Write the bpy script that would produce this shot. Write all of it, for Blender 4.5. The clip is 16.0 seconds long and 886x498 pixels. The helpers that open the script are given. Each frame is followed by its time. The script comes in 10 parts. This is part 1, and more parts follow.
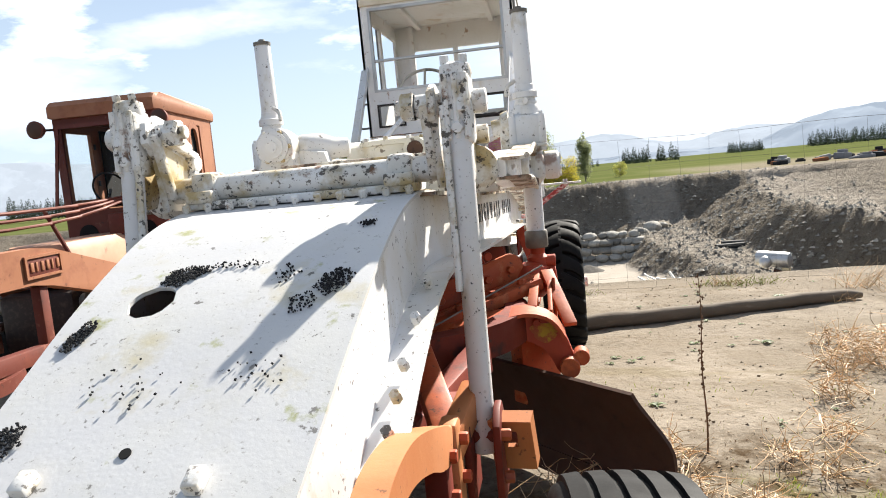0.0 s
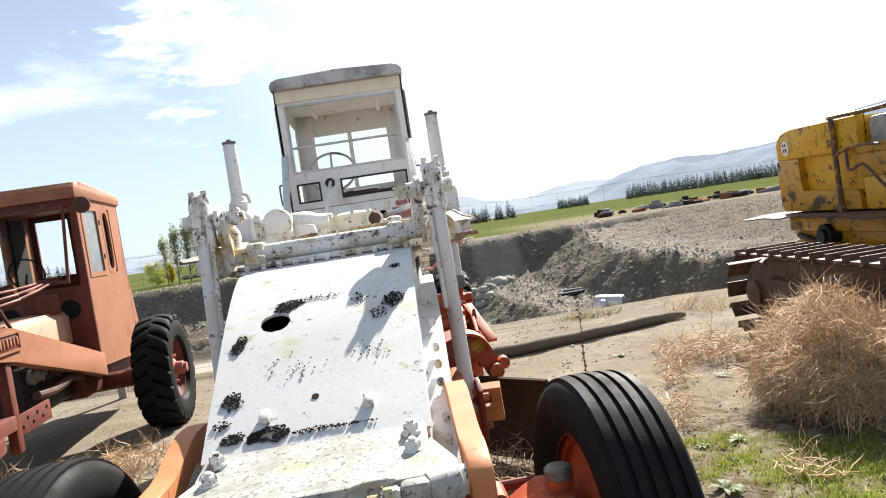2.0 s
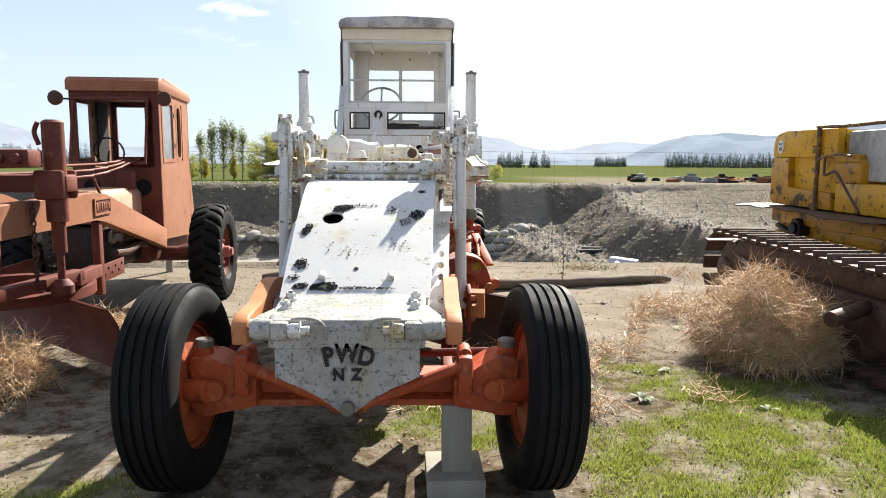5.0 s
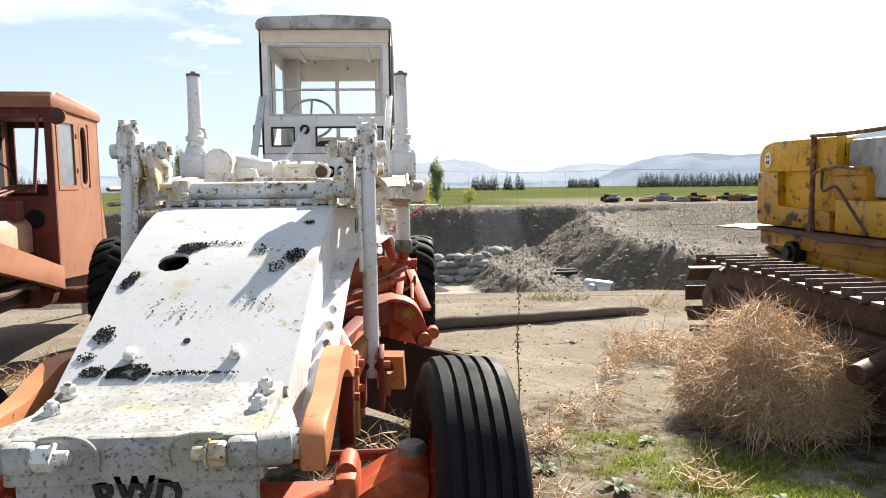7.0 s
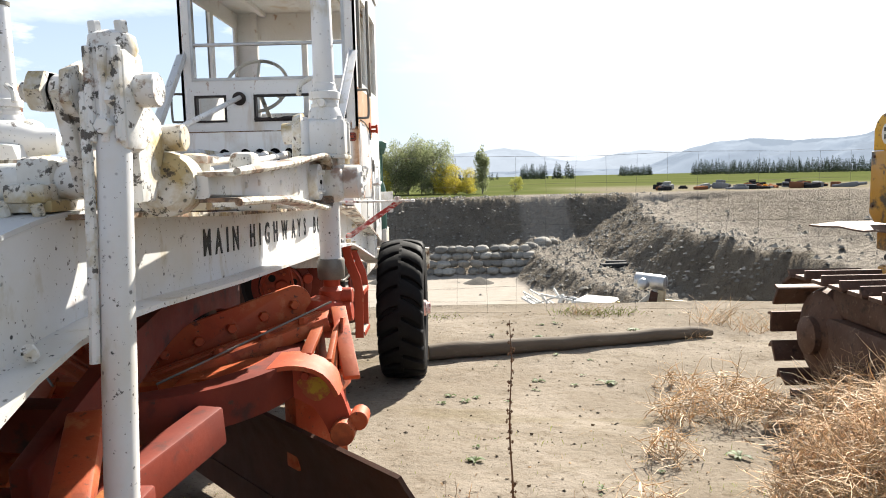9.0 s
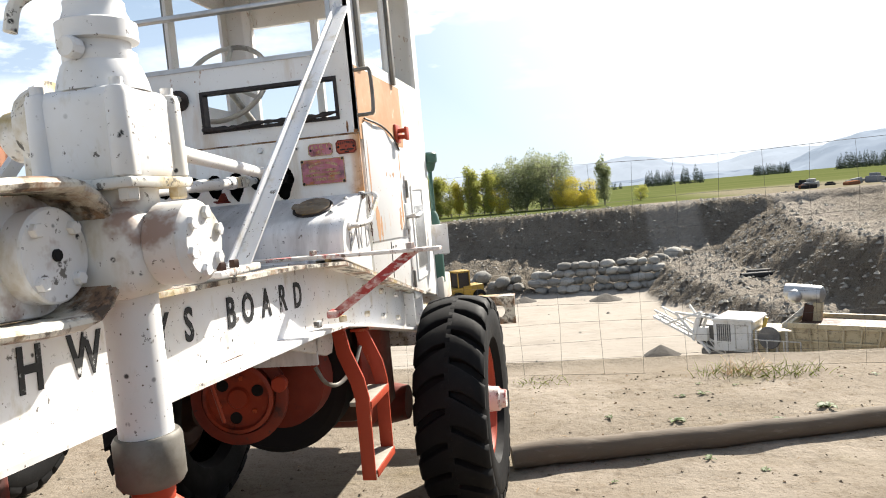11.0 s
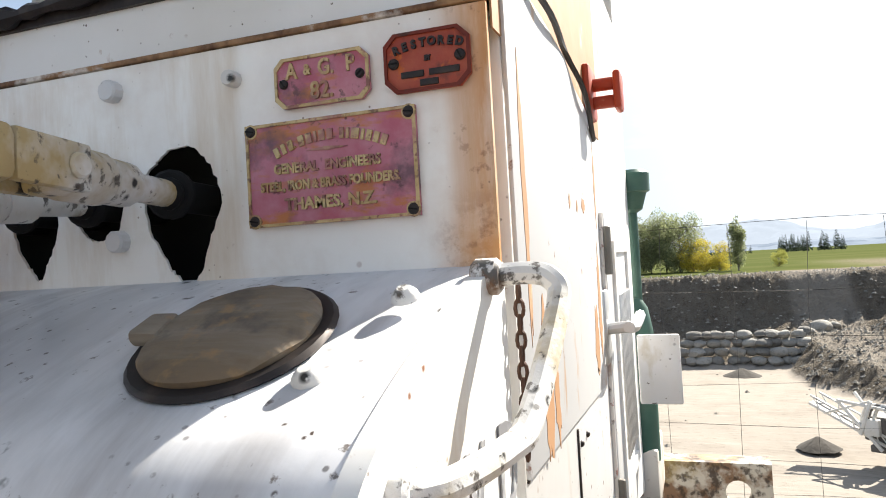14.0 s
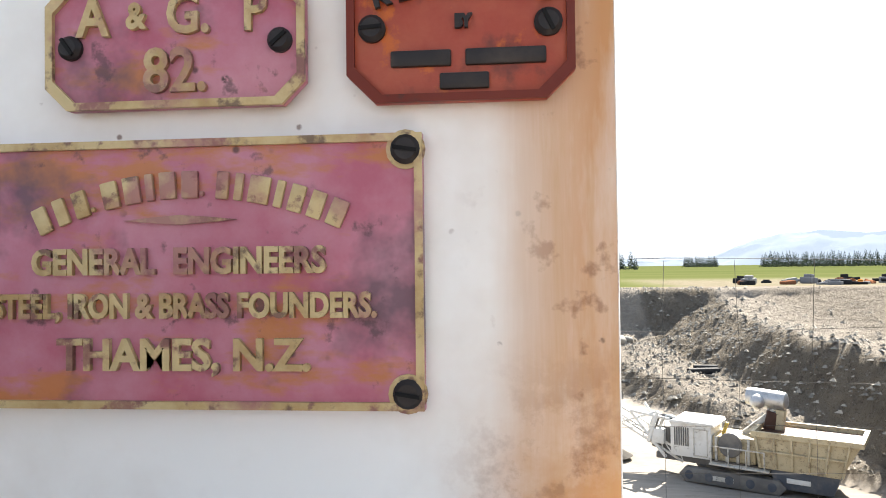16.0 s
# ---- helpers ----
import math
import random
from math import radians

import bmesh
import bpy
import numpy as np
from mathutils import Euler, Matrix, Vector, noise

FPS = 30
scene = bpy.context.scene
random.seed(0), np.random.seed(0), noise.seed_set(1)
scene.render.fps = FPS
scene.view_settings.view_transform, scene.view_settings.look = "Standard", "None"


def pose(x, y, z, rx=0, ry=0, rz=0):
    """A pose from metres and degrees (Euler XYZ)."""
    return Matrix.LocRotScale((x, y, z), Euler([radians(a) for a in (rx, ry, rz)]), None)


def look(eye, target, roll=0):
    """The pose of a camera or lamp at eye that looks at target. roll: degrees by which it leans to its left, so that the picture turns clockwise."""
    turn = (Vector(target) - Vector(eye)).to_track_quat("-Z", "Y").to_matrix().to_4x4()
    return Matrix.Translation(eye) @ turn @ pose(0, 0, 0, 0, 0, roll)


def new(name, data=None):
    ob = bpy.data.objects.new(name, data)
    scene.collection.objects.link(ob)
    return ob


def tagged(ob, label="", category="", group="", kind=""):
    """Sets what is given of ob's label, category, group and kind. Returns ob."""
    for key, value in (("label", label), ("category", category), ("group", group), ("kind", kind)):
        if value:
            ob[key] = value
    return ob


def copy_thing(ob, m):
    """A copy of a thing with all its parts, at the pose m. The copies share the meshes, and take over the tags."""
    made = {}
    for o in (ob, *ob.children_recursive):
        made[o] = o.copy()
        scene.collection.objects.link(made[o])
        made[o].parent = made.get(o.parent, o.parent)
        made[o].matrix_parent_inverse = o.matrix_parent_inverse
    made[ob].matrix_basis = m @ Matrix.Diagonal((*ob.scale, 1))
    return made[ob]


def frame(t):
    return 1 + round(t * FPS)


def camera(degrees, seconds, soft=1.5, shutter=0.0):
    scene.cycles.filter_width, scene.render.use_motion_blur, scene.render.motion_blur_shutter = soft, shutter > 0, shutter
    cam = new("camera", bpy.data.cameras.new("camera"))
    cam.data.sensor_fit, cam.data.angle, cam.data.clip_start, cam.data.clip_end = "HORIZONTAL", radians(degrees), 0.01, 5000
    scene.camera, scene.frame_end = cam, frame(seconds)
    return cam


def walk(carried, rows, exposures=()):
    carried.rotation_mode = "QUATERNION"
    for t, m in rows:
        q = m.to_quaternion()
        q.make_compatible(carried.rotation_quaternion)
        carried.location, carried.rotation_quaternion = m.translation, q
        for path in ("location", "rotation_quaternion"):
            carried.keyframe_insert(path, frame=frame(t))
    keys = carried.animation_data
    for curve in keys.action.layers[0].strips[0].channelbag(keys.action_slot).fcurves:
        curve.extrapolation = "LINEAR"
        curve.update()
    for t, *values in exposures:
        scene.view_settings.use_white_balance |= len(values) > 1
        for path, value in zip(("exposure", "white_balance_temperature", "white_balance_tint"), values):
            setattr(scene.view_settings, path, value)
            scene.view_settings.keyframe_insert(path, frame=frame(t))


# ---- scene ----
cam = camera(63.7, 16.0, soft=1.0)
PATH = [
    (0, (0.872, -1.166, 1.639), (0.556, 0.797, 1.424), -5.4),
    (0.5, (0.771, -1.417, 1.67), (0.874, 0.579, 1.605), -6.9),
    (1, (0.701, -1.785, 1.69), (0.89, 0.206, 1.658), -7.9),
    (1.5, (0.621, -2.128, 1.679), (0.771, -0.137, 1.563), -10.3),
    (2, (0.36, -2.437, 1.689), (0.483, -0.443, 1.606), -8.8),
    (2.5, (0.253, -2.739, 1.716), (0.363, -0.744, 1.631), -9.5),
    (3, (0.287, -3.117, 1.741), (0.374, -1.121, 1.654), -8.6),
    (3.5, (0.204, -3.424, 1.748), (0.28, -1.428, 1.643), -2.2),
    (4, (0.187, -3.656, 1.73), (0.234, -1.67, 1.498), 1.4),
    (4.2, (0.229, -3.755, 1.739), (0.256, -1.772, 1.485), 1.7),
    (6.3, (0.559, -3.095, 1.701), (0.629, -1.112, 1.451), -2.7),
    (6.5, (0.62, -2.954, 1.706), (0.667, -0.967, 1.48), -2.5),
    (7, (0.766, -2.44, 1.691), (0.873, -0.452, 1.502), -0.7),
    (7.5, (0.958, -2.02, 1.67), (1.054, -0.03, 1.492), -1.3),
    (8, (1.126, -1.567, 1.669), (1.091, 0.422, 1.464), -1.5),
    (8.2, (1.175, -1.348, 1.665), (1.163, 0.642, 1.461), -1.0),
    (10.3, (1.578, 0.912, 1.651), (1.246, 2.866, 1.386), -5.1),
    (10.5, (1.598, 1.109, 1.641), (1.167, 3.043, 1.371), -4.8),
    (11, (1.614, 1.728, 1.664), (1.240, 3.687, 1.515), -5.2),
    (11.5, (1.686, 2.222, 1.647), (1.185, 4.149, 1.456), -4.9),
    (12, (1.590, 2.648, 1.621), (0.912, 4.509, 1.348), -4.5),
    (12.5, (1.400, 3.108, 1.632), (0.717, 4.977, 1.436), -3.9),
    (13, (1.254, 3.508, 1.628), (0.317, 5.271, 1.521), -3.8),
    (13.5, (1.018, 3.911, 1.631), (0.216, 5.742, 1.575), -2.7),
    (14, (0.847, 4.227, 1.718), (0.175, 6.110, 1.751), -3.3),
    (14.5, (0.723, 4.429, 1.798), (0.166, 6.348, 1.892), -2.2),
    (15, (0.627, 4.550, 1.836), (0.220, 6.505, 1.905), -3.1),
    (15.5, (0.602, 4.620, 1.828), (0.244, 6.587, 1.818), -0.5),
    (16, (0.610, 4.630, 1.831), (0.421, 6.621, 1.866), -0.7),
]
walk(cam, [(t, look(eye, target, roll)) for t, eye, target, roll in PATH], [(0, 1.29), (13, 1.29), (14, 1.36), (15, 1.52), (16, 1.9)])

# ---- world, sun ----
SUN = Vector((0.36, 0.72, 0.62)).normalized()
world = bpy.data.worlds.new("world")
scene.world = world
world.use_nodes = True
wn, wl = world.node_tree.nodes, world.node_tree.links
wn.clear()
sky = wn.new("ShaderNodeTexSky")
sky.sky_type, sky.sun_disc = "NISHITA", False
sky.sun_elevation = math.asin(SUN.z)
sky.sun_rotation = math.atan2(SUN.x, SUN.y)
sky.dust_density, sky.air_density, sky.ozone_density = 0.6, 1.0, 1.4
wco = wn.new("ShaderNodeTexCoord")
wmap = wn.new("ShaderNodeMapping")
wmap.inputs["Scale"].default_value = (1.0, 1.0, 3.2)
wmap.inputs["Location"].default_value = (0.35, 0.1, 0.0)
wl.new(wco.outputs["Generated"], wmap.inputs["Vector"])
wno = wn.new("ShaderNodeTexNoise")
wno.inputs["Scale"].default_value, wno.inputs["Detail"].default_value, wno.inputs["Roughness"].default_value = 2.1, 8, 0.55
wl.new(wmap.outputs["Vector"], wno.inputs["Vector"])
wra = wn.new("ShaderNodeValToRGB")
wra.color_ramp.elements[0].position, wra.color_ramp.elements[1].position = 0.56, 0.66
wl.new(wno.outputs["Fac"], wra.inputs["Fac"])
wmx = wn.new("ShaderNodeMixRGB")
wmx.inputs["Color2"].default_value = (13.0, 13.2, 13.6, 1)
wl.new(wra.outputs["Color"], wmx.inputs["Fac"])
wl.new(sky.outputs["Color"], wmx.inputs["Color1"])
# two fair-weather clouds
wcl = wn.new("ShaderNodeTexNoise")
wcl.inputs["Scale"].default_value, wcl.inputs["Detail"].default_value, wcl.inputs["Roughness"].default_value = 5.5, 9, 0.58
wl.new(wmap.outputs["Vector"], wcl.inputs["Vector"])
last = wmx
for way, width, lift in (((-0.2326, 0.9327, 0.2756), 0.985, 0.5), ((-0.6167, 0.7615, 0.1994), 0.98, 0.54)):
    wd = wn.new("ShaderNodeVectorMath")
    wd.operation = "DOT_PRODUCT"
    wd.inputs[1].default_value = way
    wl.new(wco.outputs["Generated"], wd.inputs[0])
    wr = wn.new("ShaderNodeMapRange")
    wr.inputs["From Min"].default_value, wr.inputs["From Max"].default_value, wr.inputs["To Min"].default_value, wr.inputs["To Max"].default_value = width, 0.9985, -0.24, 0.07
    wl.new(wd.outputs["Value"], wr.inputs["Value"])
    wa = wn.new("ShaderNodeMath")
    wl.new(wr.outputs["Result"], wa.inputs[0])
    wl.new(wcl.outputs["Fac"], wa.inputs[1])
    wc = wn.new("ShaderNodeValToRGB")
    wc.color_ramp.elements[0].position, wc.color_ramp.elements[1].position = lift - 0.03, lift + 0.05
    wl.new(wa.outputs[0], wc.inputs["Fac"])
    wx = wn.new("ShaderNodeMixRGB")
    wx.inputs["Color2"].default_value = (15.0, 15.2, 15.6, 1)
    wl.new(wc.outputs["Color"], wx.inputs["Fac"])
    wl.new(last.outputs["Color"], wx.inputs["Color1"])
    last = wx
# pale haze low over the plain
wsx = wn.new("ShaderNodeSeparateXYZ")
wl.new(wco.outputs["Generated"], wsx.inputs["Vector"])
whz = wn.new("ShaderNodeMapRange")
whz.inputs["From Min"].default_value, whz.inputs["From Max"].default_value = 0.0, 0.4
whz.inputs["To Min"].default_value, whz.inputs["To Max"].default_value = 0.85, 0.26
wl.new(wsx.outputs["Z"], whz.inputs["Value"])
wm2 = wn.new("ShaderNodeMixRGB")
wm2.inputs["Color2"].default_value = (7.4, 8.8, 10.6, 1)
wl.new(whz.outputs["Result"], wm2.inputs["Fac"])
wl.new(last.outputs["Color"], wm2.inputs["Color1"])
# thin bright veil of cloud round the sun
wdt = wn.new("ShaderNodeVectorMath")
wdt.operation = "DOT_PRODUCT"
wdt.inputs[1].default_value = SUN
wl.new(wco.outputs["Generated"], wdt.inputs[0])
wve = wn.new("ShaderNodeMapRange")
wve.inputs["From Min"].default_value, wve.inputs["From Max"].default_value = 0.72, 0.97
wl.new(wdt.outputs["Value"], wve.inputs["Value"])
wm3 = wn.new("ShaderNodeMixRGB")
wm3.inputs["Color2"].default_value = (13.0, 13.0, 13.2, 1)
wl.new(wve.outputs["Result"], wm3.inputs["Fac"])
wl.new(wm2.outputs["Color"], wm3.inputs["Color1"])
wbg = wn.new("ShaderNodeBackground")
wbg.inputs["Strength"].default_value = 0.0475
wl.new(wm3.outputs["Color"], wbg.inputs["Color"])
wou = wn.new("ShaderNodeOutputWorld")
wl.new(wbg.outputs["Background"], wou.inputs["Surface"])
sun_data = bpy.data.lights.new("sun", "SUN")
sun_data.energy, sun_data.angle, sun_data.color = 5.7, radians(0.55), (1.0, 0.94, 0.84)
sun = new("sun", sun_data)
sun.matrix_world = look(SUN * 60, (0, 0, 0))

# ---- mesh tools ----
def finish(name, bm, mat, parent=None, label="", smooth=35, me=None):
    """Links a bmesh as one mesh object, in the coordinates of its thing."""
    if me is None:
        bmesh.ops.recalc_face_normals(bm, faces=bm.faces)
        me = bpy.data.meshes.new(name)
        for f in bm.faces:
            f.smooth = smooth > 0
        bm.to_mesh(me)
        bm.free()
        if smooth > 0:
            me.set_sharp_from_angle(angle=radians(smooth))
        me.materials.append(mat)
    ob = new(name, me)
    if parent:
        ob.parent = parent
    if label:
        tagged(ob, label)
    return ob


def part(name, bm, mat, parent, label="", smooth=35):
    return finish(name, bm, mat, parent, label, smooth)


def again(name, ob, m, parent, label=""):
    """Another part on the same mesh."""
    o = new(name, ob.data)
    o.parent = parent
    o.matrix_basis = m
    if label:
        tagged(o, label)
    return o


def thing(name, label, category, at=(0, 0, 0), rz=0, group="", kind=""):
    ob = new(name)
    ob.empty_display_size = 0.1
    ob.matrix_basis = pose(*at, 0, 0, rz)
    return tagged(ob, label, category, group, kind)


def B():
    return bmesh.new()


def box(bm, x0, x1, y0, y1, z0, z1, bevel=0.0, m=None, seg=2):
    vs = [bm.verts.new((x, y, z)) for x in (x0, x1) for y in (y0, y1) for z in (z0, z1)]
    fs = [bm.faces.new([vs[i] for i in q]) for q in ((0, 1, 3, 2), (4, 6, 7, 5), (0, 4, 5, 1), (2, 3, 7, 6), (0, 2, 6, 4), (1, 5, 7, 3))]
    out = vs
    if bevel > 0:
        es = list({e for f in fs for e in f.edges})
        r = bmesh.ops.bevel(bm, geom=es, offset=bevel, segments=seg, profile=0.5, affect="EDGES")
        out = list({v for f in r["faces"] for v in f.verts} | {v for v in vs if v.is_valid})
    if m is not None:
        bmesh.ops.transform(bm, matrix=m, verts=out)
    return bm


def frame_to(a, b):
    a, b = Vector(a), Vector(b)
    d = (b - a).normalized()
    return Matrix.Translation(a) @ d.to_track_quat("Z", "Y").to_matrix().to_4x4(), (b - a).length


def lathe(bm, prof, a, b, seg=20, cap=True):
    """Turns a profile of (distance along a to b, radius) round that axis."""
    m, _ = frame_to(a, b)
    rings = []
    for d, r in prof:
        rings.append([bm.verts.new(m @ Vector((r * math.cos(2 * math.pi * k / seg), r * math.sin(2 * math.pi * k / seg), d))) for k in range(seg)])
    for p, q in zip(rings, rings[1:]):
        for k in range(seg):
            bm.faces.new((p[k], p[(k + 1) % seg], q[(k + 1) % seg], q[k]))
    if cap:
        bm.faces.new(rings[0][::-1])
        bm.faces.new(rings[-1])
    return bm


def rod(bm, a, b, r, seg=14, bevel=0.0):
    n = (Vector(b) - Vector(a)).length
    e = bevel or min(r * 0.2, 0.004)
    return lathe(bm, [(0, r - e), (e, r), (n - e, r), (n, r - e)], a, b, seg)


def bolt(bm, a, b, r, seg=6):
    n = (Vector(b) - Vector(a)).length
    return lathe(bm, [(0, r), (n * 0.8, r), (n, r * 0.8)], a, b, seg)


def tube(bm, pts, r, seg=10, closed=False):
    """A round bar along a bent line."""
    pts = [Vector(p) for p in pts]
    rings = []
    n = len(pts)
    for i, p in enumerate(pts):
        d = (pts[min(i + 1, n - 1)] - pts[max(i - 1, 0)]).normalized()
        q = d.to_track_quat("Z", "Y").to_matrix()
        rr = r[i] if isinstance(r, (list, tuple)) else r
        rings.append([bm.verts.new(p + q @ Vector((rr * math.cos(2 * math.pi * k / seg), rr * math.sin(2 * math.pi * k / seg), 0))) for k in range(seg)])
    for a, b in zip(rings, rings[1:]):
        s = min(range(seg), key=lambda j: (b[j].co - a[0].co).length)
        for k in range(seg):
            bm.faces.new((a[k], a[(k + 1) % seg], b[(k + 1 + s) % seg], b[(k + s) % seg]))
    bm.faces.new(rings[0][::-1])
    bm.faces.new(rings[-1])
    return bm


def bend(pts, n=6):
    """Rounds a line of points (Catmull-Rom)."""
    p = [Vector(q) for q in pts]
    p = [p[0] * 2 - p[1]] + p + [p[-1] * 2 - p[-2]]
    out = []
    for i in range(1, len(p) - 2):
        for k in range(n):
            t = k / n
            out.append(0.5 * (2 * p[i] + (p[i + 1] - p[i - 1]) * t + (2 * p[i - 1] - 5 * p[i] + 4 * p[i + 1] - p[i + 2]) * t * t + (3 * p[i] - p[i - 1] - 3 * p[i + 1] + p[i + 2]) * t ** 3))
    return out + [p[-2]]


def prism(bm, outline, axis, a, b, bevel=0.0):
    """Pushes an outline through from a to b along an axis. Outline coordinates: the other two axes in order."""
    def at(u, v, w):
        return {"x": (w, u, v), "y": (u, w, v), "z": (u, v, w)}[axis]
    lo = [bm.verts.new(at(u, v, a)) for u, v in outline]
    hi = [bm.verts.new(at(u, v, b)) for u, v in outline]
    n = len(outline)
    fs = [bm.faces.new(lo), bm.faces.new(hi)]
    fs += [bm.faces.new((lo[i], lo[(i + 1) % n], hi[(i + 1) % n], hi[i])) for i in range(n)]
    if bevel > 0:
        es = list({e for f in fs[:2] for e in f.edges})
        bmesh.ops.bevel(bm, geom=es, offset=bevel, segments=2, profile=0.5, affect="EDGES")
    return bm


def sheet(bm, rows, thick):
    """A curved plate from rows of points, given thickness down its normals."""
    vs = [[bm.verts.new(p) for p in row] for row in rows]
    fs = []
    for a, b in zip(vs, vs[1:]):
        for i in range(len(a) - 1):
            fs.append(bm.faces.new((a[i], a[i + 1], b[i + 1], b[i])))
    bmesh.ops.recalc_face_normals(bm, faces=fs)
    bmesh.ops.solidify(bm, geom=fs, thickness=thick)
    return bm


def ring_wall(bm, outer, inner, axis, a, b):
    """A flat plate with a hole: outer and inner outlines of the same count."""
    def at(u, v, w):
        return {"x": (w, u, v), "y": (u, w, v), "z": (u, v, w)}[axis]
    n = len(outer)
    L = [[bm.verts.new(at(u, v, w)) for u, v in o] for o in (outer, inner) for w in (a, b)]
    for i in range(n):
        j = (i + 1) % n
        bm.faces.new((L[0][i], L[0][j], L[2][j], L[2][i]))
        bm.faces.new((L[1][i], L[1][j], L[3][j], L[3][i]))
        bm.faces.new((L[0][i], L[0][j], L[1][j], L[1][i]))
        bm.faces.new((L[2][i], L[2][j], L[3][j], L[3][i]))
    return bm


def oval(cx, cy, rx, ry, n=24):
    return [(cx + rx * math.cos(2 * math.pi * k / n), cy + ry * math.sin(2 * math.pi * k / n)) for k in range(n)]


def rect(x0, x1, y0, y1):
    return [(x0, y0), (x1, y0), (x1, y1), (x0, y1)]


def lettering(text, size, depth=0.003, width=1.0, bold=0.0):
    """A mesh of writing in the built-in font, centred, lying in x and y."""
    cu = bpy.data.curves.new("letter", "FONT")
    cu.body, cu.size, cu.extrude, cu.offset = text, size, depth / 2, bold
    cu.align_x, cu.align_y = "CENTER", "CENTER"
    cu.resolution_u = 3
    tmp = bpy.data.objects.new("letter", cu)
    me = bpy.data.meshes.new_from_object(tmp)
    bpy.data.objects.remove(tmp)
    me.transform(Matrix.Diagonal((width, 1, 1, 1)))
    return me


def letter(me, mat, m, parent, name="letter", label=""):
    if not me.materials:
        me.materials.append(mat)
    o = new(name, me)
    o.parent = parent
    o.matrix_basis = m
    if label:
        tagged(o, label)
    return o


STUDS = {}


def stud(parent, a, b, r, mat, seg=6, name="bolt", label=""):
    """One bolt head or rivet from a to b; alike ones share their mesh."""
    m, n = frame_to(a, b)
    key = (round(r, 4), round(n, 4), seg, mat.name)
    if key not in STUDS:
        bm = bmesh.new()
        if seg > 7 and n < r:
            lathe(bm, [(0, r), (n * 0.5, r * 0.88), (n, r * 0.45)], (0, 0, 0), (0, 0, 1), seg)
        else:
            lathe(bm, [(0, r), (n * 0.85, r), (n, r * 0.85)], (0, 0, 0), (0, 0, 1), seg)
        STUDS[key] = finish(name, bm, mat, parent)
        o = STUDS[key]
    else:
        o = new(name, STUDS[key].data)
        o.parent = parent
    o.matrix_basis = m
    if label:
        tagged(o, label)
    return o

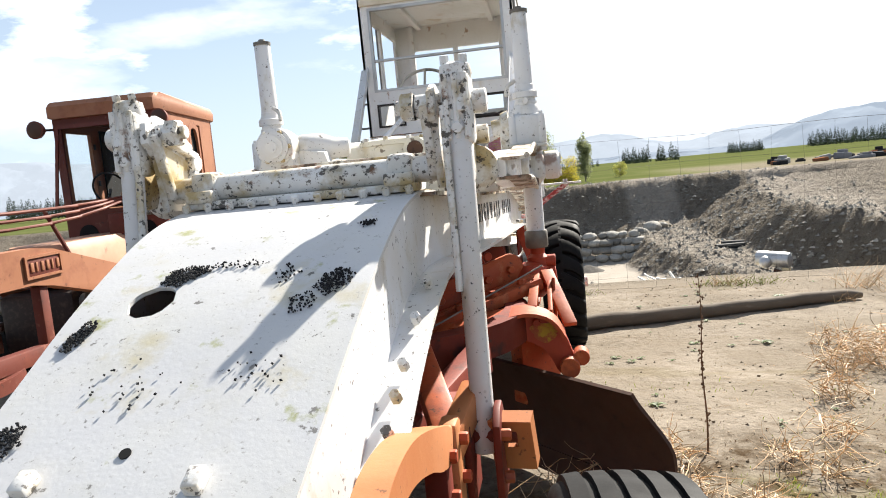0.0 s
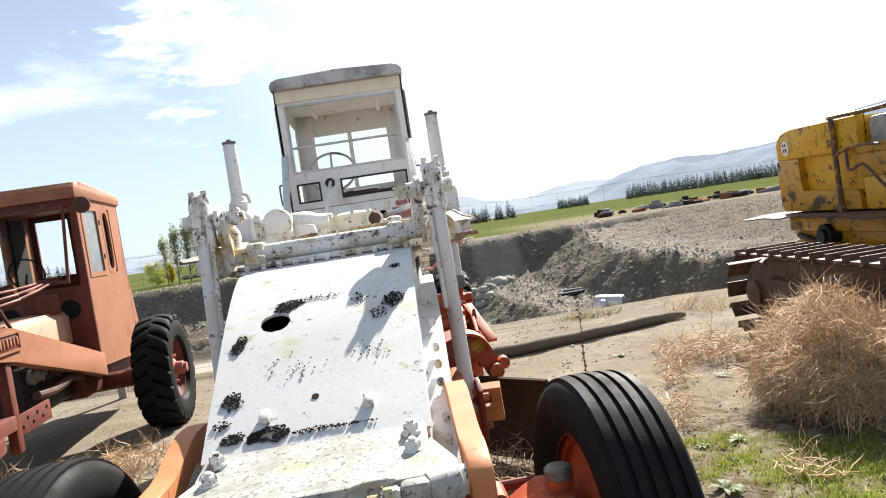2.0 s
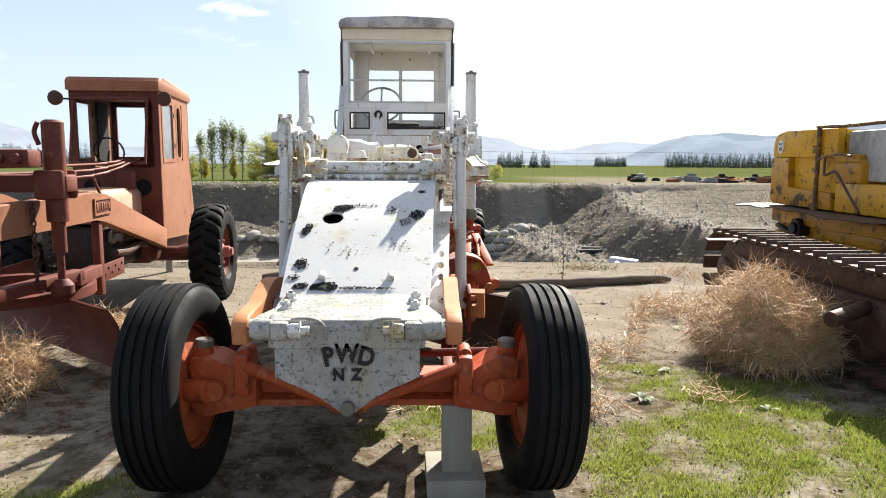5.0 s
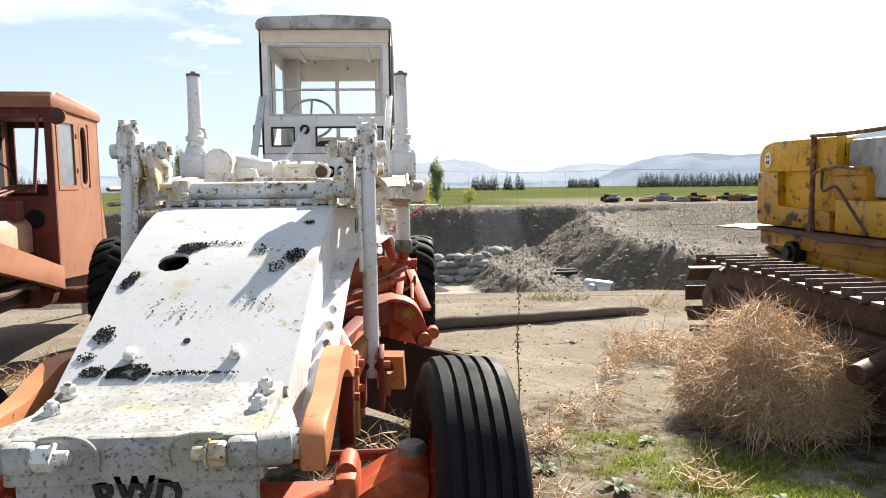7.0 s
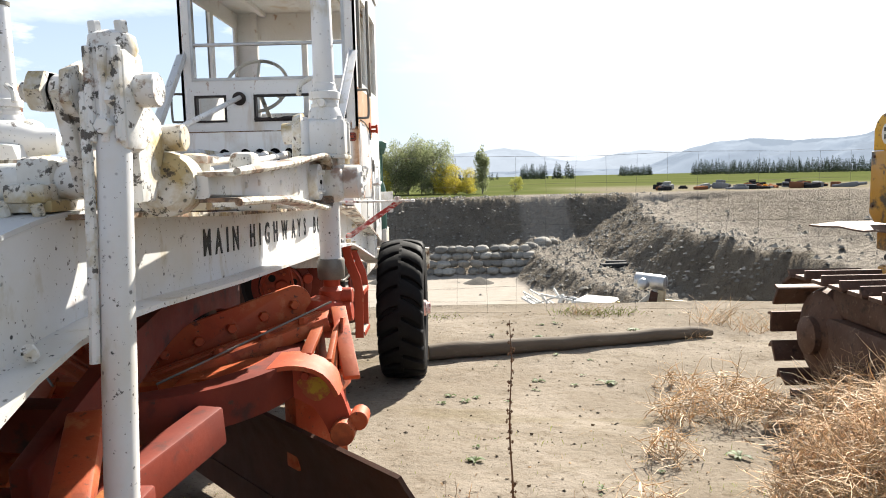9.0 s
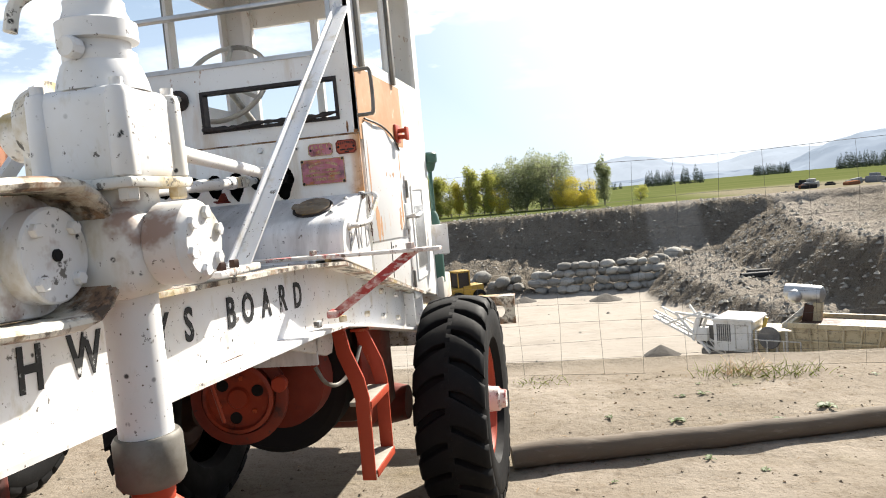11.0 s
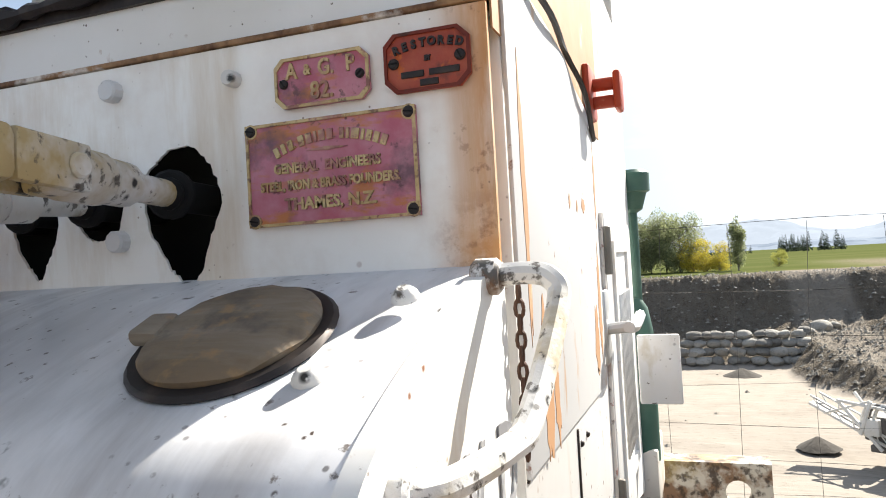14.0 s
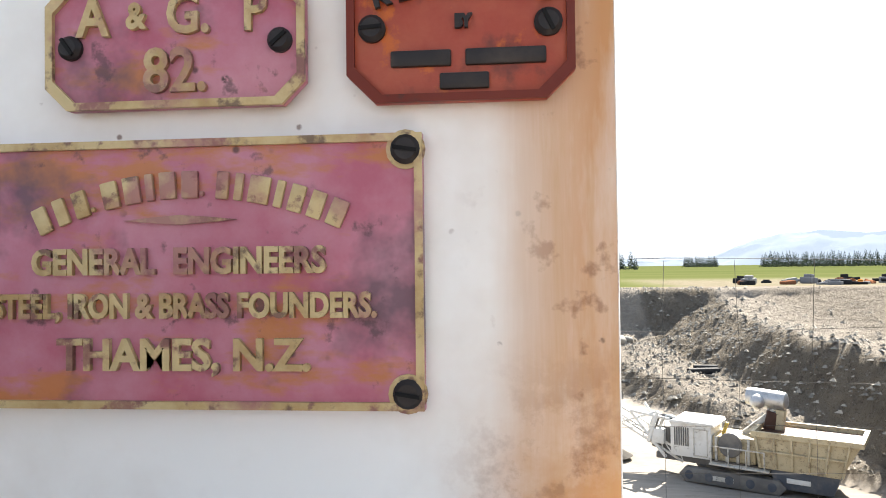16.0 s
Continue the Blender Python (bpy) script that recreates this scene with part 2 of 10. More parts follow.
# ---- materials ----
class Mat:
    """A node material under way: noise layers are laid over a base colour one by one."""

    def __init__(self, name, base, rough=0.6, metal=0.0, coord="Object"):
        self.m = bpy.data.materials.new(name)
        self.m.use_nodes = True
        self.n, self.l = self.m.node_tree.nodes, self.m.node_tree.links
        self.b = self.n["Principled BSDF"]
        self.b.inputs["Roughness"].default_value, self.b.inputs["Metallic"].default_value = rough, metal
        self.co = self.n.new("ShaderNodeTexCoord").outputs[coord]
        if coord == "Object":
            self.co = self.n.new("ShaderNodeNewGeometry").outputs["Position"]
        rgb = self.n.new("ShaderNodeRGB")
        rgb.outputs[0].default_value = (*base, 1)
        self.col = rgb.outputs[0]
        self.l.new(self.col, self.b.inputs["Base Color"])
        self.height = None
        self.b.inputs["Specular IOR Level"].default_value = 0.35

    def noise(self, scale, detail=5, rough=0.6, stretch=(1, 1, 1), kind="noise"):
        mp = self.n.new("ShaderNodeMapping")
        mp.inputs["Scale"].default_value = stretch
        self.l.new(self.co, mp.inputs["Vector"])
        if kind == "noise":
            t = self.n.new("ShaderNodeTexNoise")
            t.inputs["Detail"].default_value, t.inputs["Roughness"].default_value = detail, rough
            out = t.outputs["Fac"]
        else:
            t = self.n.new("ShaderNodeTexVoronoi")
            t.inputs["Randomness"].default_value = 1.0
            out = t.outputs["Distance"]
        t.inputs["Scale"].default_value = scale
        self.l.new(mp.outputs["Vector"], t.inputs["Vector"])
        return out

    def ramp(self, fac, lo, hi, a=0.0, b=1.0):
        r = self.n.new("ShaderNodeMapRange")
        r.inputs["From Min"].default_value, r.inputs["From Max"].default_value = lo, hi
        r.inputs["To Min"].default_value, r.inputs["To Max"].default_value = a, b
        self.l.new(fac, r.inputs["Value"])
        return r.outputs["Result"]

    def mul(self, a, b, op="MULTIPLY"):
        k = self.n.new("ShaderNodeMath")
        k.operation = op
        k.use_clamp = True
        for s, v in zip(k.inputs, (a, b)):
            if isinstance(v, (int, float)):
                s.default_value = v
            else:
                self.l.new(v, s)
        return k.outputs[0]

    def over(self, fac, colour, amount=1.0):
        if amount != 1.0:
            fac = self.mul(fac, amount)
        x = self.n.new("ShaderNodeMixRGB")
        self.l.new(fac, x.inputs["Fac"])
        self.l.new(self.col, x.inputs["Color1"])
        x.inputs["Color2"].default_value = (*colour, 1)
        self.col = x.outputs[0]
        self.l.new(self.col, self.b.inputs["Base Color"])
        return self

    def patch(self, scale, lo, hi, colour, amount=1.0, stretch=(1, 1, 1), detail=6, kind="noise"):
        return self.over(self.ramp(self.noise(scale, detail, 0.62, stretch, kind), lo, hi), colour, amount)

    def specks(self, scale, size, colour, where=(0.45, 0.6), wscale=3.0, amount=1.0):
        """Small spots, gathered in places."""
        f = self.mul(self.ramp(self.noise(scale, kind="voronoi"), size, size * 0.55), self.ramp(self.noise(scale * 2.3, 3), 0.42, 0.52))
        g = self.ramp(self.noise(wscale, 3), where[0], where[1])
        return self.over(self.mul(f, g), colour, amount)

    def random(self, spread):
        """Small differences in brightness from object to object."""
        o = self.n.new("ShaderNodeObjectInfo")
        h = self.n.new("ShaderNodeHueSaturation")
        self.l.new(self.ramp(o.outputs["Random"], 0, 1, 1 - spread, 1 + spread), h.inputs["Value"])
        self.l.new(self.col, h.inputs["Color"])
        self.col = h.outputs[0]
        self.l.new(self.col, self.b.inputs["Base Color"])
        return self

    def islands(self, spread):
        o = self.n.new("ShaderNodeNewGeometry")
        h = self.n.new("ShaderNodeHueSaturation")
        self.l.new(self.ramp(o.outputs["Random Per Island"], 0, 1, 1 - spread, 1 + spread), h.inputs["Value"])
        self.l.new(self.col, h.inputs["Color"])
        self.col = h.outputs[0]
        self.l.new(self.col, self.b.inputs["Base Color"])
        return self

    def bump(self, scale, strength=0.3, dist=0.004, detail=6, stretch=(1, 1, 1)):
        k = self.n.new("ShaderNodeBump")
        k.inputs["Strength"].default_value, k.inputs["Distance"].default_value = strength, dist
        self.l.new(self.noise(scale, detail, 0.6, stretch), k.inputs["Height"])
        if self.height is not None:
            self.l.new(self.height, k.inputs["Normal"])
        self.height = k.outputs["Normal"]
        self.l.new(self.height, self.b.inputs["Normal"])
        return self

    def thin(self, amount):
        """Light passes through, as through leaves and straw."""
        tr = self.n.new("ShaderNodeBsdfTranslucent")
        self.l.new(self.col, tr.inputs["Color"])
        mx = self.n.new("ShaderNodeMixShader")
        mx.inputs["Fac"].default_value = amount
        out = self.n["Material Output"]
        self.l.new(self.b.outputs["BSDF"], mx.inputs[1])
        self.l.new(tr.outputs["BSDF"], mx.inputs[2])
        self.l.new(mx.outputs["Shader"], out.inputs["Surface"])
        return self

    def rough(self, scale, lo, hi):
        self.l.new(self.ramp(self.noise(scale, 4), 0.3, 0.7, lo, hi), self.b.inputs["Roughness"])
        return self


RUST, DARK, OCHRE, MOSS = (0.2, 0.07, 0.025), (0.02, 0.019, 0.018), (0.36, 0.24, 0.06), (0.10, 0.11, 0.03)
M_white = (Mat("white_paint", (0.67, 0.67, 0.68)).patch(2.2, 0.42, 0.72, (0.58, 0.56, 0.52), 0.65).patch(1.3, 0.5, 0.72, (0.52, 0.43, 0.27), 0.55)
           .patch(9, 0.58, 0.7, (0.4, 0.33, 0.2), 0.6, (1, 1, 0.5)).patch(46, 0.64, 0.68, (0.07, 0.055, 0.045), 0.9).patch(14, 0.66, 0.69, (0.06, 0.045, 0.035), 0.85).specks(26, 0.17, DARK, (0.46, 0.58), 2.6).specks(60, 0.16, (0.08, 0.06, 0.04), (0.44, 0.56), 4)
           .patch(3.1, 0.64, 0.7, RUST, 0.7).rough(3, 0.35, 0.6).bump(40, 0.15, 0.002).bump(3, 0.12, 0.01)).m
M_lichen_white = (Mat("lichened_white_paint", (0.52, 0.52, 0.525)).patch(2.5, 0.45, 0.72, (0.6, 0.59, 0.55), 0.65).patch(6.5, 0.52, 0.7, (0.5, 0.49, 0.45), 0.6).patch(2.8, 0.6, 0.74, (0.42, 0.34, 0.12), 0.7)
                  .specks(34, 0.17, (0.06, 0.055, 0.05), (0.54, 0.66), 3.4).patch(15, 0.68, 0.71, (0.06, 0.055, 0.05), 0.85).specks(85, 0.16, (0.12, 0.11, 0.1), (0.53, 0.63), 5)
                  .patch(26, 0.65, 0.69, (0.1, 0.09, 0.08), 0.8).patch(60, 0.62, 0.68, (0.28, 0.27, 0.25), 0.6).patch(7, 0.63, 0.7, (0.28, 0.29, 0.1), 0.8).rough(3, 0.4, 0.65).bump(70, 0.3, 0.002).bump(5, 0.12, 0.006)).m
M_nose = (Mat("lichened_cast_iron_paint", (0.36, 0.355, 0.34)).patch(4, 0.48, 0.66, (0.52, 0.515, 0.5), 0.75).patch(7, 0.46, 0.64, (0.27, 0.262, 0.24), 0.7).patch(5, 0.55, 0.7, (0.33, 0.33, 0.16), 0.75, (1, 1, 0.4)).patch(11, 0.52, 0.64, (0.22, 0.22, 0.2), 0.75)
          .specks(70, 0.22, (0.06, 0.06, 0.055), (0.46, 0.6), 5).specks(140, 0.24, (0.14, 0.14, 0.125), (0.42, 0.56), 8).patch(60, 0.56, 0.63, (0.08, 0.08, 0.075), 0.8).patch(8, 0.64, 0.7, RUST, 0.6).rough(4, 0.5, 0.75).bump(60, 0.35, 0.003)).m
M_worn_white = (Mat("worn_white_paint", (0.72, 0.71, 0.69)).patch(3, 0.42, 0.66, (0.5, 0.47, 0.4), 0.7).patch(4.5, 0.48, 0.6, (0.36, 0.25, 0.07), 0.85).patch(6, 0.6, 0.7, (0.2, 0.15, 0.05), 0.7)
                .specks(40, 0.26, (0.03, 0.028, 0.025), (0.4, 0.52), 6).patch(26, 0.59, 0.63, (0.05, 0.042, 0.036), 0.9).patch(55, 0.6, 0.65, (0.09, 0.075, 0.06), 0.85).patch(11, 0.62, 0.68, (0.17, 0.08, 0.035), 0.85).rough(4, 0.45, 0.7).bump(19, 0.25, 0.006).bump(60, 0.35, 0.003)).m
M_cab = (Mat("cab_white_paint", (0.78, 0.775, 0.76)).patch(1.6, 0.42, 0.7, (0.62, 0.59, 0.53), 0.65).patch(4, 0.58, 0.7, (0.48, 0.33, 0.17), 0.6, (1, 1, 0.2)).patch(15, 0.64, 0.69, (0.3, 0.14, 0.05), 0.75, (1, 1, 0.5))
         .specks(30, 0.14, RUST, (0.46, 0.6), 4).specks(70, 0.14, (0.1, 0.07, 0.05), (0.45, 0.58), 5).rough(2, 0.35, 0.55).bump(2.5, 0.12, 0.01).bump(50, 0.1, 0.001)).m
M_tank = (Mat("tank_grimed_paint", (0.76, 0.76, 0.77)).patch(3.2, 0.42, 0.66, (0.46, 0.45, 0.46), 0.8, (1, 0.3, 0.3)).patch(9, 0.5, 0.66, (0.34, 0.325, 0.32), 0.65, (1, 0.2, 0.2)).patch(20, 0.5, 0.66, (0.5, 0.5, 0.5), 0.5, (1, 0.3, 0.3))
          .specks(24, 0.19, DARK, (0.46, 0.56), 4).specks(60, 0.18, (0.07, 0.05, 0.04), (0.42, 0.55), 3).patch(34, 0.65, 0.69, (0.1, 0.07, 0.05), 0.85).rough(4, 0.3, 0.5).bump(3, 0.1, 0.01).bump(70, 0.15, 0.001)).m
M_orange = (Mat("faded_orange_paint", (0.36, 0.055, 0.016)).patch(2.6, 0.38, 0.62, (0.44, 0.11, 0.034), 0.75).patch(5, 0.56, 0.68, (0.16, 0.035, 0.018), 0.75).patch(13, 0.56, 0.66, (0.5, 0.19, 0.08), 0.5)
            .specks(40, 0.2, (0.08, 0.04, 0.025), (0.46, 0.58), 4).patch(24, 0.62, 0.67, (0.07, 0.035, 0.022), 0.85).patch(1.7, 0.66, 0.74, OCHRE, 0.6).rough(4, 0.45, 0.7).bump(50, 0.3, 0.003).bump(12, 0.15, 0.006)).m
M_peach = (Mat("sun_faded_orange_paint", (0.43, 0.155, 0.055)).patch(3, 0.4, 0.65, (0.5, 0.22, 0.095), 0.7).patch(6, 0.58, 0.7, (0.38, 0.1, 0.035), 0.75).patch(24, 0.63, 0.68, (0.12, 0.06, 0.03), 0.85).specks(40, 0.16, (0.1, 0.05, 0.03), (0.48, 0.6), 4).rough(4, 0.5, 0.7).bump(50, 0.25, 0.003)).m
M_red = (Mat("dark_red_paint", (0.13, 0.017, 0.008)).patch(3, 0.45, 0.7, (0.22, 0.032, 0.013), 0.8).patch(7, 0.58, 0.7, (0.035, 0.014, 0.012), 0.85).patch(22, 0.62, 0.67, (0.05, 0.025, 0.018), 0.85)
         .rough(4, 0.5, 0.75).bump(40, 0.25, 0.003)).m
M_stepred = (Mat("brick_red_paint", (0.36, 0.05, 0.021)).patch(4, 0.5, 0.7, (0.26, 0.034, 0.016), 0.7).patch(14, 0.64, 0.72, (0.5, 0.3, 0.16), 0.6).rough(4, 0.4, 0.6).bump(40, 0.15, 0.002)).m
M_redwhite = (Mat("chipped_red_paint", (0.34, 0.035, 0.032)).patch(9, 0.47, 0.58, (0.6, 0.42, 0.39), 0.85, (0.6, 1, 0.6)).patch(42, 0.5, 0.57, (0.62, 0.5, 0.47), 0.75, (0.5, 1, 1)).patch(30, 0.6, 0.65, (0.6, 0.5, 0.46), 0.8).patch(15, 0.62, 0.67, (0.08, 0.035, 0.025), 0.9).rough(4, 0.4, 0.6).bump(50, 0.2, 0.002)).m
M_whitered = (Mat("chipped_white_paint", (0.7, 0.66, 0.62)).patch(7, 0.55, 0.6, (0.33, 0.04, 0.03), 0.9).patch(11, 0.56, 0.62, (0.3, 0.2, 0.16), 0.7).patch(18, 0.58, 0.64, (0.1, 0.045, 0.025), 0.9).patch(40, 0.6, 0.65, (0.25, 0.06, 0.04), 0.8).rough(4, 0.4, 0.6).bump(50, 0.2, 0.002)).m
# darker copy for the front and gear: their shade is in the colour
M_oxide = (Mat("red_oxide_paint", (0.115, 0.024, 0.0145)).patch(1.6, 0.5, 0.76, (0.2, 0.056, 0.03), 0.7).patch(4, 0.56, 0.72, (0.075, 0.02, 0.014), 0.65).patch(13, 0.6, 0.68, (0.27, 0.12, 0.075), 0.5).patch(28, 0.63, 0.68, (0.05, 0.02, 0.016), 0.8)
           .specks(30, 0.17, (0.08, 0.03, 0.022), (0.46, 0.58), 3).rough(3, 0.5, 0.75).bump(40, 0.15, 0.002).bump(2, 0.1, 0.01)).m
# paler copy for sides, roof and beams: sunlight painted in besides the fading
M_lit_oxide = (Mat("sun_bleached_oxide_paint", (0.285, 0.116, 0.058)).patch(1.3, 0.4, 0.68, (0.35, 0.155, 0.082), 0.8).patch(4, 0.55, 0.74, (0.17, 0.05, 0.027), 0.7).patch(18, 0.63, 0.69, (0.12, 0.045, 0.025), 0.7)
              .specks(34, 0.15, (0.09, 0.035, 0.022), (0.48, 0.6), 3).rough(3, 0.5, 0.75).bump(40, 0.15, 0.002).bump(2, 0.1, 0.01)).m
M_brown = (Mat("rusty_blade_steel", (0.06, 0.028, 0.018)).patch(3, 0.4, 0.7, (0.085, 0.036, 0.022), 0.7).patch(8, 0.6, 0.75, (0.03, 0.018, 0.014), 0.7).rough(4, 0.5, 0.8).bump(30, 0.3, 0.004)).m
M_rubber = (Mat("black_rubber", (0.008, 0.008, 0.0085)).patch(5, 0.5, 0.75, (0.014, 0.013, 0.0125), 0.6).patch(22, 0.62, 0.74, (0.03, 0.026, 0.023), 0.4).rough(6, 0.6, 0.85).bump(90, 0.25, 0.002)).m
M_rubber.node_tree.nodes["Principled BSDF"].inputs["Specular IOR Level"].default_value = 0.14
M_steel = (Mat("grey_steel", (0.2, 0.19, 0.17), 0.5, 0.6).patch(9, 0.5, 0.7, (0.1, 0.08, 0.06), 0.7).rough(5, 0.4, 0.7).bump(60, 0.2, 0.002)).m
M_galv = (Mat("bare_aluminium", (0.5, 0.5, 0.5), 0.45, 0.8).patch(5, 0.5, 0.7, (0.3, 0.3, 0.3), 0.6).rough(5, 0.35, 0.6)).m
# flat black, mostly in place of the shade inside holes and hollows
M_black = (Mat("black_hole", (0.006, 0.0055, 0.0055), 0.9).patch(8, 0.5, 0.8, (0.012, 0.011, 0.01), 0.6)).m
M_letter = (Mat("worn_black_lettering", (0.015, 0.015, 0.016), 0.6).patch(22, 0.63, 0.69, (0.55, 0.54, 0.53), 0.9).patch(60, 0.62, 0.7, (0.5, 0.49, 0.48), 0.6)).m
M_fade = (Mat("faded_grey_lettering", (0.2, 0.2, 0.21), 0.6).patch(14, 0.45, 0.62, (0.5, 0.5, 0.5), 0.9)).m
M_moss = (Mat("black_moss", (0.016, 0.016, 0.017), 0.95).patch(40, 0.6, 0.75, (0.06, 0.055, 0.05), 0.8)).m
M_glass = bpy.data.materials.new("window_glass")
M_glass.use_nodes = True
_g = M_glass.node_tree.nodes["Principled BSDF"]
_g.inputs["Base Color"].default_value = (0.95, 0.97, 0.97, 1)
_g.inputs["Roughness"].default_value, _g.inputs["IOR"].default_value, _g.inputs["Transmission Weight"].default_value = 0.03, 1.12, 1.0
M_plum = (Mat("faded_plum_enamel", (0.42, 0.11, 0.16)).patch(14, 0.38, 0.62, (0.55, 0.27, 0.33), 0.75).patch(22, 0.53, 0.62, (0.48, 0.18, 0.035), 0.8, (0.6, 1, 1.6)).patch(9, 0.55, 0.65, (0.12, 0.07, 0.09), 0.85).patch(55, 0.6, 0.66, (0.09, 0.05, 0.055), 0.7)
          .specks(90, 0.2, (0.05, 0.03, 0.03), (0.5, 0.6), 14).rough(20, 0.3, 0.55).bump(90, 0.3, 0.0012).bump(25, 0.2, 0.001)).m
M_brass = (Mat("tarnished_brass", (0.56, 0.43, 0.22), 0.5, 0.1).patch(30, 0.44, 0.62, (0.36, 0.22, 0.08), 0.8).patch(90, 0.54, 0.63, (0.12, 0.07, 0.05), 0.85).patch(16, 0.54, 0.64, (0.34, 0.14, 0.14), 0.85).patch(45, 0.56, 0.62, (0.24, 0.1, 0.09), 0.8).bump(120, 0.25, 0.001)).m
M_redplate = (Mat("brick_red_enamel", (0.34, 0.055, 0.03)).patch(18, 0.42, 0.62, (0.44, 0.12, 0.06), 0.7).patch(26, 0.55, 0.66, (0.09, 0.025, 0.022), 0.85).patch(48, 0.6, 0.66, (0.55, 0.13, 0.02), 0.8).rough(20, 0.35, 0.6).bump(90, 0.35, 0.0012)).m
M_oily = (Mat("black_oily_iron", (0.012, 0.01, 0.009), 0.6).patch(9, 0.5, 0.7, (0.03, 0.018, 0.014), 0.7).bump(20, 0.3, 0.01)).m
M_edge = (Mat("rusty_white_edge", (0.6, 0.57, 0.5)).patch(9, 0.46, 0.58, (0.2, 0.1, 0.045), 0.9).patch(24, 0.5, 0.6, (0.06, 0.045, 0.035), 0.9).patch(4, 0.55, 0.66, (0.4, 0.3, 0.12), 0.7).bump(40, 0.4, 0.004)).m
M_run = (Mat("rust_run", (0.34, 0.15, 0.05)).patch(40, 0.42, 0.58, (0.11, 0.045, 0.02), 0.9).patch(90, 0.55, 0.62, (0.6, 0.4, 0.22), 0.8).bump(80, 0.3, 0.002)).m
M_darkiron = (Mat("dark_iron", (0.03, 0.025, 0.024), 0.5, 0.4).patch(30, 0.5, 0.7, (0.08, 0.06, 0.05), 0.6)).m
M_ruststreak = (Mat("rust_stained_paint", (0.66, 0.62, 0.56)).patch(7, 0.52, 0.64, (0.5, 0.28, 0.12), 0.7, (1, 1, 0.4)).patch(26, 0.58, 0.66, (0.2, 0.08, 0.03), 0.8).patch(4, 0.52, 0.7, (0.72, 0.69, 0.64), 0.9, (1, 1, 0.4)).rough(4, 0.4, 0.6)).m
M_peel = (Mat("exposed_orange_primer", (0.4, 0.22, 0.11)).patch(5, 0.45, 0.65, (0.47, 0.31, 0.19), 0.7).patch(10, 0.6, 0.7, (0.7, 0.6, 0.5), 0.8).rough(4, 0.5, 0.7)).m
M_green = (Mat("dark_green_paint", (0.045, 0.11, 0.085)).patch(8, 0.45, 0.7, (0.1, 0.16, 0.125), 0.7).rough(4, 0.35, 0.55)).m
M_yellow = (Mat("worn_yellow_paint", (0.6, 0.32, 0.008)).patch(1.8, 0.45, 0.7, (0.46, 0.23, 0.012), 0.75).patch(3.4, 0.56, 0.64, (0.14, 0.07, 0.03), 0.85, (1, 1, 0.4)).patch(9, 0.58, 0.64, (0.09, 0.045, 0.025), 0.88).patch(22, 0.62, 0.66, (0.06, 0.035, 0.022), 0.9)
            .specks(16, 0.18, DARK, (0.44, 0.56), 3).specks(45, 0.18, (0.1, 0.05, 0.02), (0.42, 0.55), 4).rough(3, 0.4, 0.65).bump(30, 0.2, 0.003).bump(4, 0.15, 0.01)).m
M_yrust = (Mat("rust_with_yellow_paint", (0.11, 0.06, 0.035)).patch(12, 0.5, 0.6, (0.42, 0.24, 0.02), 0.85).patch(30, 0.55, 0.65, (0.04, 0.025, 0.02), 0.8).bump(40, 0.3, 0.003)).m
M_track = (Mat("rusty_track_steel", (0.085, 0.045, 0.03), 0.65, 0.3).patch(5, 0.45, 0.7, (0.15, 0.095, 0.07), 0.7).patch(14, 0.56, 0.68, (0.03, 0.02, 0.016), 0.85).patch(30, 0.6, 0.66, (0.2, 0.14, 0.1), 0.6).bump(30, 0.5, 0.005)).m
M_pale = (Mat("pale_machine_paint", (0.55, 0.53, 0.48)).patch(1.2, 0.45, 0.7, (0.42, 0.39, 0.33), 0.7).patch(3, 0.55, 0.66, (0.17, 0.15, 0.12), 0.75).patch(8, 0.58, 0.66, (0.1, 0.085, 0.07), 0.7)).m
M_grime = (Mat("grey_machine_steel", (0.13, 0.125, 0.12)).patch(1.4, 0.45, 0.7, (0.25, 0.235, 0.21), 0.7)).m
M_log = (Mat("weathered_wood", (0.13, 0.105, 0.08), 0.9).patch(6, 0.4, 0.7, (0.09, 0.073, 0.057), 0.7, (0.12, 1.5, 1.5)).patch(14, 0.55, 0.7, (0.21, 0.18, 0.145), 0.6, (0.1, 2, 2)).bump(20, 0.5, 0.006, 6, (0.08, 2, 2))).m
M_timber = (Mat("grey_timber", (0.3, 0.285, 0.24)).patch(6, 0.4, 0.7, (0.2, 0.18, 0.15), 0.7, (2, 2, 0.15)).bump(20, 0.4, 0.004, 6, (2, 2, 0.15))).m
M_dry = (Mat("dry_straw_stems", (0.62, 0.46, 0.29)).islands(0.45).thin(0.25)).m
M_weed = (Mat("green_weed_leaves", (0.08, 0.12, 0.025)).islands(0.4).thin(0.3)).m
M_grassblade = (Mat("grass_blades", (0.225, 0.265, 0.045)).islands(0.5).thin(0.4)).m
M_stem = (Mat("brown_stem", (0.16, 0.09, 0.05))).m
M_wire = (Mat("fence_wire", (0.11, 0.105, 0.1), 0.95)).m
M_wire.node_tree.nodes["Principled BSDF"].inputs["Specular IOR Level"].default_value = 0.0
M_seat = (Mat("dark_cab_lining", (0.05, 0.045, 0.04), 0.8)).m
M_rock = (Mat("grey_boulder", (0.26, 0.25, 0.225), 0.95).patch(0.6, 0.4, 0.7, (0.19, 0.18, 0.165), 0.8).patch(5, 0.52, 0.66, (0.14, 0.13, 0.115), 0.6).random(0.35).bump(4, 0.5, 0.1)).m
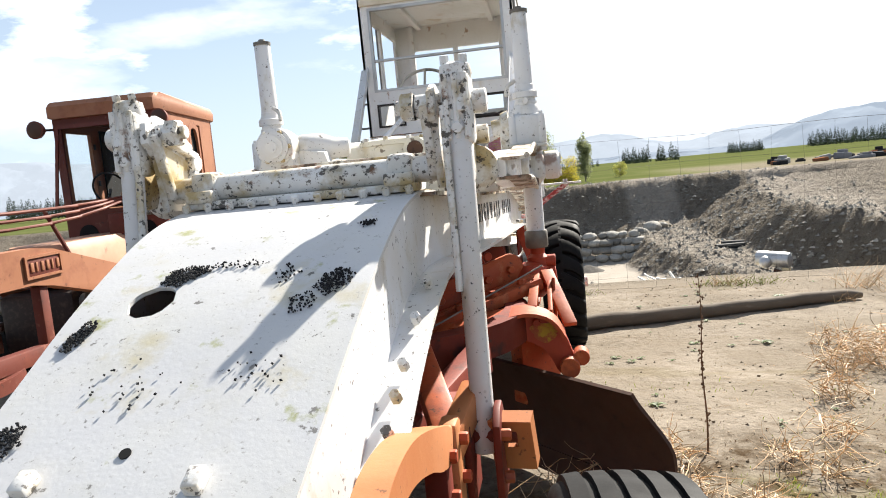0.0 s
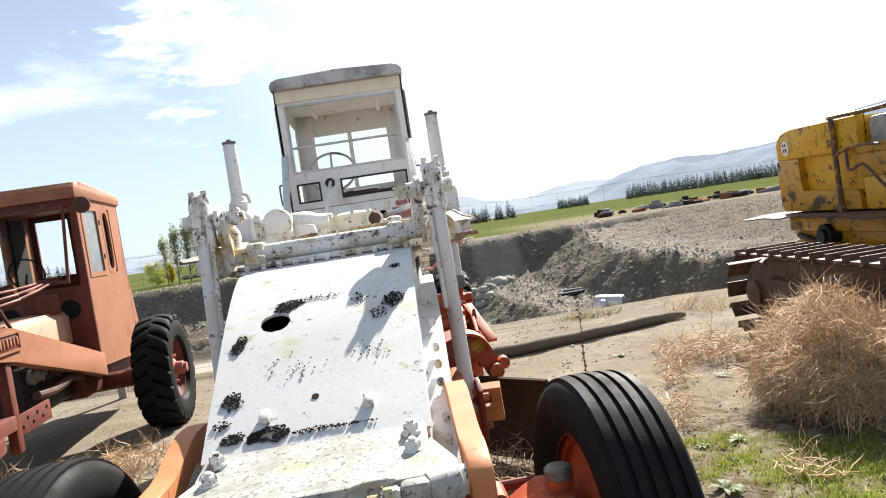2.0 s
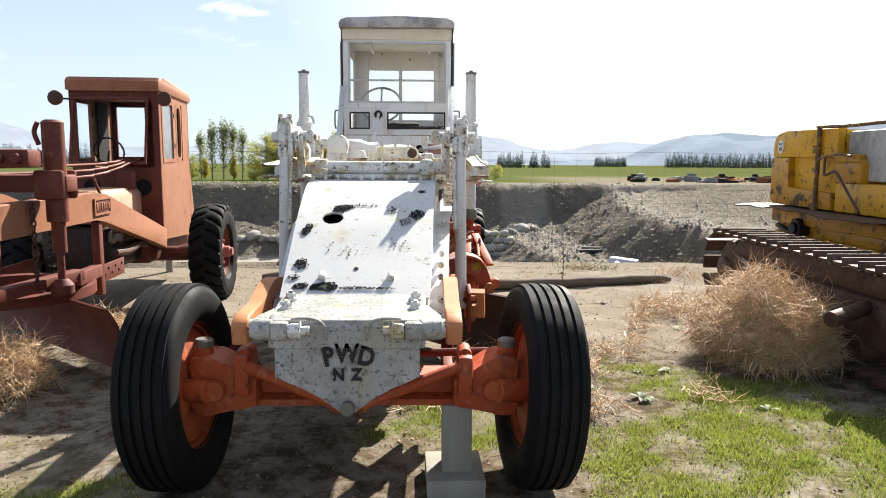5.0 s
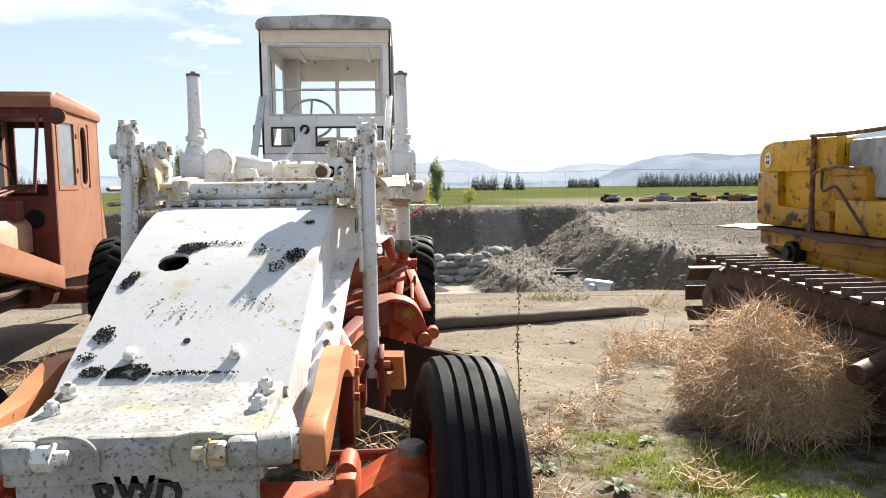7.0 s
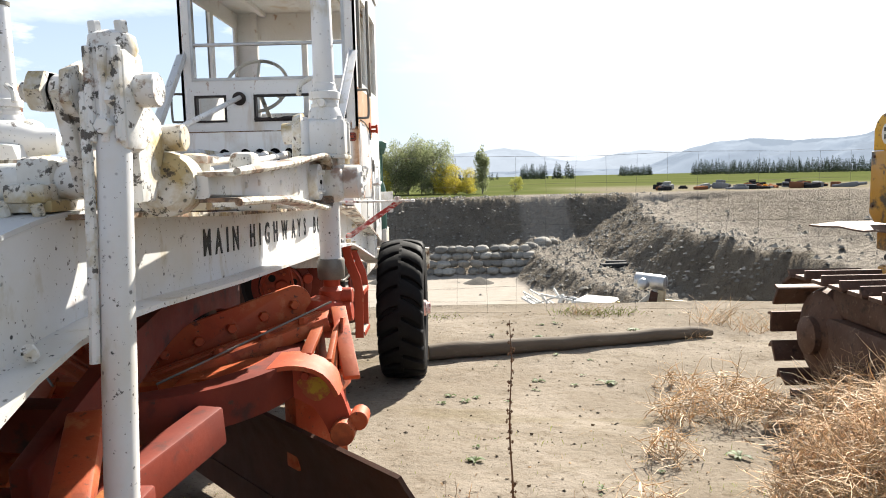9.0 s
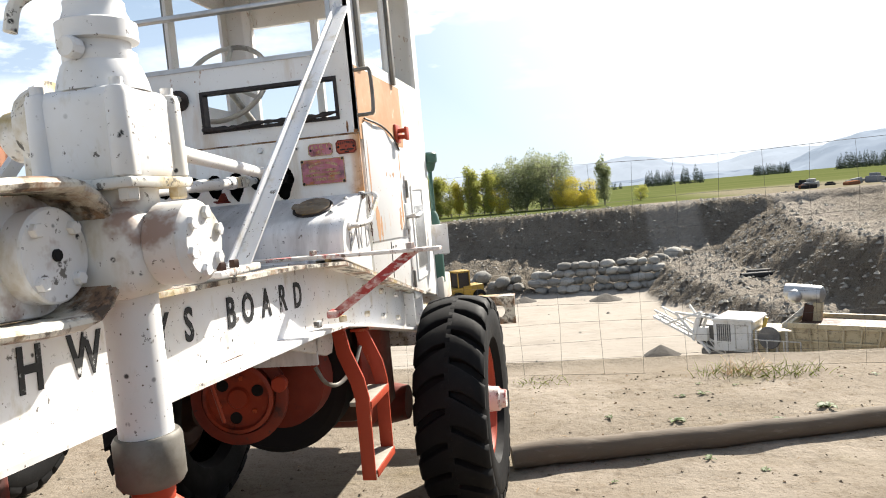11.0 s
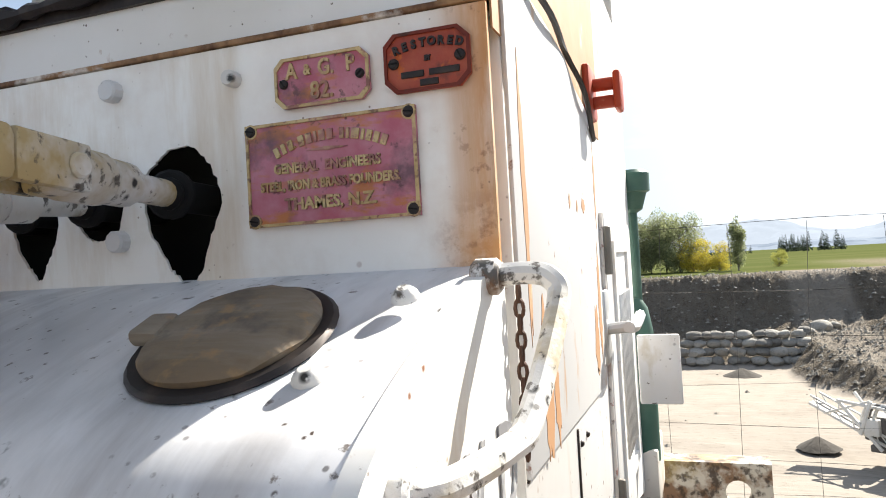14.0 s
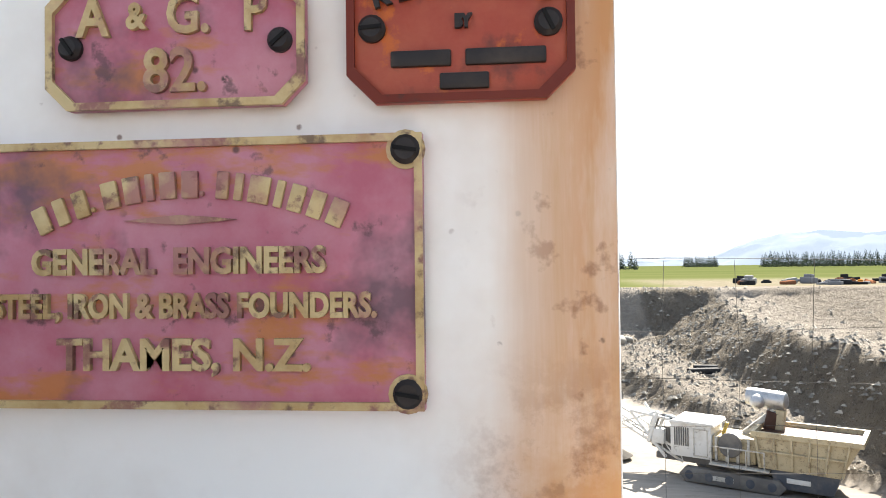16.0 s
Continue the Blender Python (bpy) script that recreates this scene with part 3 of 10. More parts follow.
M_pipe = (Mat("black_plastic_pipe", (0.015, 0.016, 0.018), 0.75).patch(4, 0.5, 0.7, (0.05, 0.046, 0.04), 0.6)).m


def leaf_material(name, a, b):
    k = Mat(name, a, 0.9).patch(0.5, 0.35, 0.65, b, 0.9).islands(0.4).thin(0.45)
    k.b.inputs["Specular IOR Level"].default_value = 0.08
    return k.m


M_leaf_green = leaf_material("poplar_leaves", (0.34, 0.36, 0.1), (0.45, 0.43, 0.12))
M_leaf_yellow = leaf_material("autumn_leaves", (0.56, 0.45, 0.075), (0.4, 0.38, 0.07))
M_leaf_willow = leaf_material("willow_leaves", (0.32, 0.34, 0.19), (0.23, 0.26, 0.13))
M_leaf_dark = leaf_material("conifer_needles", (0.028, 0.04, 0.028), (0.038, 0.052, 0.036))
M_bark = Mat("grey_bark", (0.16, 0.14, 0.12)).bump(8, 0.5, 0.03).m


def stained_front():
    """White sheet with rust run down beside its corner."""
    k = Mat("cab_front_paint", (0.88, 0.865, 0.83)).patch(6, 0.45, 0.7, (0.68, 0.62, 0.55), 0.6).patch(3, 0.5, 0.7, (0.7, 0.58, 0.5), 0.4)
    xyz = k.n.new("ShaderNodeSeparateXYZ")
    k.l.new(k.co, xyz.inputs["Vector"])
    side = k.ramp(xyz.outputs["X"], 0.585, 0.64)
    low = k.mul(k.ramp(xyz.outputs["X"], 0.575, 0.64), k.ramp(xyz.outputs["Z"], 1.80, 1.73))
    k.over(k.mul(side, k.ramp(k.noise(5, 6, 0.6, (1.5, 1, 0.25)), 0.34, 0.6)), (0.66, 0.45, 0.27), 0.8)
    k.over(k.mul(k.ramp(xyz.outputs["X"], 0.6, 0.65), k.ramp(k.noise(9, 7, 0.65, (1.6, 1, 0.3)), 0.34, 0.56)), (0.54, 0.25, 0.08), 0.95)
    k.over(k.mul(low, k.ramp(k.noise(14, 7, 0.7), 0.3, 0.55)), (0.46, 0.2, 0.06), 0.9)
    k.over(k.mul(low, k.ramp(k.noise(40, 6, 0.7), 0.5, 0.62)), (0.22, 0.085, 0.03), 0.85)
    k.over(k.mul(k.ramp(xyz.outputs["X"], 0.6, 0.655), k.ramp(k.noise(16, 6, 0.7, (2.2, 1, 0.12)), 0.42, 0.58)), (0.5, 0.27, 0.1), 0.85)
    k.over(k.mul(k.ramp(xyz.outputs["X"], 0.36, 0.34), k.ramp(k.noise(7, 6, 0.65, (1.4, 1, 0.22)), 0.5, 0.68)), (0.6, 0.5, 0.38), 0.7)
    k.over(k.mul(side, k.ramp(k.noise(60, 5), 0.6, 0.68)), RUST, 0.55)
    k.specks(26, 0.11, RUST, (0.48, 0.6), 5, 0.85).specks(60, 0.1, (0.15, 0.08, 0.05), (0.45, 0.6), 6, 0.8)
    return k.rough(4, 0.35, 0.55).bump(60, 0.15, 0.001).bump(8, 0.1, 0.003).m


M_front = stained_front()

# ---- ground and distance ----
def ease(a, b, v):
    t = min(1.0, max(0.0, (v - a) / (b - a)))
    return t * t * (3 - 2 * t)


def lerp_at(v, table):
    for (a, p), (b, q) in zip(table, table[1:]):
        if v <= b:
            return p + (q - p) * max(0.0, (v - a) / (b - a))
    return table[-1][1]


# plan of the pit's right bank: foot and head of the lower scarp, foot and head of the upper one, heights of terrace and rim
FOOT_1 = [(8, 4), (22, 11), (36, 16), (45, 13), (54.4, 10), (57.7, 8.6), (65, 7.4), (97, 7)]
HEAD_1 = [(8, 5), (22, 13), (36, 16.6), (45, 14), (49.5, 12.7), (55.6, 11.7), (61, 9.9), (97, 9)]
FOOT_2 = [(8, 8), (22, 14.5), (36, 17.3), (45, 16.8), (51, 16.4), (57, 16.3), (69, 15.6), (97, 15)]
HEAD_2 = [(8, 9.5), (14, 13), (22, 17), (36, 19.2), (45, 18.7), (51, 18.5), (60, 19.2), (68, 20.2), (80, 22), (97, 25)]
TERRACE_Z = [(8, -7.9), (36, -7.9), (45, -7.4), (49.5, -7.0), (55.6, -6.75), (61, -6.4), (97, -6.1)]
RIM_Z = [(8, -0.6), (14, -1.8), (22, -2.8), (45, -3.2), (70, -3.2), (97, -1.9)]


def plain_z(y):
    return -1.6 * ease(9, 70, y) - 0.009 * max(0.0, y - 95) - 0.13 * ease(2.2, 5.6, y) * (1 - ease(9, 30, y))


def ground_z(x, y):
    """The land's height: the basin, whose floor falls away towards the far wall."""
    z = basin_z(x, y)
    if 45 < y < 96 and z < plain_z(y):
        z -= 1.1 * ease(45, 72, y) * min(1.0, (plain_z(y) - z) / (plain_z(y) + 8))
    return z


def basin_z(x, y):
    plain = plain_z(y)
    if y < 8.3 or y > 96 or x < -75:
        z = plain
    else:
        f1, h1, f2, h2 = (lerp_at(y, q) for q in (FOOT_1, HEAD_1, FOOT_2, HEAD_2))
        zt, ze = lerp_at(y, TERRACE_Z), lerp_at(y, RIM_Z)
        w = noise.noise((x * 0.12, y * 0.12, 3.1)) * 0.7 + noise.noise((x * 0.4, y * 0.4, 1.7)) * 0.35
        u = x + w
        if u < f1:
            bank = -8.0
        elif u < h1:
            bank = -8 + (zt + 8) * (u - f1) / (h1 - f1)
        elif u < f2:
            bank = zt + 0.2 * (u - h1) / (f2 - h1)
        elif u < h2:
            bank = zt + 0.2 + (ze - zt - 0.2) * (u - f2) / (h2 - f2)
        else:
            bank = ze + (plain - ze) * ease(2, 28, u - h2)
        yy = y + w * 0.8
        far = -8 + 1.6 * ease(71, 76, yy) + 0.9 * (ease(76, 82, yy)) + 3.9 * ease(81.5, 87.5, yy)
        if x > -16:
            far -= 1.2 * math.exp(-((x - 2) / 7) ** 2) * ease(72, 76, yy) * (1 - ease(78, 84, yy))
        near = -8 * ease(8.5, 15, y + 0.3 * w)
        left = -8 + 8 * ease(-62, -75, x)
        z = min(plain, max(-8.0, bank, far, near, left))
        if z > -7.9 and z < plain - 0.2:
            z += 0.3 * noise.noise((x * 0.8, y * 0.35, 0.3)) + 0.3 * noise.noise((x * 1.3, y * 2.1, 5.3)) + 0.2 * noise.noise((x * 3.1, y * 3.7, 2.3)) + 0.22 * abs(noise.noise((x * 0.4, y * 1.5, 7.1)))
        elif z <= -7.9:
            z += 0.05 * noise.noise((x * 0.5, y * 0.5, 0.3)) - 0.4 * math.exp(-(((x - 10.5) / 7) ** 2 + ((y - 38.5) / 6) ** 2))
    if -14 < x < -1 and y < 9:
        z -= 0.085 * ease(-1.0, -2.2, x) * ease(-14, -9, x)
    if abs(x) < 14 and y < 9:
        z += 0.018 * noise.noise((x * 2.3, y * 2.3, 0.0)) + 0.007 * noise.noise((x * 9, y * 9, 2.0)) + 0.03 * noise.noise((x * 0.6, y * 0.6, 9.0))
    return z


def bench(x, y):
    """How much of the trodden track and terrace lies at a place on the right bank."""
    if not 26 < y < 97:
        return 0.0
    h1, f2, h2 = (lerp_at(y, q) for q in (HEAD_1, FOOT_2, HEAD_2))
    u = x + noise.noise((x * 0.12, y * 0.12, 3.1)) * 0.7
    return max(0.5 * ease(h1 - 0.3, h1 + 0.4, u) * (1 - ease(f2 - 0.6, f2 + 0.4, u)), 0.55 * ease(h2 - 0.3, h2 + 0.5, u) * (1 - 0.45 * ease(h2 + 3, h2 + 9, u)))


def grass_cover(x, y):
    n = 0.5 + 0.5 * noise.fractal((x * 0.9, y * 0.9, 4.0), 0.8, 2.0, 4)
    if y > 60:
        edge = 5 * ease(0, 12, x)
        return ease(87 + edge, 91 + edge, y + 1.5 * (n - 0.5)) * (1 - ease(13, 25, x) * (1 - ease(128, 150, y)) * 0.9)
    a = math.exp(-(((x - 2.6) / 1.5) ** 2 + ((y - 0.4) / 2.6) ** 2) * 1.2)
    b = 0.8 * math.exp(-(((x + 1.9) / 1.6) ** 2 + ((y + 0.6) / 1.6) ** 2))
    c = 0.75 * math.exp(-(((x - 0.6) / 0.9) ** 2 + ((y - 0.7) / 0.9) ** 2))
    gaps = ease(-0.3, 0.1, noise.fractal((x * 2.4, y * 2.4, 9.0), 0.8, 2.0, 3))
    return ease(0.36, 0.85, max(a, b, c) * 0.9 + (n - 0.5) * 1.1) * (0.25 + 0.75 * gaps)


def litter_cover(x, y):
    n = 0.5 + 0.5 * noise.fractal((x * 0.7, y * 0.7, 8.0), 0.8, 2.0, 4)
    return ease(0.3, 0.7, (1 - ease(2.0, 4.4, y)) * 0.75 + (n - 0.5) * 0.8) * (1 - ease(8, 12, y))


def steps(a, b, d):
    return [a + d * k for k in range(int(round((b - a) / d)))]


gx = steps(-45, -20, 0.9) + steps(-20, -5, 0.5) + steps(-5, 6.2, 0.1) + steps(6.2, 26, 0.36) + steps(26, 47, 0.7)
gx = [-4200, -2600, -1500, -900, -500, -300, -180, -110, -75, -62] + gx + [48, 60, 80, 115, 180, 300, 500, 900, 1500, 2600, 4200]
gy = [-4200, -2000, -900, -400, -150, -60, -25, -12] + steps(-6, 9, 0.1) + steps(9, 30, 0.6) + steps(30, 92, 0.42) + steps(92, 112, 0.8) + [114, 122, 135, 160, 200, 300, 480, 800, 1400, 2400, 4200]
gv, gc = [], []
for y in gy:
    for x in gx:
        z = ground_z(x, y)
        gv.append((x, y, z))
        pit = ease(8.4, 9.5, y) * (1 - ease(88, 94, y)) if x < 60 else 0
        gc.append((grass_cover(x, y), pit, litter_cover(x, y) if abs(x) < 20 else 0.3, max(ease(-7.6, -7.95, basin_z(x, y)), bench(x, y))))
W = len(gx)
gf = [(j * W + i, j * W + i + 1, (j + 1) * W + i + 1, (j + 1) * W + i) for j in range(len(gy) - 1) for i in range(W - 1)]
gme = bpy.data.meshes.new("ground")
gme.from_pydata(gv, [], gf)
gat = gme.color_attributes.new("cover", "FLOAT_COLOR", "POINT")
gat.data.foreach_set("color", np.array(gc, dtype=np.float32).ravel())
gme.shade_smooth()


def ground_material():
    k = Mat("sandy_ground", (0.2, 0.171, 0.136), 0.95)
    k.patch(0.35, 0.35, 0.65, (0.24, 0.208, 0.17), 0.8).patch(0.7, 0.5, 0.64, (0.285, 0.25, 0.207), 0.75).patch(2.2, 0.5, 0.68, (0.18, 0.15, 0.114), 0.65).patch(0.9, 0.56, 0.66, (0.165, 0.138, 0.09), 0.6, (0.5, 1.4, 1)).patch(11, 0.53, 0.66, (0.13, 0.104, 0.077), 0.5).patch(45, 0.58, 0.68, (0.085, 0.064, 0.045), 0.6).specks(22, 0.13, (0.06, 0.048, 0.036), (0.46, 0.6), 1.3, 0.8)
    at = k.n.new("ShaderNodeAttribute")
    at.attribute_name = "cover"
    sp = k.n.new("ShaderNodeSeparateColor")
    k.l.new(at.outputs["Color"], sp.inputs["Color"])
    # dead leaf litter and dirt
    k.over(k.mul(k.ramp(k.noise(5, 6, 0.7), 0.42, 0.6), sp.outputs[2]), (0.06, 0.04, 0.023), 0.9)
    # quarry gravel
    k.over(sp.outputs[1], (0.225, 0.198, 0.162), 1.0)
    k.over(k.mul(k.ramp(k.noise(0.35, 8, 0.7), 0.42, 0.62), sp.outputs[1]), (0.15, 0.128, 0.103), 0.75)
    k.over(k.mul(k.ramp(k.noise(2.2, 8, 0.8), 0.53, 0.6), sp.outputs[1]), (0.21, 0.185, 0.152), 0.65)
    k.over(k.mul(k.ramp(k.noise(1.3, 8, 0.8), 0.54, 0.6), sp.outputs[1]), (0.085, 0.071, 0.057), 0.6)
    k.over(k.mul(k.ramp(k.noise(6, 7, 0.8), 0.55, 0.6), sp.outputs[1]), (0.27, 0.24, 0.2), 0.7)
    k.over(k.mul(k.ramp(k.noise(10, 7, 0.8), 0.55, 0.6), sp.outputs[1]), (0.075, 0.063, 0.051), 0.8)
    k.over(k.mul(at.outputs["Alpha"], sp.outputs[1]), (0.32, 0.288, 0.25), 0.9)
    k.over(k.mul(k.mul(k.ramp(k.noise(0.4, 6, 0.6), 0.5, 0.7), at.outputs["Alpha"]), sp.outputs[1]), (0.25, 0.222, 0.19), 0.8)
    k.over(k.mul(k.mul(k.ramp(k.noise(1.1, 5, 0.7, (0.35, 3.0, 1)), 0.52, 0.62), at.outputs["Alpha"]), sp.outputs[1]), (0.36, 0.33, 0.29), 0.55)
    k.over(k.mul(k.mul(k.ramp(k.noise(2.6, 6, 0.75, (0.5, 1.6, 1)), 0.56, 0.62), at.outputs["Alpha"]), sp.outputs[1]), (0.2, 0.176, 0.148), 0.6)
    # grass
    k.over(k.mul(sp.outputs[0], k.ramp(k.noise(7, 6, 0.7), 0.3, 0.55)), (0.135, 0.155, 0.032), 0.9)
    pos = k.n.new("ShaderNodeSeparateXYZ")
    k.l.new(k.co, pos.inputs["Vector"])
    field = k.mul(sp.outputs[0], k.ramp(pos.outputs["Y"], 70, 90))
    k.over(field, (0.072, 0.086, 0.03), 0.95)
    k.over(k.mul(field, k.ramp(k.noise(0.02, 5, 0.6, (0.3, 2, 1)), 0.45, 0.6)), (0.098, 0.106, 0.042), 0.8)
    k.b.inputs["Specular IOR Level"].default_value = 0.0
    k.bump(14, 0.7, 0.025, 8).bump(70, 0.5, 0.006, 4)
    # loose rubble on the pit's slopes
    rub = k.n.new("ShaderNodeBump")
    rub.inputs["Distance"].default_value = 0.8
    k.l.new(k.mul(sp.outputs[1], k.ramp(at.outputs["Alpha"], 0.3, 1.0, 1.0, 0.06)), rub.inputs["Strength"])
    k.l.new(k.noise(1.6, 9, 0.75), rub.inputs["Height"])
    k.l.new(k.height, rub.inputs["Normal"])
    k.l.new(rub.outputs["Normal"], k.b.inputs["Normal"])
    return k.m


gme.materials.append(ground_material())
tagged(new("ground", gme), "sandy yard with grass patches beside a gravel pit", "ground", kind="structure")

# far hills
FAR_HILLS = [(-75, 3.2), (-60, 3.9), (-45, 4.2), (-36, 3.6), (-31, 2.9), (-27, 1.7), (-25, 0.9), (-18, 1.1), (-8, 1.5), (0, 1.75), (4, 2.1), (6, 1.75), (9, 0.95), (10.5, 0.9), (12.5, 1.35), (14.7, 1.6), (17.5, 1.5), (22, 0.9), (80, 0.9)]
NEAR_HILLS = [(-78, 0.1), (13, 0.15), (15.2, 0.4), (17, 1.15), (18.8, 1.75), (20.5, 2.2), (22.5, 2.3), (25, 2.1), (27.5, 2.15), (29.5, 2.3), (31, 2.8), (34, 3.6), (42, 4.6), (60, 4.0), (80, 3)]


def hills(name, dist, table, rugged, seed, mat):
    v, f, R = [], [], 14
    n = 420
    for i in range(n + 1):
        az = -78 + 156 * i / n
        top = (lerp_at(az, table) - 0.2 + rugged * noise.fractal((az * 0.3, seed, 0), 0.7, 2.1, 6)) * dist * math.pi / 180
        for j in range(R + 1):
            t = j / R
            d = dist * (1 + 0.1 * t) + 90 * noise.fractal((az * 0.35, t * 3, seed), 0.8, 2, 5) * t
            z = -90 + (top + 90) * t ** 0.5 + top * 0.12 * noise.fractal((az * 0.8, t * 4, seed + 5), 0.7, 2, 5) * math.sin(math.pi * t)
            v.append((d * math.sin(radians(az)), d * math.cos(radians(az)), z))
    for i in range(n):
        for j in range(R):
            a = i * (R + 1) + j
            f.append((a, a + R + 1, a + R + 2, a + 1))
    me = bpy.data.meshes.new(name)
    me.from_pydata(v, [], f)
    me.shade_smooth()
    me.materials.append(mat)
    return tagged(new(name, me), "distant mountain range with pale blue haze as its glow", "mountains", kind="structure")


# the haze is put in here, as a pale blue emission
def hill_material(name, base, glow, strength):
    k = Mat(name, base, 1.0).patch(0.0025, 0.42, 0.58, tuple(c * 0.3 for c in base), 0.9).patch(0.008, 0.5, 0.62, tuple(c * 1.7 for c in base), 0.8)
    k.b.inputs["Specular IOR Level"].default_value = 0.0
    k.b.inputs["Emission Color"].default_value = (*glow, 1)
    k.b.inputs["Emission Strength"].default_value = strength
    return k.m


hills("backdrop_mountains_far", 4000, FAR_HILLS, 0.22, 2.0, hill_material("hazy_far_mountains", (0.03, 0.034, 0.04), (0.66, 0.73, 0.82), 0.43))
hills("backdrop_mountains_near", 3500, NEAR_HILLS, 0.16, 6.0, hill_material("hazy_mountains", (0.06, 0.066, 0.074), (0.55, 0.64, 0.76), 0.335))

# ---- white road grader ----
grader = thing("road_grader", "weathered white vintage road grader with orange running gear", "road grader")


def web_x(y):
    return 0.37 + 0.038 * (y + 0.1)


TOP = [(-0.12, 1.02), (0.0, 1.085), (0.25, 1.215), (0.5, 1.345), (0.7, 1.435), (0.88, 1.505), (1.05, 1.55), (1.25, 1.575), (1.5, 1.565), (2.2, 1.525), (3.3, 1.485), (4.2, 1.455), (4.55, 1.43), (4.8, 1.37), (5.95, 1.09)]
LOW = [(0.02, 0.80), (0.12, 0.86), (0.36, 0.985), (0.6, 1.115), (0.79, 1.205), (0.94, 1.262), (1.1, 1.30), (1.28, 1.315), (1.5, 1.31), (2.2, 1.272), (3.3, 1.23), (4.2, 1.195), (4.55, 1.17), (4.8, 1.12), (5.95, 0.86)]

for s in (-1, 1):
    bm = B()
    up = [bm.verts.new((s * web_x(y), y, z)) for y, z in TOP]
    dn = [bm.verts.new((s * web_x(y), y, z)) for y, z in LOW]
    up2 = [bm.verts.new((s * (web_x(y) - 0.012), y, z)) for y, z in TOP]
    dn2 = [bm.verts.new((s * (web_x(y) - 0.012), y, z)) for y, z in LOW]
    n = len(TOP)
    for i in range(n - 1):
        for p, q in ((up, dn), (dn, dn2), (dn2, up2), (up2, up)):
            bm.faces.new((p[i], p[i + 1], q[i + 1], q[i]))
    for i in (0, n - 1):
        bm.faces.new((up[i], dn[i], dn2[i], up2[i]))
    rail = part("side_rail", bm, M_white, grader, "white steel side rail with black lettering" if s > 0 else "white steel side rail")
    for prof, w0, w1 in ((LOW, 0.10, -0.03), (TOP[7:], 0.055, -0.03)):
        bm = B()
        sheet(bm, [[(s * (web_x(y) + (w if w < 0 or prof is LOW or y < 4.3 else 0.66 - web_x(min(y, 5.4)))), y, z) for w in (w0, w1)] for y, z in prof], 0.014)
        finish("flange", bm, M_white if prof is LOW else M_edge, rail, "rust-edged rail flange")
    # bolts on the rail
    for y in (0.14, 0.24, 0.42, 0.52, 0.62, 0.8, 1.0):
        z = lerp_at(y, LOW) + 0.015
        x = s * (web_x(y) + 0.055)
        stud(rail, (x, y, z), (x, y - 0.02, z + 0.022), 0.016, M_worn_white)
    for y in (5.05, 5.3, 5.55):
        for dz in (0.06, 0.19):
            z = lerp_at(y, LOW) + dz
            stud(rail, (s * web_x(y), y, z), (s * (web_x(y) + 0.022), y, z), 0.016, M_worn_white)
    for y in (4.35, 4.62):
        stud(rail, (s * (web_x(y) + 0.05), y, lerp_at(y, LOW) + 0.01), (s * (web_x(y) + 0.05), y, lerp_at(y, LOW) + 0.035), 0.018, M_worn_white)

# curved top plate of the gooseneck, with its round hole
bm = B()
hole_c, hole_r = Vector((-0.19, 0.545)), 0.064
rows = bend([(0, y, z) for y, z in TOP[:9]], 5)
N = 24
grid = [[bm.verts.new((-web_x(p.y) - 0.006 + (2 * web_x(p.y) + 0.012) * i / N, p.y, p.z + 0.006)) for i in range(N + 1)] for p in rows]
fs = []
for a, b in zip(grid, grid[1:]):
    for i in range(N):
        fs.append(bm.faces.new((a[i], a[i + 1], b[i + 1], b[i])))
gone = [f for f in fs if (Vector(f.calc_center_median()[:2]) - hole_c).length < hole_r]
edge = {v for f in gone for v in f.verts}
bmesh.ops.delete(bm, geom=gone, context="FACES_KEEP_BOUNDARY")
for v in edge:
    if v.is_valid and v.link_faces:
        d = Vector(v.co[:2]) - hole_c
        d = d.normalized() * hole_r
        z0 = lerp_at(hole_c.y + d.y, TOP) + 0.006
        v.co = (hole_c.x + d.x, hole_c.y + d.y, z0)
bmesh.ops.delete(bm, geom=[v for v in bm.verts if not v.link_faces], context="VERTS")
bm.normal_update()
bmesh.ops.solidify(bm, geom=list(bm.faces), thickness=0.012)
neck = part("gooseneck_plate", bm, M_lichen_white, grader, "white curved plate with black moss patches and a round hole", 50)
# black sheet along the underside, painted for the shade inside the neck
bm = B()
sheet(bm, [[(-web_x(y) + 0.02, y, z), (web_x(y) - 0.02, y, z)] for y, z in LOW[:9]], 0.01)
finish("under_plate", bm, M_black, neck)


def top_at(x, y, lift=0.012):
    return Vector((x, y, lerp_at(y, TOP) + lift))


random.seed(4)


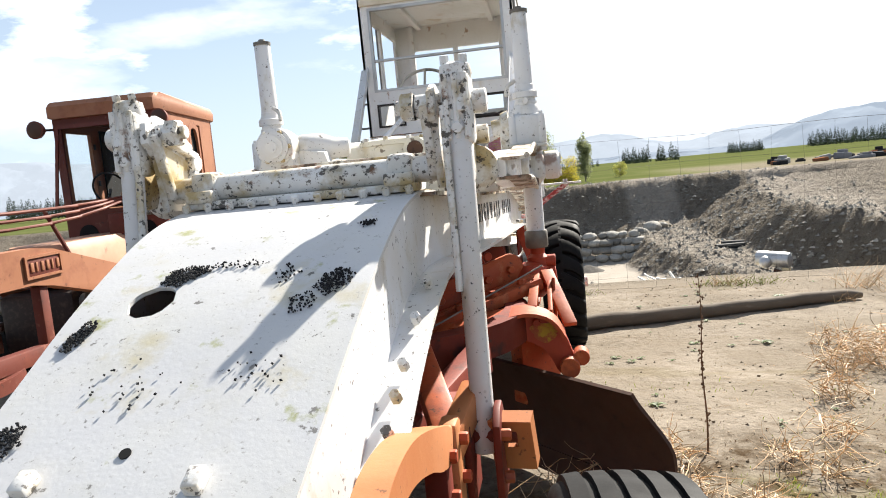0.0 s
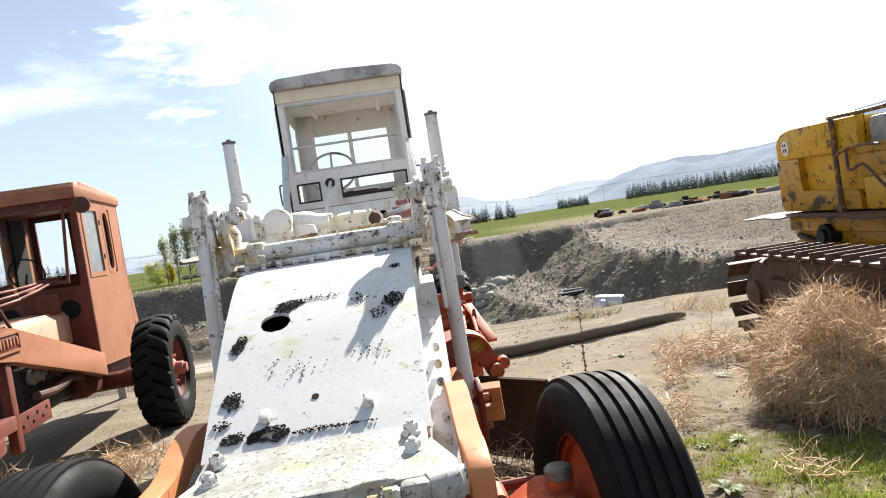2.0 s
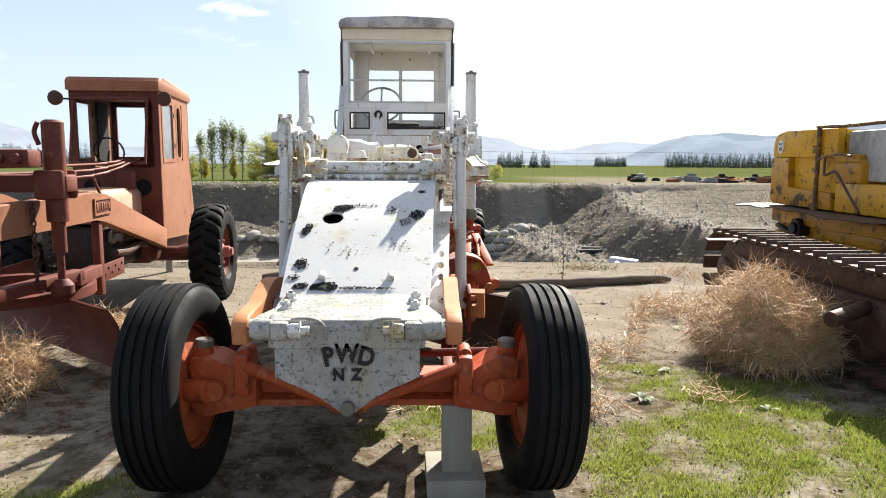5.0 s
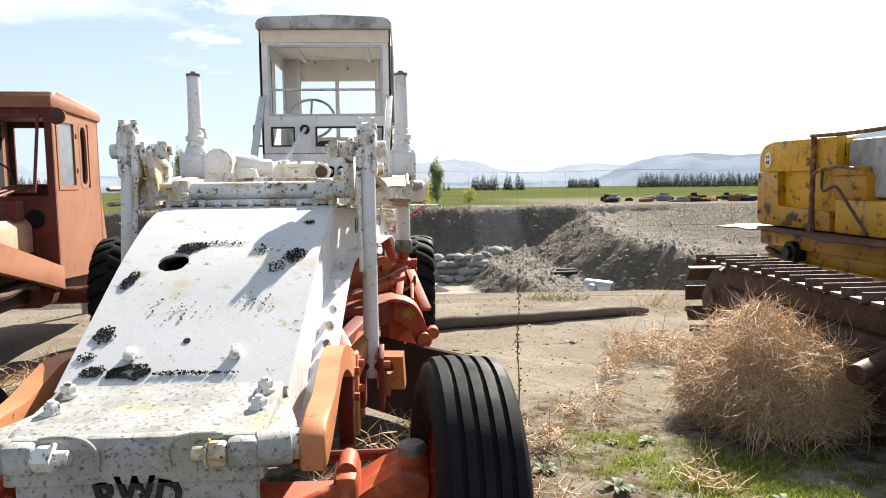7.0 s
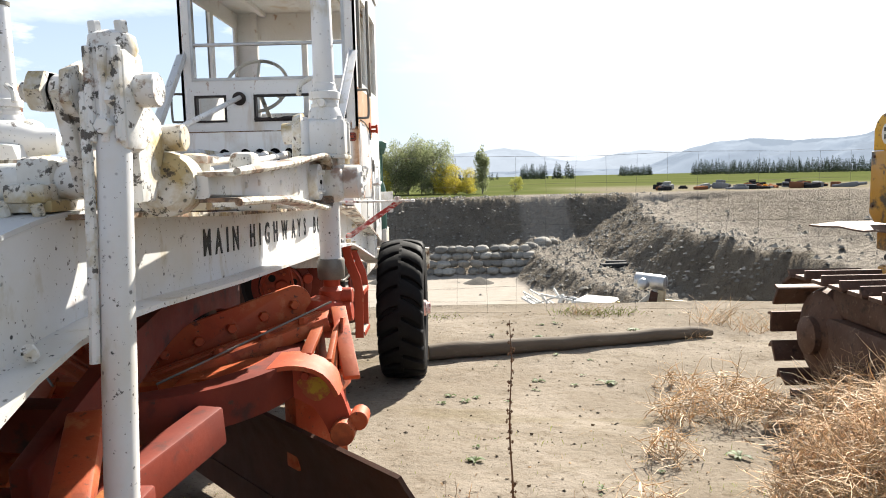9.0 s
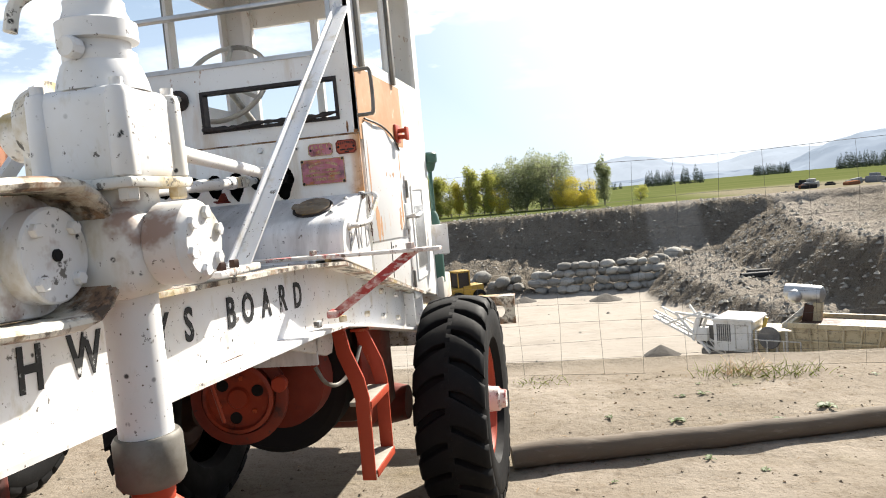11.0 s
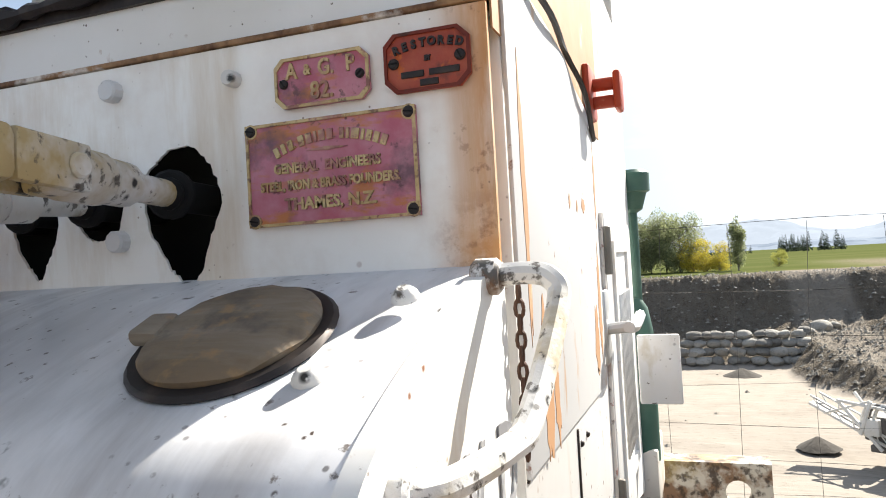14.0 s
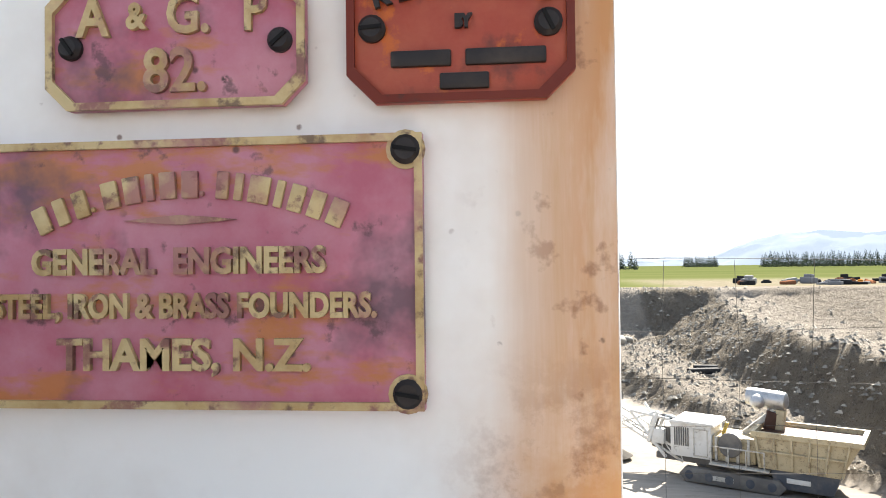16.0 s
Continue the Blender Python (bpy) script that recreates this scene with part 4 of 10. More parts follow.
def moss(cx, cy, rx, ry, n, hollow=0.0, turn=0.0):
    """A crust of black moss: many small grains on the plate."""
    bm = B()
    for _ in range(n):
        a, r = random.uniform(0, 6.283), random.random() ** 0.6
        r = hollow + (1 - hollow) * r
        r *= 0.75 + 0.4 * noise.noise((math.cos(a) * 2 + cx * 9, math.sin(a) * 2, cy * 7))
        u, v = rx * r * math.cos(a), ry * r * math.sin(a)
        x, y = cx + u * math.cos(turn) - v * math.sin(turn), cy + u * math.sin(turn) + v * math.cos(turn)
        p = top_at(x, y)
        g = random.uniform(0.0018, 0.0045)
        q = Euler((random.uniform(0, 3), random.uniform(0, 3), random.uniform(0, 3))).to_matrix()
        vs = [bm.verts.new(p + q @ Vector(c) * g) for c in ((1, 0, 0), (-1, 0, 0), (0, 1, 0), (0, -1, 0), (0, 0, 1.2), (0, 0, -1))]
        for i, j in ((0, 2), (2, 1), (1, 3), (3, 0)):
            bm.faces.new((vs[i], vs[j], vs[4]))
            bm.faces.new((vs[j], vs[i], vs[5]))
    return finish("moss_patch", bm, M_moss, neck, "crust of black moss", 0)


moss(-0.145, 0.645, 0.085, 0.05, 520, 0, 0.3)
moss(-0.325, 0.42, 0.035, 0.07, 260, 0, -0.3)
moss(-0.31, 0.125, 0.05, 0.055, 240)
moss(0.30, 0.575, 0.055, 0.075, 330, 0, -0.4)
moss(0.24, 0.50, 0.05, 0.05, 70)
moss(-0.17, -0.05, 0.085, 0.042, 760, 0.3)
moss(-0.28, -0.045, 0.06, 0.035, 240)
moss(0.33, 0.87, 0.04, 0.03, 60)
moss(0.16, 0.62, 0.05, 0.05, 40)
moss(-0.33, 0.02, 0.04, 0.03, 60)
moss(0.03, -0.06, 0.2, 0.012, 200)
moss(0.0, 0.68, 0.13, 0.022, 60)
moss(0.2, 0.3, 0.1, 0.1, 22)
moss(-0.1, 0.25, 0.15, 0.1, 26)
# drain hole with a lichen ring, square bolt heads
bm = B()
lathe(bm, [(0, 0.013), (0.003, 0.013)], top_at(-0.01, 0.09, 0.007), top_at(-0.01, 0.084, 0.02), 12)
finish("drain_hole", bm, M_black, neck)
for x in (-0.179, 0.178):
    bm = B()
    box(bm, -0.018, 0.018, -0.026, 0.026, 0, 0.03, 0.005, Matrix.Translation(top_at(x, 0.02, 0.006)) @ pose(0, 0, 0, 27, 0, 0))
    finish("bolt_head", bm, M_worn_white, neck)

# cast nose with the owner's letters
bm = B()
prism(bm, [(-0.335, 0.99), (-0.335, 0.715), (-0.29, 0.70), (-0.2, 0.675), (-0.12, 0.63), (-0.06, 0.57), (-0.035, 0.545), (0.035, 0.545), (0.06, 0.57), (0.12, 0.63), (0.2, 0.675), (0.29, 0.70), (0.335, 0.715), (0.335, 0.99)], "y", -0.46, -0.41, 0.012)
nose = part("nose_casting", bm, M_nose, grader, "white cast nose plate stained with green and black lichen")
bm = B()
prism(bm, [(-0.47, 0.86), (-0.47, 0.96), (-0.45, 0.985), (-0.4, 0.995), (-0.3, 1.004), (-0.2, 1.018), (-0.11, 1.04), (-0.105, 0.9), (-0.3, 0.86)], "x", -0.36, 0.36, 0.01)
finish("nose_block", bm, M_nose, nose)
for s in (-1, 1):
    bm = B()
    prism(bm, [(s * 0.345, -0.46), (s * 0.435, -0.44), (s * 0.435, -0.34), (s * 0.36, -0.06), (s * 0.345, -0.06)], "z", 0.89, 0.985, 0.008)
    finish("nose_ear", bm, M_nose, nose)
    bm = B()
    rod(bm, (s * 0.42, -0.40, 0.935), (s * 0.50, -0.40, 0.935), 0.045, 16)
    finish("pivot_pin", bm, M_worn_white, nose)
    bm = B()
    bolt(bm, (s * 0.215, -0.485, 0.945), (s * 0.262, -0.485, 0.945), 0.036)
    rod(bm, (s * 0.165, -0.485, 0.945), (s * 0.216, -0.485, 0.945), 0.021)
    rod(bm, (s * 0.205, -0.485, 0.945), (s * 0.214, -0.485, 0.945), 0.042, 18)
    finish("nose_bolt", bm, M_worn_white, nose)
    bm = B()
    box(bm, s * 0.305 - 0.045, s * 0.305 + 0.045, -0.50, -0.44, 0.90, 0.985, 0.018)
    rod(bm, (s * 0.335, -0.455, 0.94), (s * 0.43, -0.43, 0.94), 0.05, 18)
    finish("nose_lug", bm, M_nose, nose)
    bm = B()
    tube(bm, bend([(s * 0.10, -0.474, 0.905), (s * 0.095, -0.48, 0.95), (s * 0.125, -0.482, 0.99), (s * 0.19, -0.478, 1.0), (s * 0.25, -0.474, 0.995)], 4), 0.007, 8)
    finish("recess_lip", bm, M_nose, nose)
    for y, z in ((-0.16, 1.055), (-0.27, 1.03)):
        bm = B()
        bolt(bm, (s * 0.31, y, z - 0.03), (s * 0.31, y - 0.004, z + 0.006), 0.025)
        rod(bm, (s * 0.31, y - 0.004, z), (s * 0.31, y - 0.007, z + 0.016), 0.012)
        rod(bm, (s * 0.31, y, z - 0.035), (s * 0.31, y - 0.001, z - 0.018), 0.033, 16)
        finish("top_bolt", bm, M_worn_white, nose)
bm = B()
rod(bm, (0, -0.40, 0.575), (0, -0.50, 0.575), 0.033, 18)
finish("pivot_cap", bm, M_steel, nose)
for c, x, z, a in (("P", -0.085, 0.815, 12), ("W", 0.0, 0.83, 0), ("D", 0.088, 0.815, -12)):
    letter(lettering(c, 0.125, 0.01, 0.82, 0.004), M_letter, pose(x, -0.465, z, 90, 0, 0) @ pose(0, 0, 0, 0, 0, a), nose, "letter", "raised black letter")
for c, x in (("N", -0.04), ("Z", 0.042)):
    letter(lettering(c, 0.075, 0.008, 0.95, 0.003), M_letter, pose(x, -0.465, 0.73, 90, 0, 0), nose, "letter", "raised black letter")


# ---- wheels ----
def ribbed_tyre(bm, r, w, ribs=5):
    """Tread with straight grooves, turned about x."""
    prof = [(-w * 0.30, r * 0.60), (-w * 0.44, r * 0.66), (-w * 0.5, r * 0.78), (-w * 0.49, r * 0.88), (-w * 0.45, r * 0.945)]
    edges = [-0.42 + 0.84 * k / ribs for k in range(ribs + 1)]
    for k in range(ribs):
        a, b = edges[k] * w, edges[k + 1] * w
        ra, rb = (r * (1 - 0.10 * (abs(u / w)) ** 2.2) for u in (a, b))
        g = 0.012 * w / 0.25
        prof += [(a + g * 0.6, ra - 0.012), (a + g * 0.62, ra), (b - g * 0.62, rb), (b - g * 0.6, rb - 0.012)]
    prof += [(w * 0.45, r * 0.945), (w * 0.49, r * 0.88), (w * 0.5, r * 0.78), (w * 0.44, r * 0.66), (w * 0.30, r * 0.60)]
    return lathe(bm, [(d + w, q) for d, q in prof], (-w, 0, 0), (w, 0, 0), 56, False)


def dished_rim(bm, r, w, side):
    """Steel wheel: a barrel, a dished web and a hub; side: the way its face looks."""
    prof = [(-w * 0.48, r), (-w * 0.48, r * 1.04), (-w * 0.36, r * 1.04), (-w * 0.36, r * 0.94), (w * 0.36, r * 0.94), (w * 0.36, r * 1.04), (w * 0.48, r * 1.04), (w * 0.48, r * 0.98), (w * 0.30, r * 0.90), (w * 0.1, r * 0.82), (w * 0.02, r * 0.5), (w * 0.2, r * 0.4), (w * 0.22, r * 0.0001)]
    return lathe(bm, [(d * 1 + w, q) for d, q in prof], (-w * side, 0, 0), (w * side, 0, 0), 40, False)


def front_wheel(parent, x, toe, camber, side):
    hub = new("front_wheel")
    hub.parent = parent
    hub.matrix_basis = pose(x, 0.0, 0.535, 0, camber, toe)
    bm = B()
    ribbed_tyre(bm, 0.535, 0.29)
    finish("tyre", bm, M_rubber, hub, "black ribbed rubber tyre", 45)
    bm = B()
    dished_rim(bm, 0.325, 0.2, side)
    finish("rim", bm, M_orange, hub, "orange steel rim", 40)
    bm = B()
    lathe(bm, [(0, 0.3), (0.02, 0.3), (0.06, 0.12), (0.14, 0.09), (0.2, 0.07)], (-side * 0.03, 0, 0), (-side * 0.3, 0, 0), 24)
    finish("hub", bm, M_orange, hub)
    return hub


front_wheel(grader, -0.925, -2, -3, -1)
front_wheel(grader, 0.95, 5, 3, 1)

# ---- front axle ----
bm = B()
prism(bm, [(-0.1, 0.455), (0.1, 0.455), (0.1, 0.487), (0.02, 0.5), (0.02, 0.575), (0.085, 0.588), (0.085, 0.612), (-0.085, 0.612), (-0.085, 0.588), (-0.02, 0.575), (-0.02, 0.5), (-0.1, 0.487)], "x", -0.66, 0.66, 0.004)
axle = part("front_axle", bm, M_orange, grader, "orange steel front axle beam")
for s in (-1, 1):
    bm = B()
    prism(bm, [(s * p.x, p.y) for p in bend([(0.5, 0.465, 0), (0.64, 0.44, 0), (0.76, 0.415, 0), (0.825, 0.43, 0), (0.835, 0.5, 0), (0.80, 0.57, 0), (0.835, 0.64, 0), (0.825, 0.71, 0), (0.75, 0.725, 0), (0.66, 0.69, 0), (0.56, 0.625, 0), (0.5, 0.61, 0)], 3)], "y", -0.14, 0.09, 0.015)
    finish("axle_end", bm, M_orange, axle)
    bm = B()
    rod(bm, (s * 0.78, -0.06, 0.40), (s * 0.78, -0.06, 0.76), 0.045, 16)
    finish("kingpin", bm, M_orange, axle)
    bm = B()
    lathe(bm, [(0, 0.05), (0.03, 0.05), (0.04, 0.04)], (s * 0.78, -0.06, 0.76), (s * 0.78, -0.06, 0.80), 16)
    finish("kingpin_cap", bm, M_steel, axle, "grey steel cap")
    bm = B()
    rod(bm, (s * 0.72, -0.19, 0.56), (s * 0.92, -0.1, 0.54), 0.06, 16)
    rod(bm, (s * 0.70, -0.2, 0.56), (s * 0.70, -0.14, 0.56), 0.05, 12)
    finish("stub_axle", bm, M_orange, axle)
    bm = B()
    tube(bm, bend([(s * 0.05, -0.42, 0.56), (s * 0.12, -0.36, 0.58), (s * 0.30, -0.27, 0.62), (s * 0.48, -0.2, 0.67), (s * 0.56, -0.16, 0.69)], 3), 0.03, 12)
    finish("radius_rod", bm, M_orange, axle)
    bm = B()
    box(bm, s * 0.56 - 0.04, s * 0.56 + 0.04, -0.2, 0.02, 0.53, 0.74, 0.025)
    rod(bm, (s * 0.56, -0.14, 0.73), (s * 0.56, 0.0, 0.73), 0.035, 14)
    finish("rod_clamp", bm, M_orange, axle)
bm = B()
tube(bm, bend([(-0.74, 0.14, 0.62), (-0.66, 0.2, 0.72), (-0.55, 0.22, 0.74), (-0.4, 0.24, 0.66), (0, 0.24, 0.62), (0.4, 0.24, 0.64), (0.74, 0.2, 0.66)], 4), 0.022, 10)
finish("tie_rod", bm, M_red, axle)

# ---- curved yoke arms on both sides of the neck ----
for s in (-1, 1):
    bm = B()
    top = [(p.x, p.y) for p in bend([(-0.46, 0.96, 0), (-0.38, 1.0, 0), (-0.15, 1.0, 0), (0.0, 1.035, 0), (0.12, 1.065, 0), (0.26, 1.065, 0), (0.4, 1.04, 0), (0.6, 0.98, 0), (0.83, 0.90, 0)], 3)]
    low = [(p.x, p.y) for p in bend([(0.80, 0.80, 0), (0.62, 0.85, 0), (0.48, 0.91, 0), (0.3, 0.965, 0), (0.15, 0.98, 0), (0.0, 0.95, 0), (-0.15, 0.91, 0), (-0.3, 0.88, 0), (-0.45, 0.87, 0)], 3)]
    prism(bm, top + low, "x", s * 0.455, s * 0.53, 0.01)
    arm = part("yoke_arm", bm, M_peach, grader, "sun-faded peach-orange curved yoke arm", 50)
    bm = B()
    box(bm, s * 0.49 - 0.035, s * 0.49 + 0.035, 0.70, 0.79, 0.40, 0.86, 0.012)
    box(bm, s * 0.49 - 0.03, s * 0.49 + 0.03, 0.2, 0.72, 0.44, 0.52, 0.012)
    finish("arm_foot", bm, M_red, arm)
    for z in (0.72, 0.84):
        stud(arm, (s * 0.526, 0.745, z), (s * 0.55, 0.745, z), 0.02, M_orange)

# blade-lift lugs under the front poles
for s in (-1, 1):
    bm = B()
    m, n = frame_to((s * 0.50, 0.86, 0.80), (s * 0.56, 1.14, 0.90))
    box(bm, -0.035, 0.035, -0.05, 0.05, 0, n, 0.012, m)
    box(bm, s * 0.51 - 0.03, s * 0.51 + 0.03, 0.83, 0.93, 0.5, 0.90, 0.014)
    lug = part("lift_bracket", bm, M_peach, grader, "faded orange lift bracket")
    bm = B()
    m, n = frame_to((s * 0.49, 0.98, 0.80), (s * 0.30, 1.5, 0.98))
    box(bm, -0.05, 0.05, -0.035, 0.035, 0, n, 0.012, m)
    finish("drag_link", bm, M_orange, lug)
    bm = B()
    prism(bm, [(0.96, 0.58), (0.96, 0.84), (1.02, 0.88), (1.1, 0.88), (1.16, 0.82), (1.16, 0.58)], "x", s * 0.535, s * 0.56, 0.006)
    prism(bm, [(0.96, 0.58), (0.96, 0.84), (1.02, 0.88), (1.1, 0.88), (1.16, 0.82), (1.16, 0.58)], "x", s * 0.63, s * 0.655, 0.006)
    rod(bm, (s * 0.49, 1.06, 0.78), (s * 0.70, 1.06, 0.78), 0.03, 12)
    finish("clevis", bm, M_red, lug)
    bm = B()
    ring_wall(bm, rect(0.0, 0.14, 0.0, 0.19), rect(0.055, 0.09, 0.09, 0.15), "y", -0.03, 0.03)
    bmesh.ops.transform(bm, matrix=pose(s * 0.62 if s > 0 else -0.76, 1.12, 0.66, 18, 0, -8), verts=bm.verts)
    finish("slotted_plate", bm, M_peach, lug)
    for z in (0.66, 0.8):
        stud(lug, (s * 0.655, 1.0, z), (s * 0.685, 1.0, z), 0.02, M_orange)
    for z in (0.6, 0.72, 0.84):
        stud(lug, (s * 0.54, 0.88, z), (s * 0.565, 0.88, z), 0.02, M_orange)

# ---- cross tube, cranks and front poles ----
bm = B()
rod(bm, (-0.50, 1.29, 1.655), (0.50, 1.29, 1.655), 0.046, 20)
cross = part("cross_tube", bm, M_worn_white, grader, "white cross tube with flaking ochre paint")
bm = B()
box(bm, -0.42, 0.42, 1.2, 1.4, 1.583, 1.612, 0.006)
finish("saddle_plate", bm, M_worn_white, cross)
for k in range(11):
    x = -0.4 + 0.08 * k
    stud(cross, (x, 1.18, 1.58), (x, 1.17, 1.603), 0.014, M_worn_white, 8, "rivet")
    stud(cross, (x, 1.42, 1.59), (x, 1.42, 1.62), 0.014, M_worn_white, 8, "rivet")
for s in (-1, 1):
    bm = B()
    for y in (1.22, 1.36):
        box(bm, s * 0.36 - 0.05, s * 0.36 + 0.05, y - 0.03, y + 0.03, 1.605, 1.65, 0.008)
    box(bm, s * 0.36 - 0.045, s * 0.36 + 0.045, 1.23, 1.35, 1.60, 1.715, 0.02)
    finish("bearing_block", bm, M_worn_white, cross)
for s in (-1, 1):
    # crank: a forked arm that rises from the cross tube to the head of the pole
    bm = B()
    prism(bm, [(1.22, 1.585), (1.36, 1.585), (1.47, 1.74), (1.45, 1.83), (1.34, 1.90), (1.22, 1.93), (1.14, 1.90), (1.13, 1.83), (1.2, 1.78)], "x", s * 0.49, s * 0.515, 0.006)
    prism(bm, [(1.24, 1.60), (1.32, 1.60), (1.40, 1.74), (1.38, 1.80), (1.26, 1.86), (1.15, 1.90), (1.13, 1.83), (1.24, 1.74)], "x", s * 0.59, s * 0.615, 0.006)
    crank = part("crank_arm", bm, M_worn_white, grader, "white forked crank arm with ochre rust")
    bm = B()
    rod(bm, (s * 0.44, 1.22, 1.86), (s * 0.68, 1.22, 1.86), 0.04, 14)
    bolt(bm, (s * 0.44, 1.22, 1.86), (s * 0.41, 1.22, 1.86), 0.048)
    finish("crank_pin", bm, M_worn_white, crank)
    for q, r in (((1.24, 1.63), (1.16, 1.86)), ((1.34, 1.63), (1.45, 1.78)), ((1.17, 1.87), (1.44, 1.78))):
        bm = B()
        m, n = frame_to((s * 0.478, q[0], q[1]), (s * 0.478, r[0], r[1]))
        box(bm, -0.016, 0.016, -0.014, 0.014, 0, n, 0.005, m)
        finish("crank_rib", bm, M_worn_white, crank)
    bm = B()
    prism(bm, [(1.24, 1.64), (1.33, 1.64), (1.41, 1.76), (1.2, 1.83)], "x", s * 0.484, s * 0.488)
    finish("crank_web", bm, Mat("ochre_stained_paint", (0.36, 0.23, 0.05)).patch(7, 0.45, 0.6, (0.55, 0.5, 0.4), 0.85).patch(20, 0.58, 0.64, (0.06, 0.04, 0.03), 0.85).bump(30, 0.3, 0.004).m, crank, "ochre-stained web of the crank")
    bm = B()
    bolt(bm, (s * 0.44, 1.20, 1.86), (s * 0.395, 1.20, 1.86), 0.05)
    rod(bm, (s * 0.40, 1.20, 1.86), (s * 0.375, 1.20, 1.86), 0.024, 14)
    finish("hex_nut", bm, M_worn_white, crank)
    bm = B()
    rod(bm, (s * 0.46, 1.42, 1.76), (s * 0.66, 1.42, 1.76), 0.035, 14)
    finish("crank_pin", bm, M_worn_white, crank)
    bm = B()
    rod(bm, (s * 0.585, 1.205, 1.97), (s * 0.592, 1.06, 0.72), 0.038, 20)
    pole = part("lift_pole", bm, M_white, grader, "white steel lift pole")
    bm = B()
    box(bm, s * 0.585 - 0.05, s * 0.585 + 0.05, 1.15, 1.26, 1.72, 1.95, 0.02)
    lathe(bm, [(0, 0.048), (0.02, 0.055), (0.05, 0.05), (0.06, 0.03)], (s * 0.585, 1.205, 1.93), (s * 0.585, 1.205, 2.0), 16)
    finish("pole_head", bm, M_worn_white, pole)
    for dx in (-0.032, 0.0, 0.032):
        bm = B()
        rod(bm, (s * 0.585 + dx, 1.146, 1.74), (s * 0.585 + dx, 1.15, 1.95), 0.011, 8)
        finish("clamp_bar", bm, M_worn_white, pole)
    for dx in (-0.03, 0.03):
        stud(pole, (s * 0.585 + dx, 1.19, 1.985), (s * 0.585 + dx, 1.185, 2.012), 0.015, M_worn_white)
    stud(pole, (s * 0.585, 1.148, 1.775), (s * 0.585, 1.125, 1.775), 0.02, M_worn_white)
    bm = B()
    tube(bm, bend([(s * 0.54, 1.15, 1.85), (s * 0.545, 1.13, 1.6), (s * 0.55, 1.1, 1.35), (s * 0.55, 1.09, 1.25)], 4), 0.012, 8)
    finish("grease_line", bm, M_worn_white, pole)

# ---- side arms and lift columns ----
for s in (-1, 1):
    bm = B()
    arc = [(2.78 + 0.105 * math.sin(a), 1.623 + 0.105 * math.cos(a)) for a in [math.pi * k / 12 for k in range(13)]]
    prism(bm, [(1.42, 1.66), (2.0, 1.685), (2.45, 1.715)] + arc + [(2.45, 1.545), (2.0, 1.585), (1.42, 1.60)], "x", s * 0.60, s * 0.715, 0.012)
    sarm = part("side_arm", bm, M_white, grader, "white riveted box arm with a round end plate")
    bm = B()
    rail_pts = bend([(s * 0.715, y, z) for y, z in [(1.42, 1.67), (2.0, 1.693), (2.45, 1.724), (2.7, 1.741)]], 4) + [Vector((s * 0.715, 2.78 + 0.118 * math.sin(a), 1.623 + 0.118 * math.cos(a))) for a in [math.pi * k / 10 for k in range(11)]] + bend([(s * 0.715, y, z) for y, z in [(2.7, 1.508), (2.45, 1.534), (2.0, 1.575), (1.42, 1.59)]], 4)
    lip = [[q + Vector((s * dx, 0, 0)) for q in rail_pts] for dx in (-0.03, 0.02, 0.05, 0.075)]
    sheet(bm, lip, 0.012)
    tube(bm, [q + Vector((s * 0.075, 0, 0)) for q in rail_pts], 0.011, 8)
    finish("arm_edge", bm, M_edge, sarm, "rusty rolled lip of the arm")
    bm = B()
    lathe(bm, [(0, 0.082), (0.037, 0.082), (0.041, 0.078)], (s * 0.715, 2.78, 1.623), (s * 0.77, 2.78, 1.623), 32)
    cover = finish("hub_cover", bm, M_white, sarm)
    bm = B()
    rod(bm, (s * 0.754, 2.78, 1.623), (s * 0.762, 2.78, 1.623), 0.011, 10)
    finish("centre_hole", bm, M_black, sarm)
    for a in (45, 135, 225, 315):
        y, z = 2.78 + 0.062 * math.cos(radians(a)), 1.623 + 0.062 * math.sin(radians(a))
        stud(sarm, (s * 0.752, y, z), (s * 0.768, y, z), 0.013, M_white)
    for y, z in ((1.75, 1.63), (2.02, 1.61), (2.08, 1.665), (2.2, 1.63), (2.33, 1.68), (2.3, 1.59), (2.45, 1.68), (2.5, 1.59), (1.9, 1.635)):
        stud(sarm, (s * 0.714, y, z), (s * 0.7225, y, z), 0.012, M_white, 10, "rivet")
    bm = B()
    lathe(bm, [(0, 0.06), (0.02, 0.085), (0.1, 0.085), (0.12, 0.06)], (s * 0.60, 1.38, 1.64), (s * 0.60, 1.52, 1.64), 18)
    finish("arm_socket", bm, M_worn_white, sarm)

    cx, cy = s * 0.757, 2.96
    bm = B()
    rod(bm, (cx, cy, 1.16), (cx, cy, 1.56), 0.052, 24)
    col = part("lift_column", bm, M_white, grader, "white vertical lift column with gear case")
    bm = B()
    lathe(bm, [(0, 0.06), (0.01, 0.066), (0.09, 0.066), (0.10, 0.06)], (cx, cy, 1.155), (cx, cy, 1.26), 24)
    finish("collar", bm, M_steel, col, "grey steel collar")
    bm = B()
    box(bm, cx - 0.085, cx + 0.085, cy - 0.1, cy + 0.1, 1.525, 1.70, 0.05, None, 4)
    rod(bm, (cx + s * 0.07, cy + 0.01, 1.62), (cx + s * 0.165, cy + 0.01, 1.62), 0.08, 22, 0.015)
    finish("knuckle", bm, M_white, col)
    for k in range(6):
        a = radians(60 * k + 20)
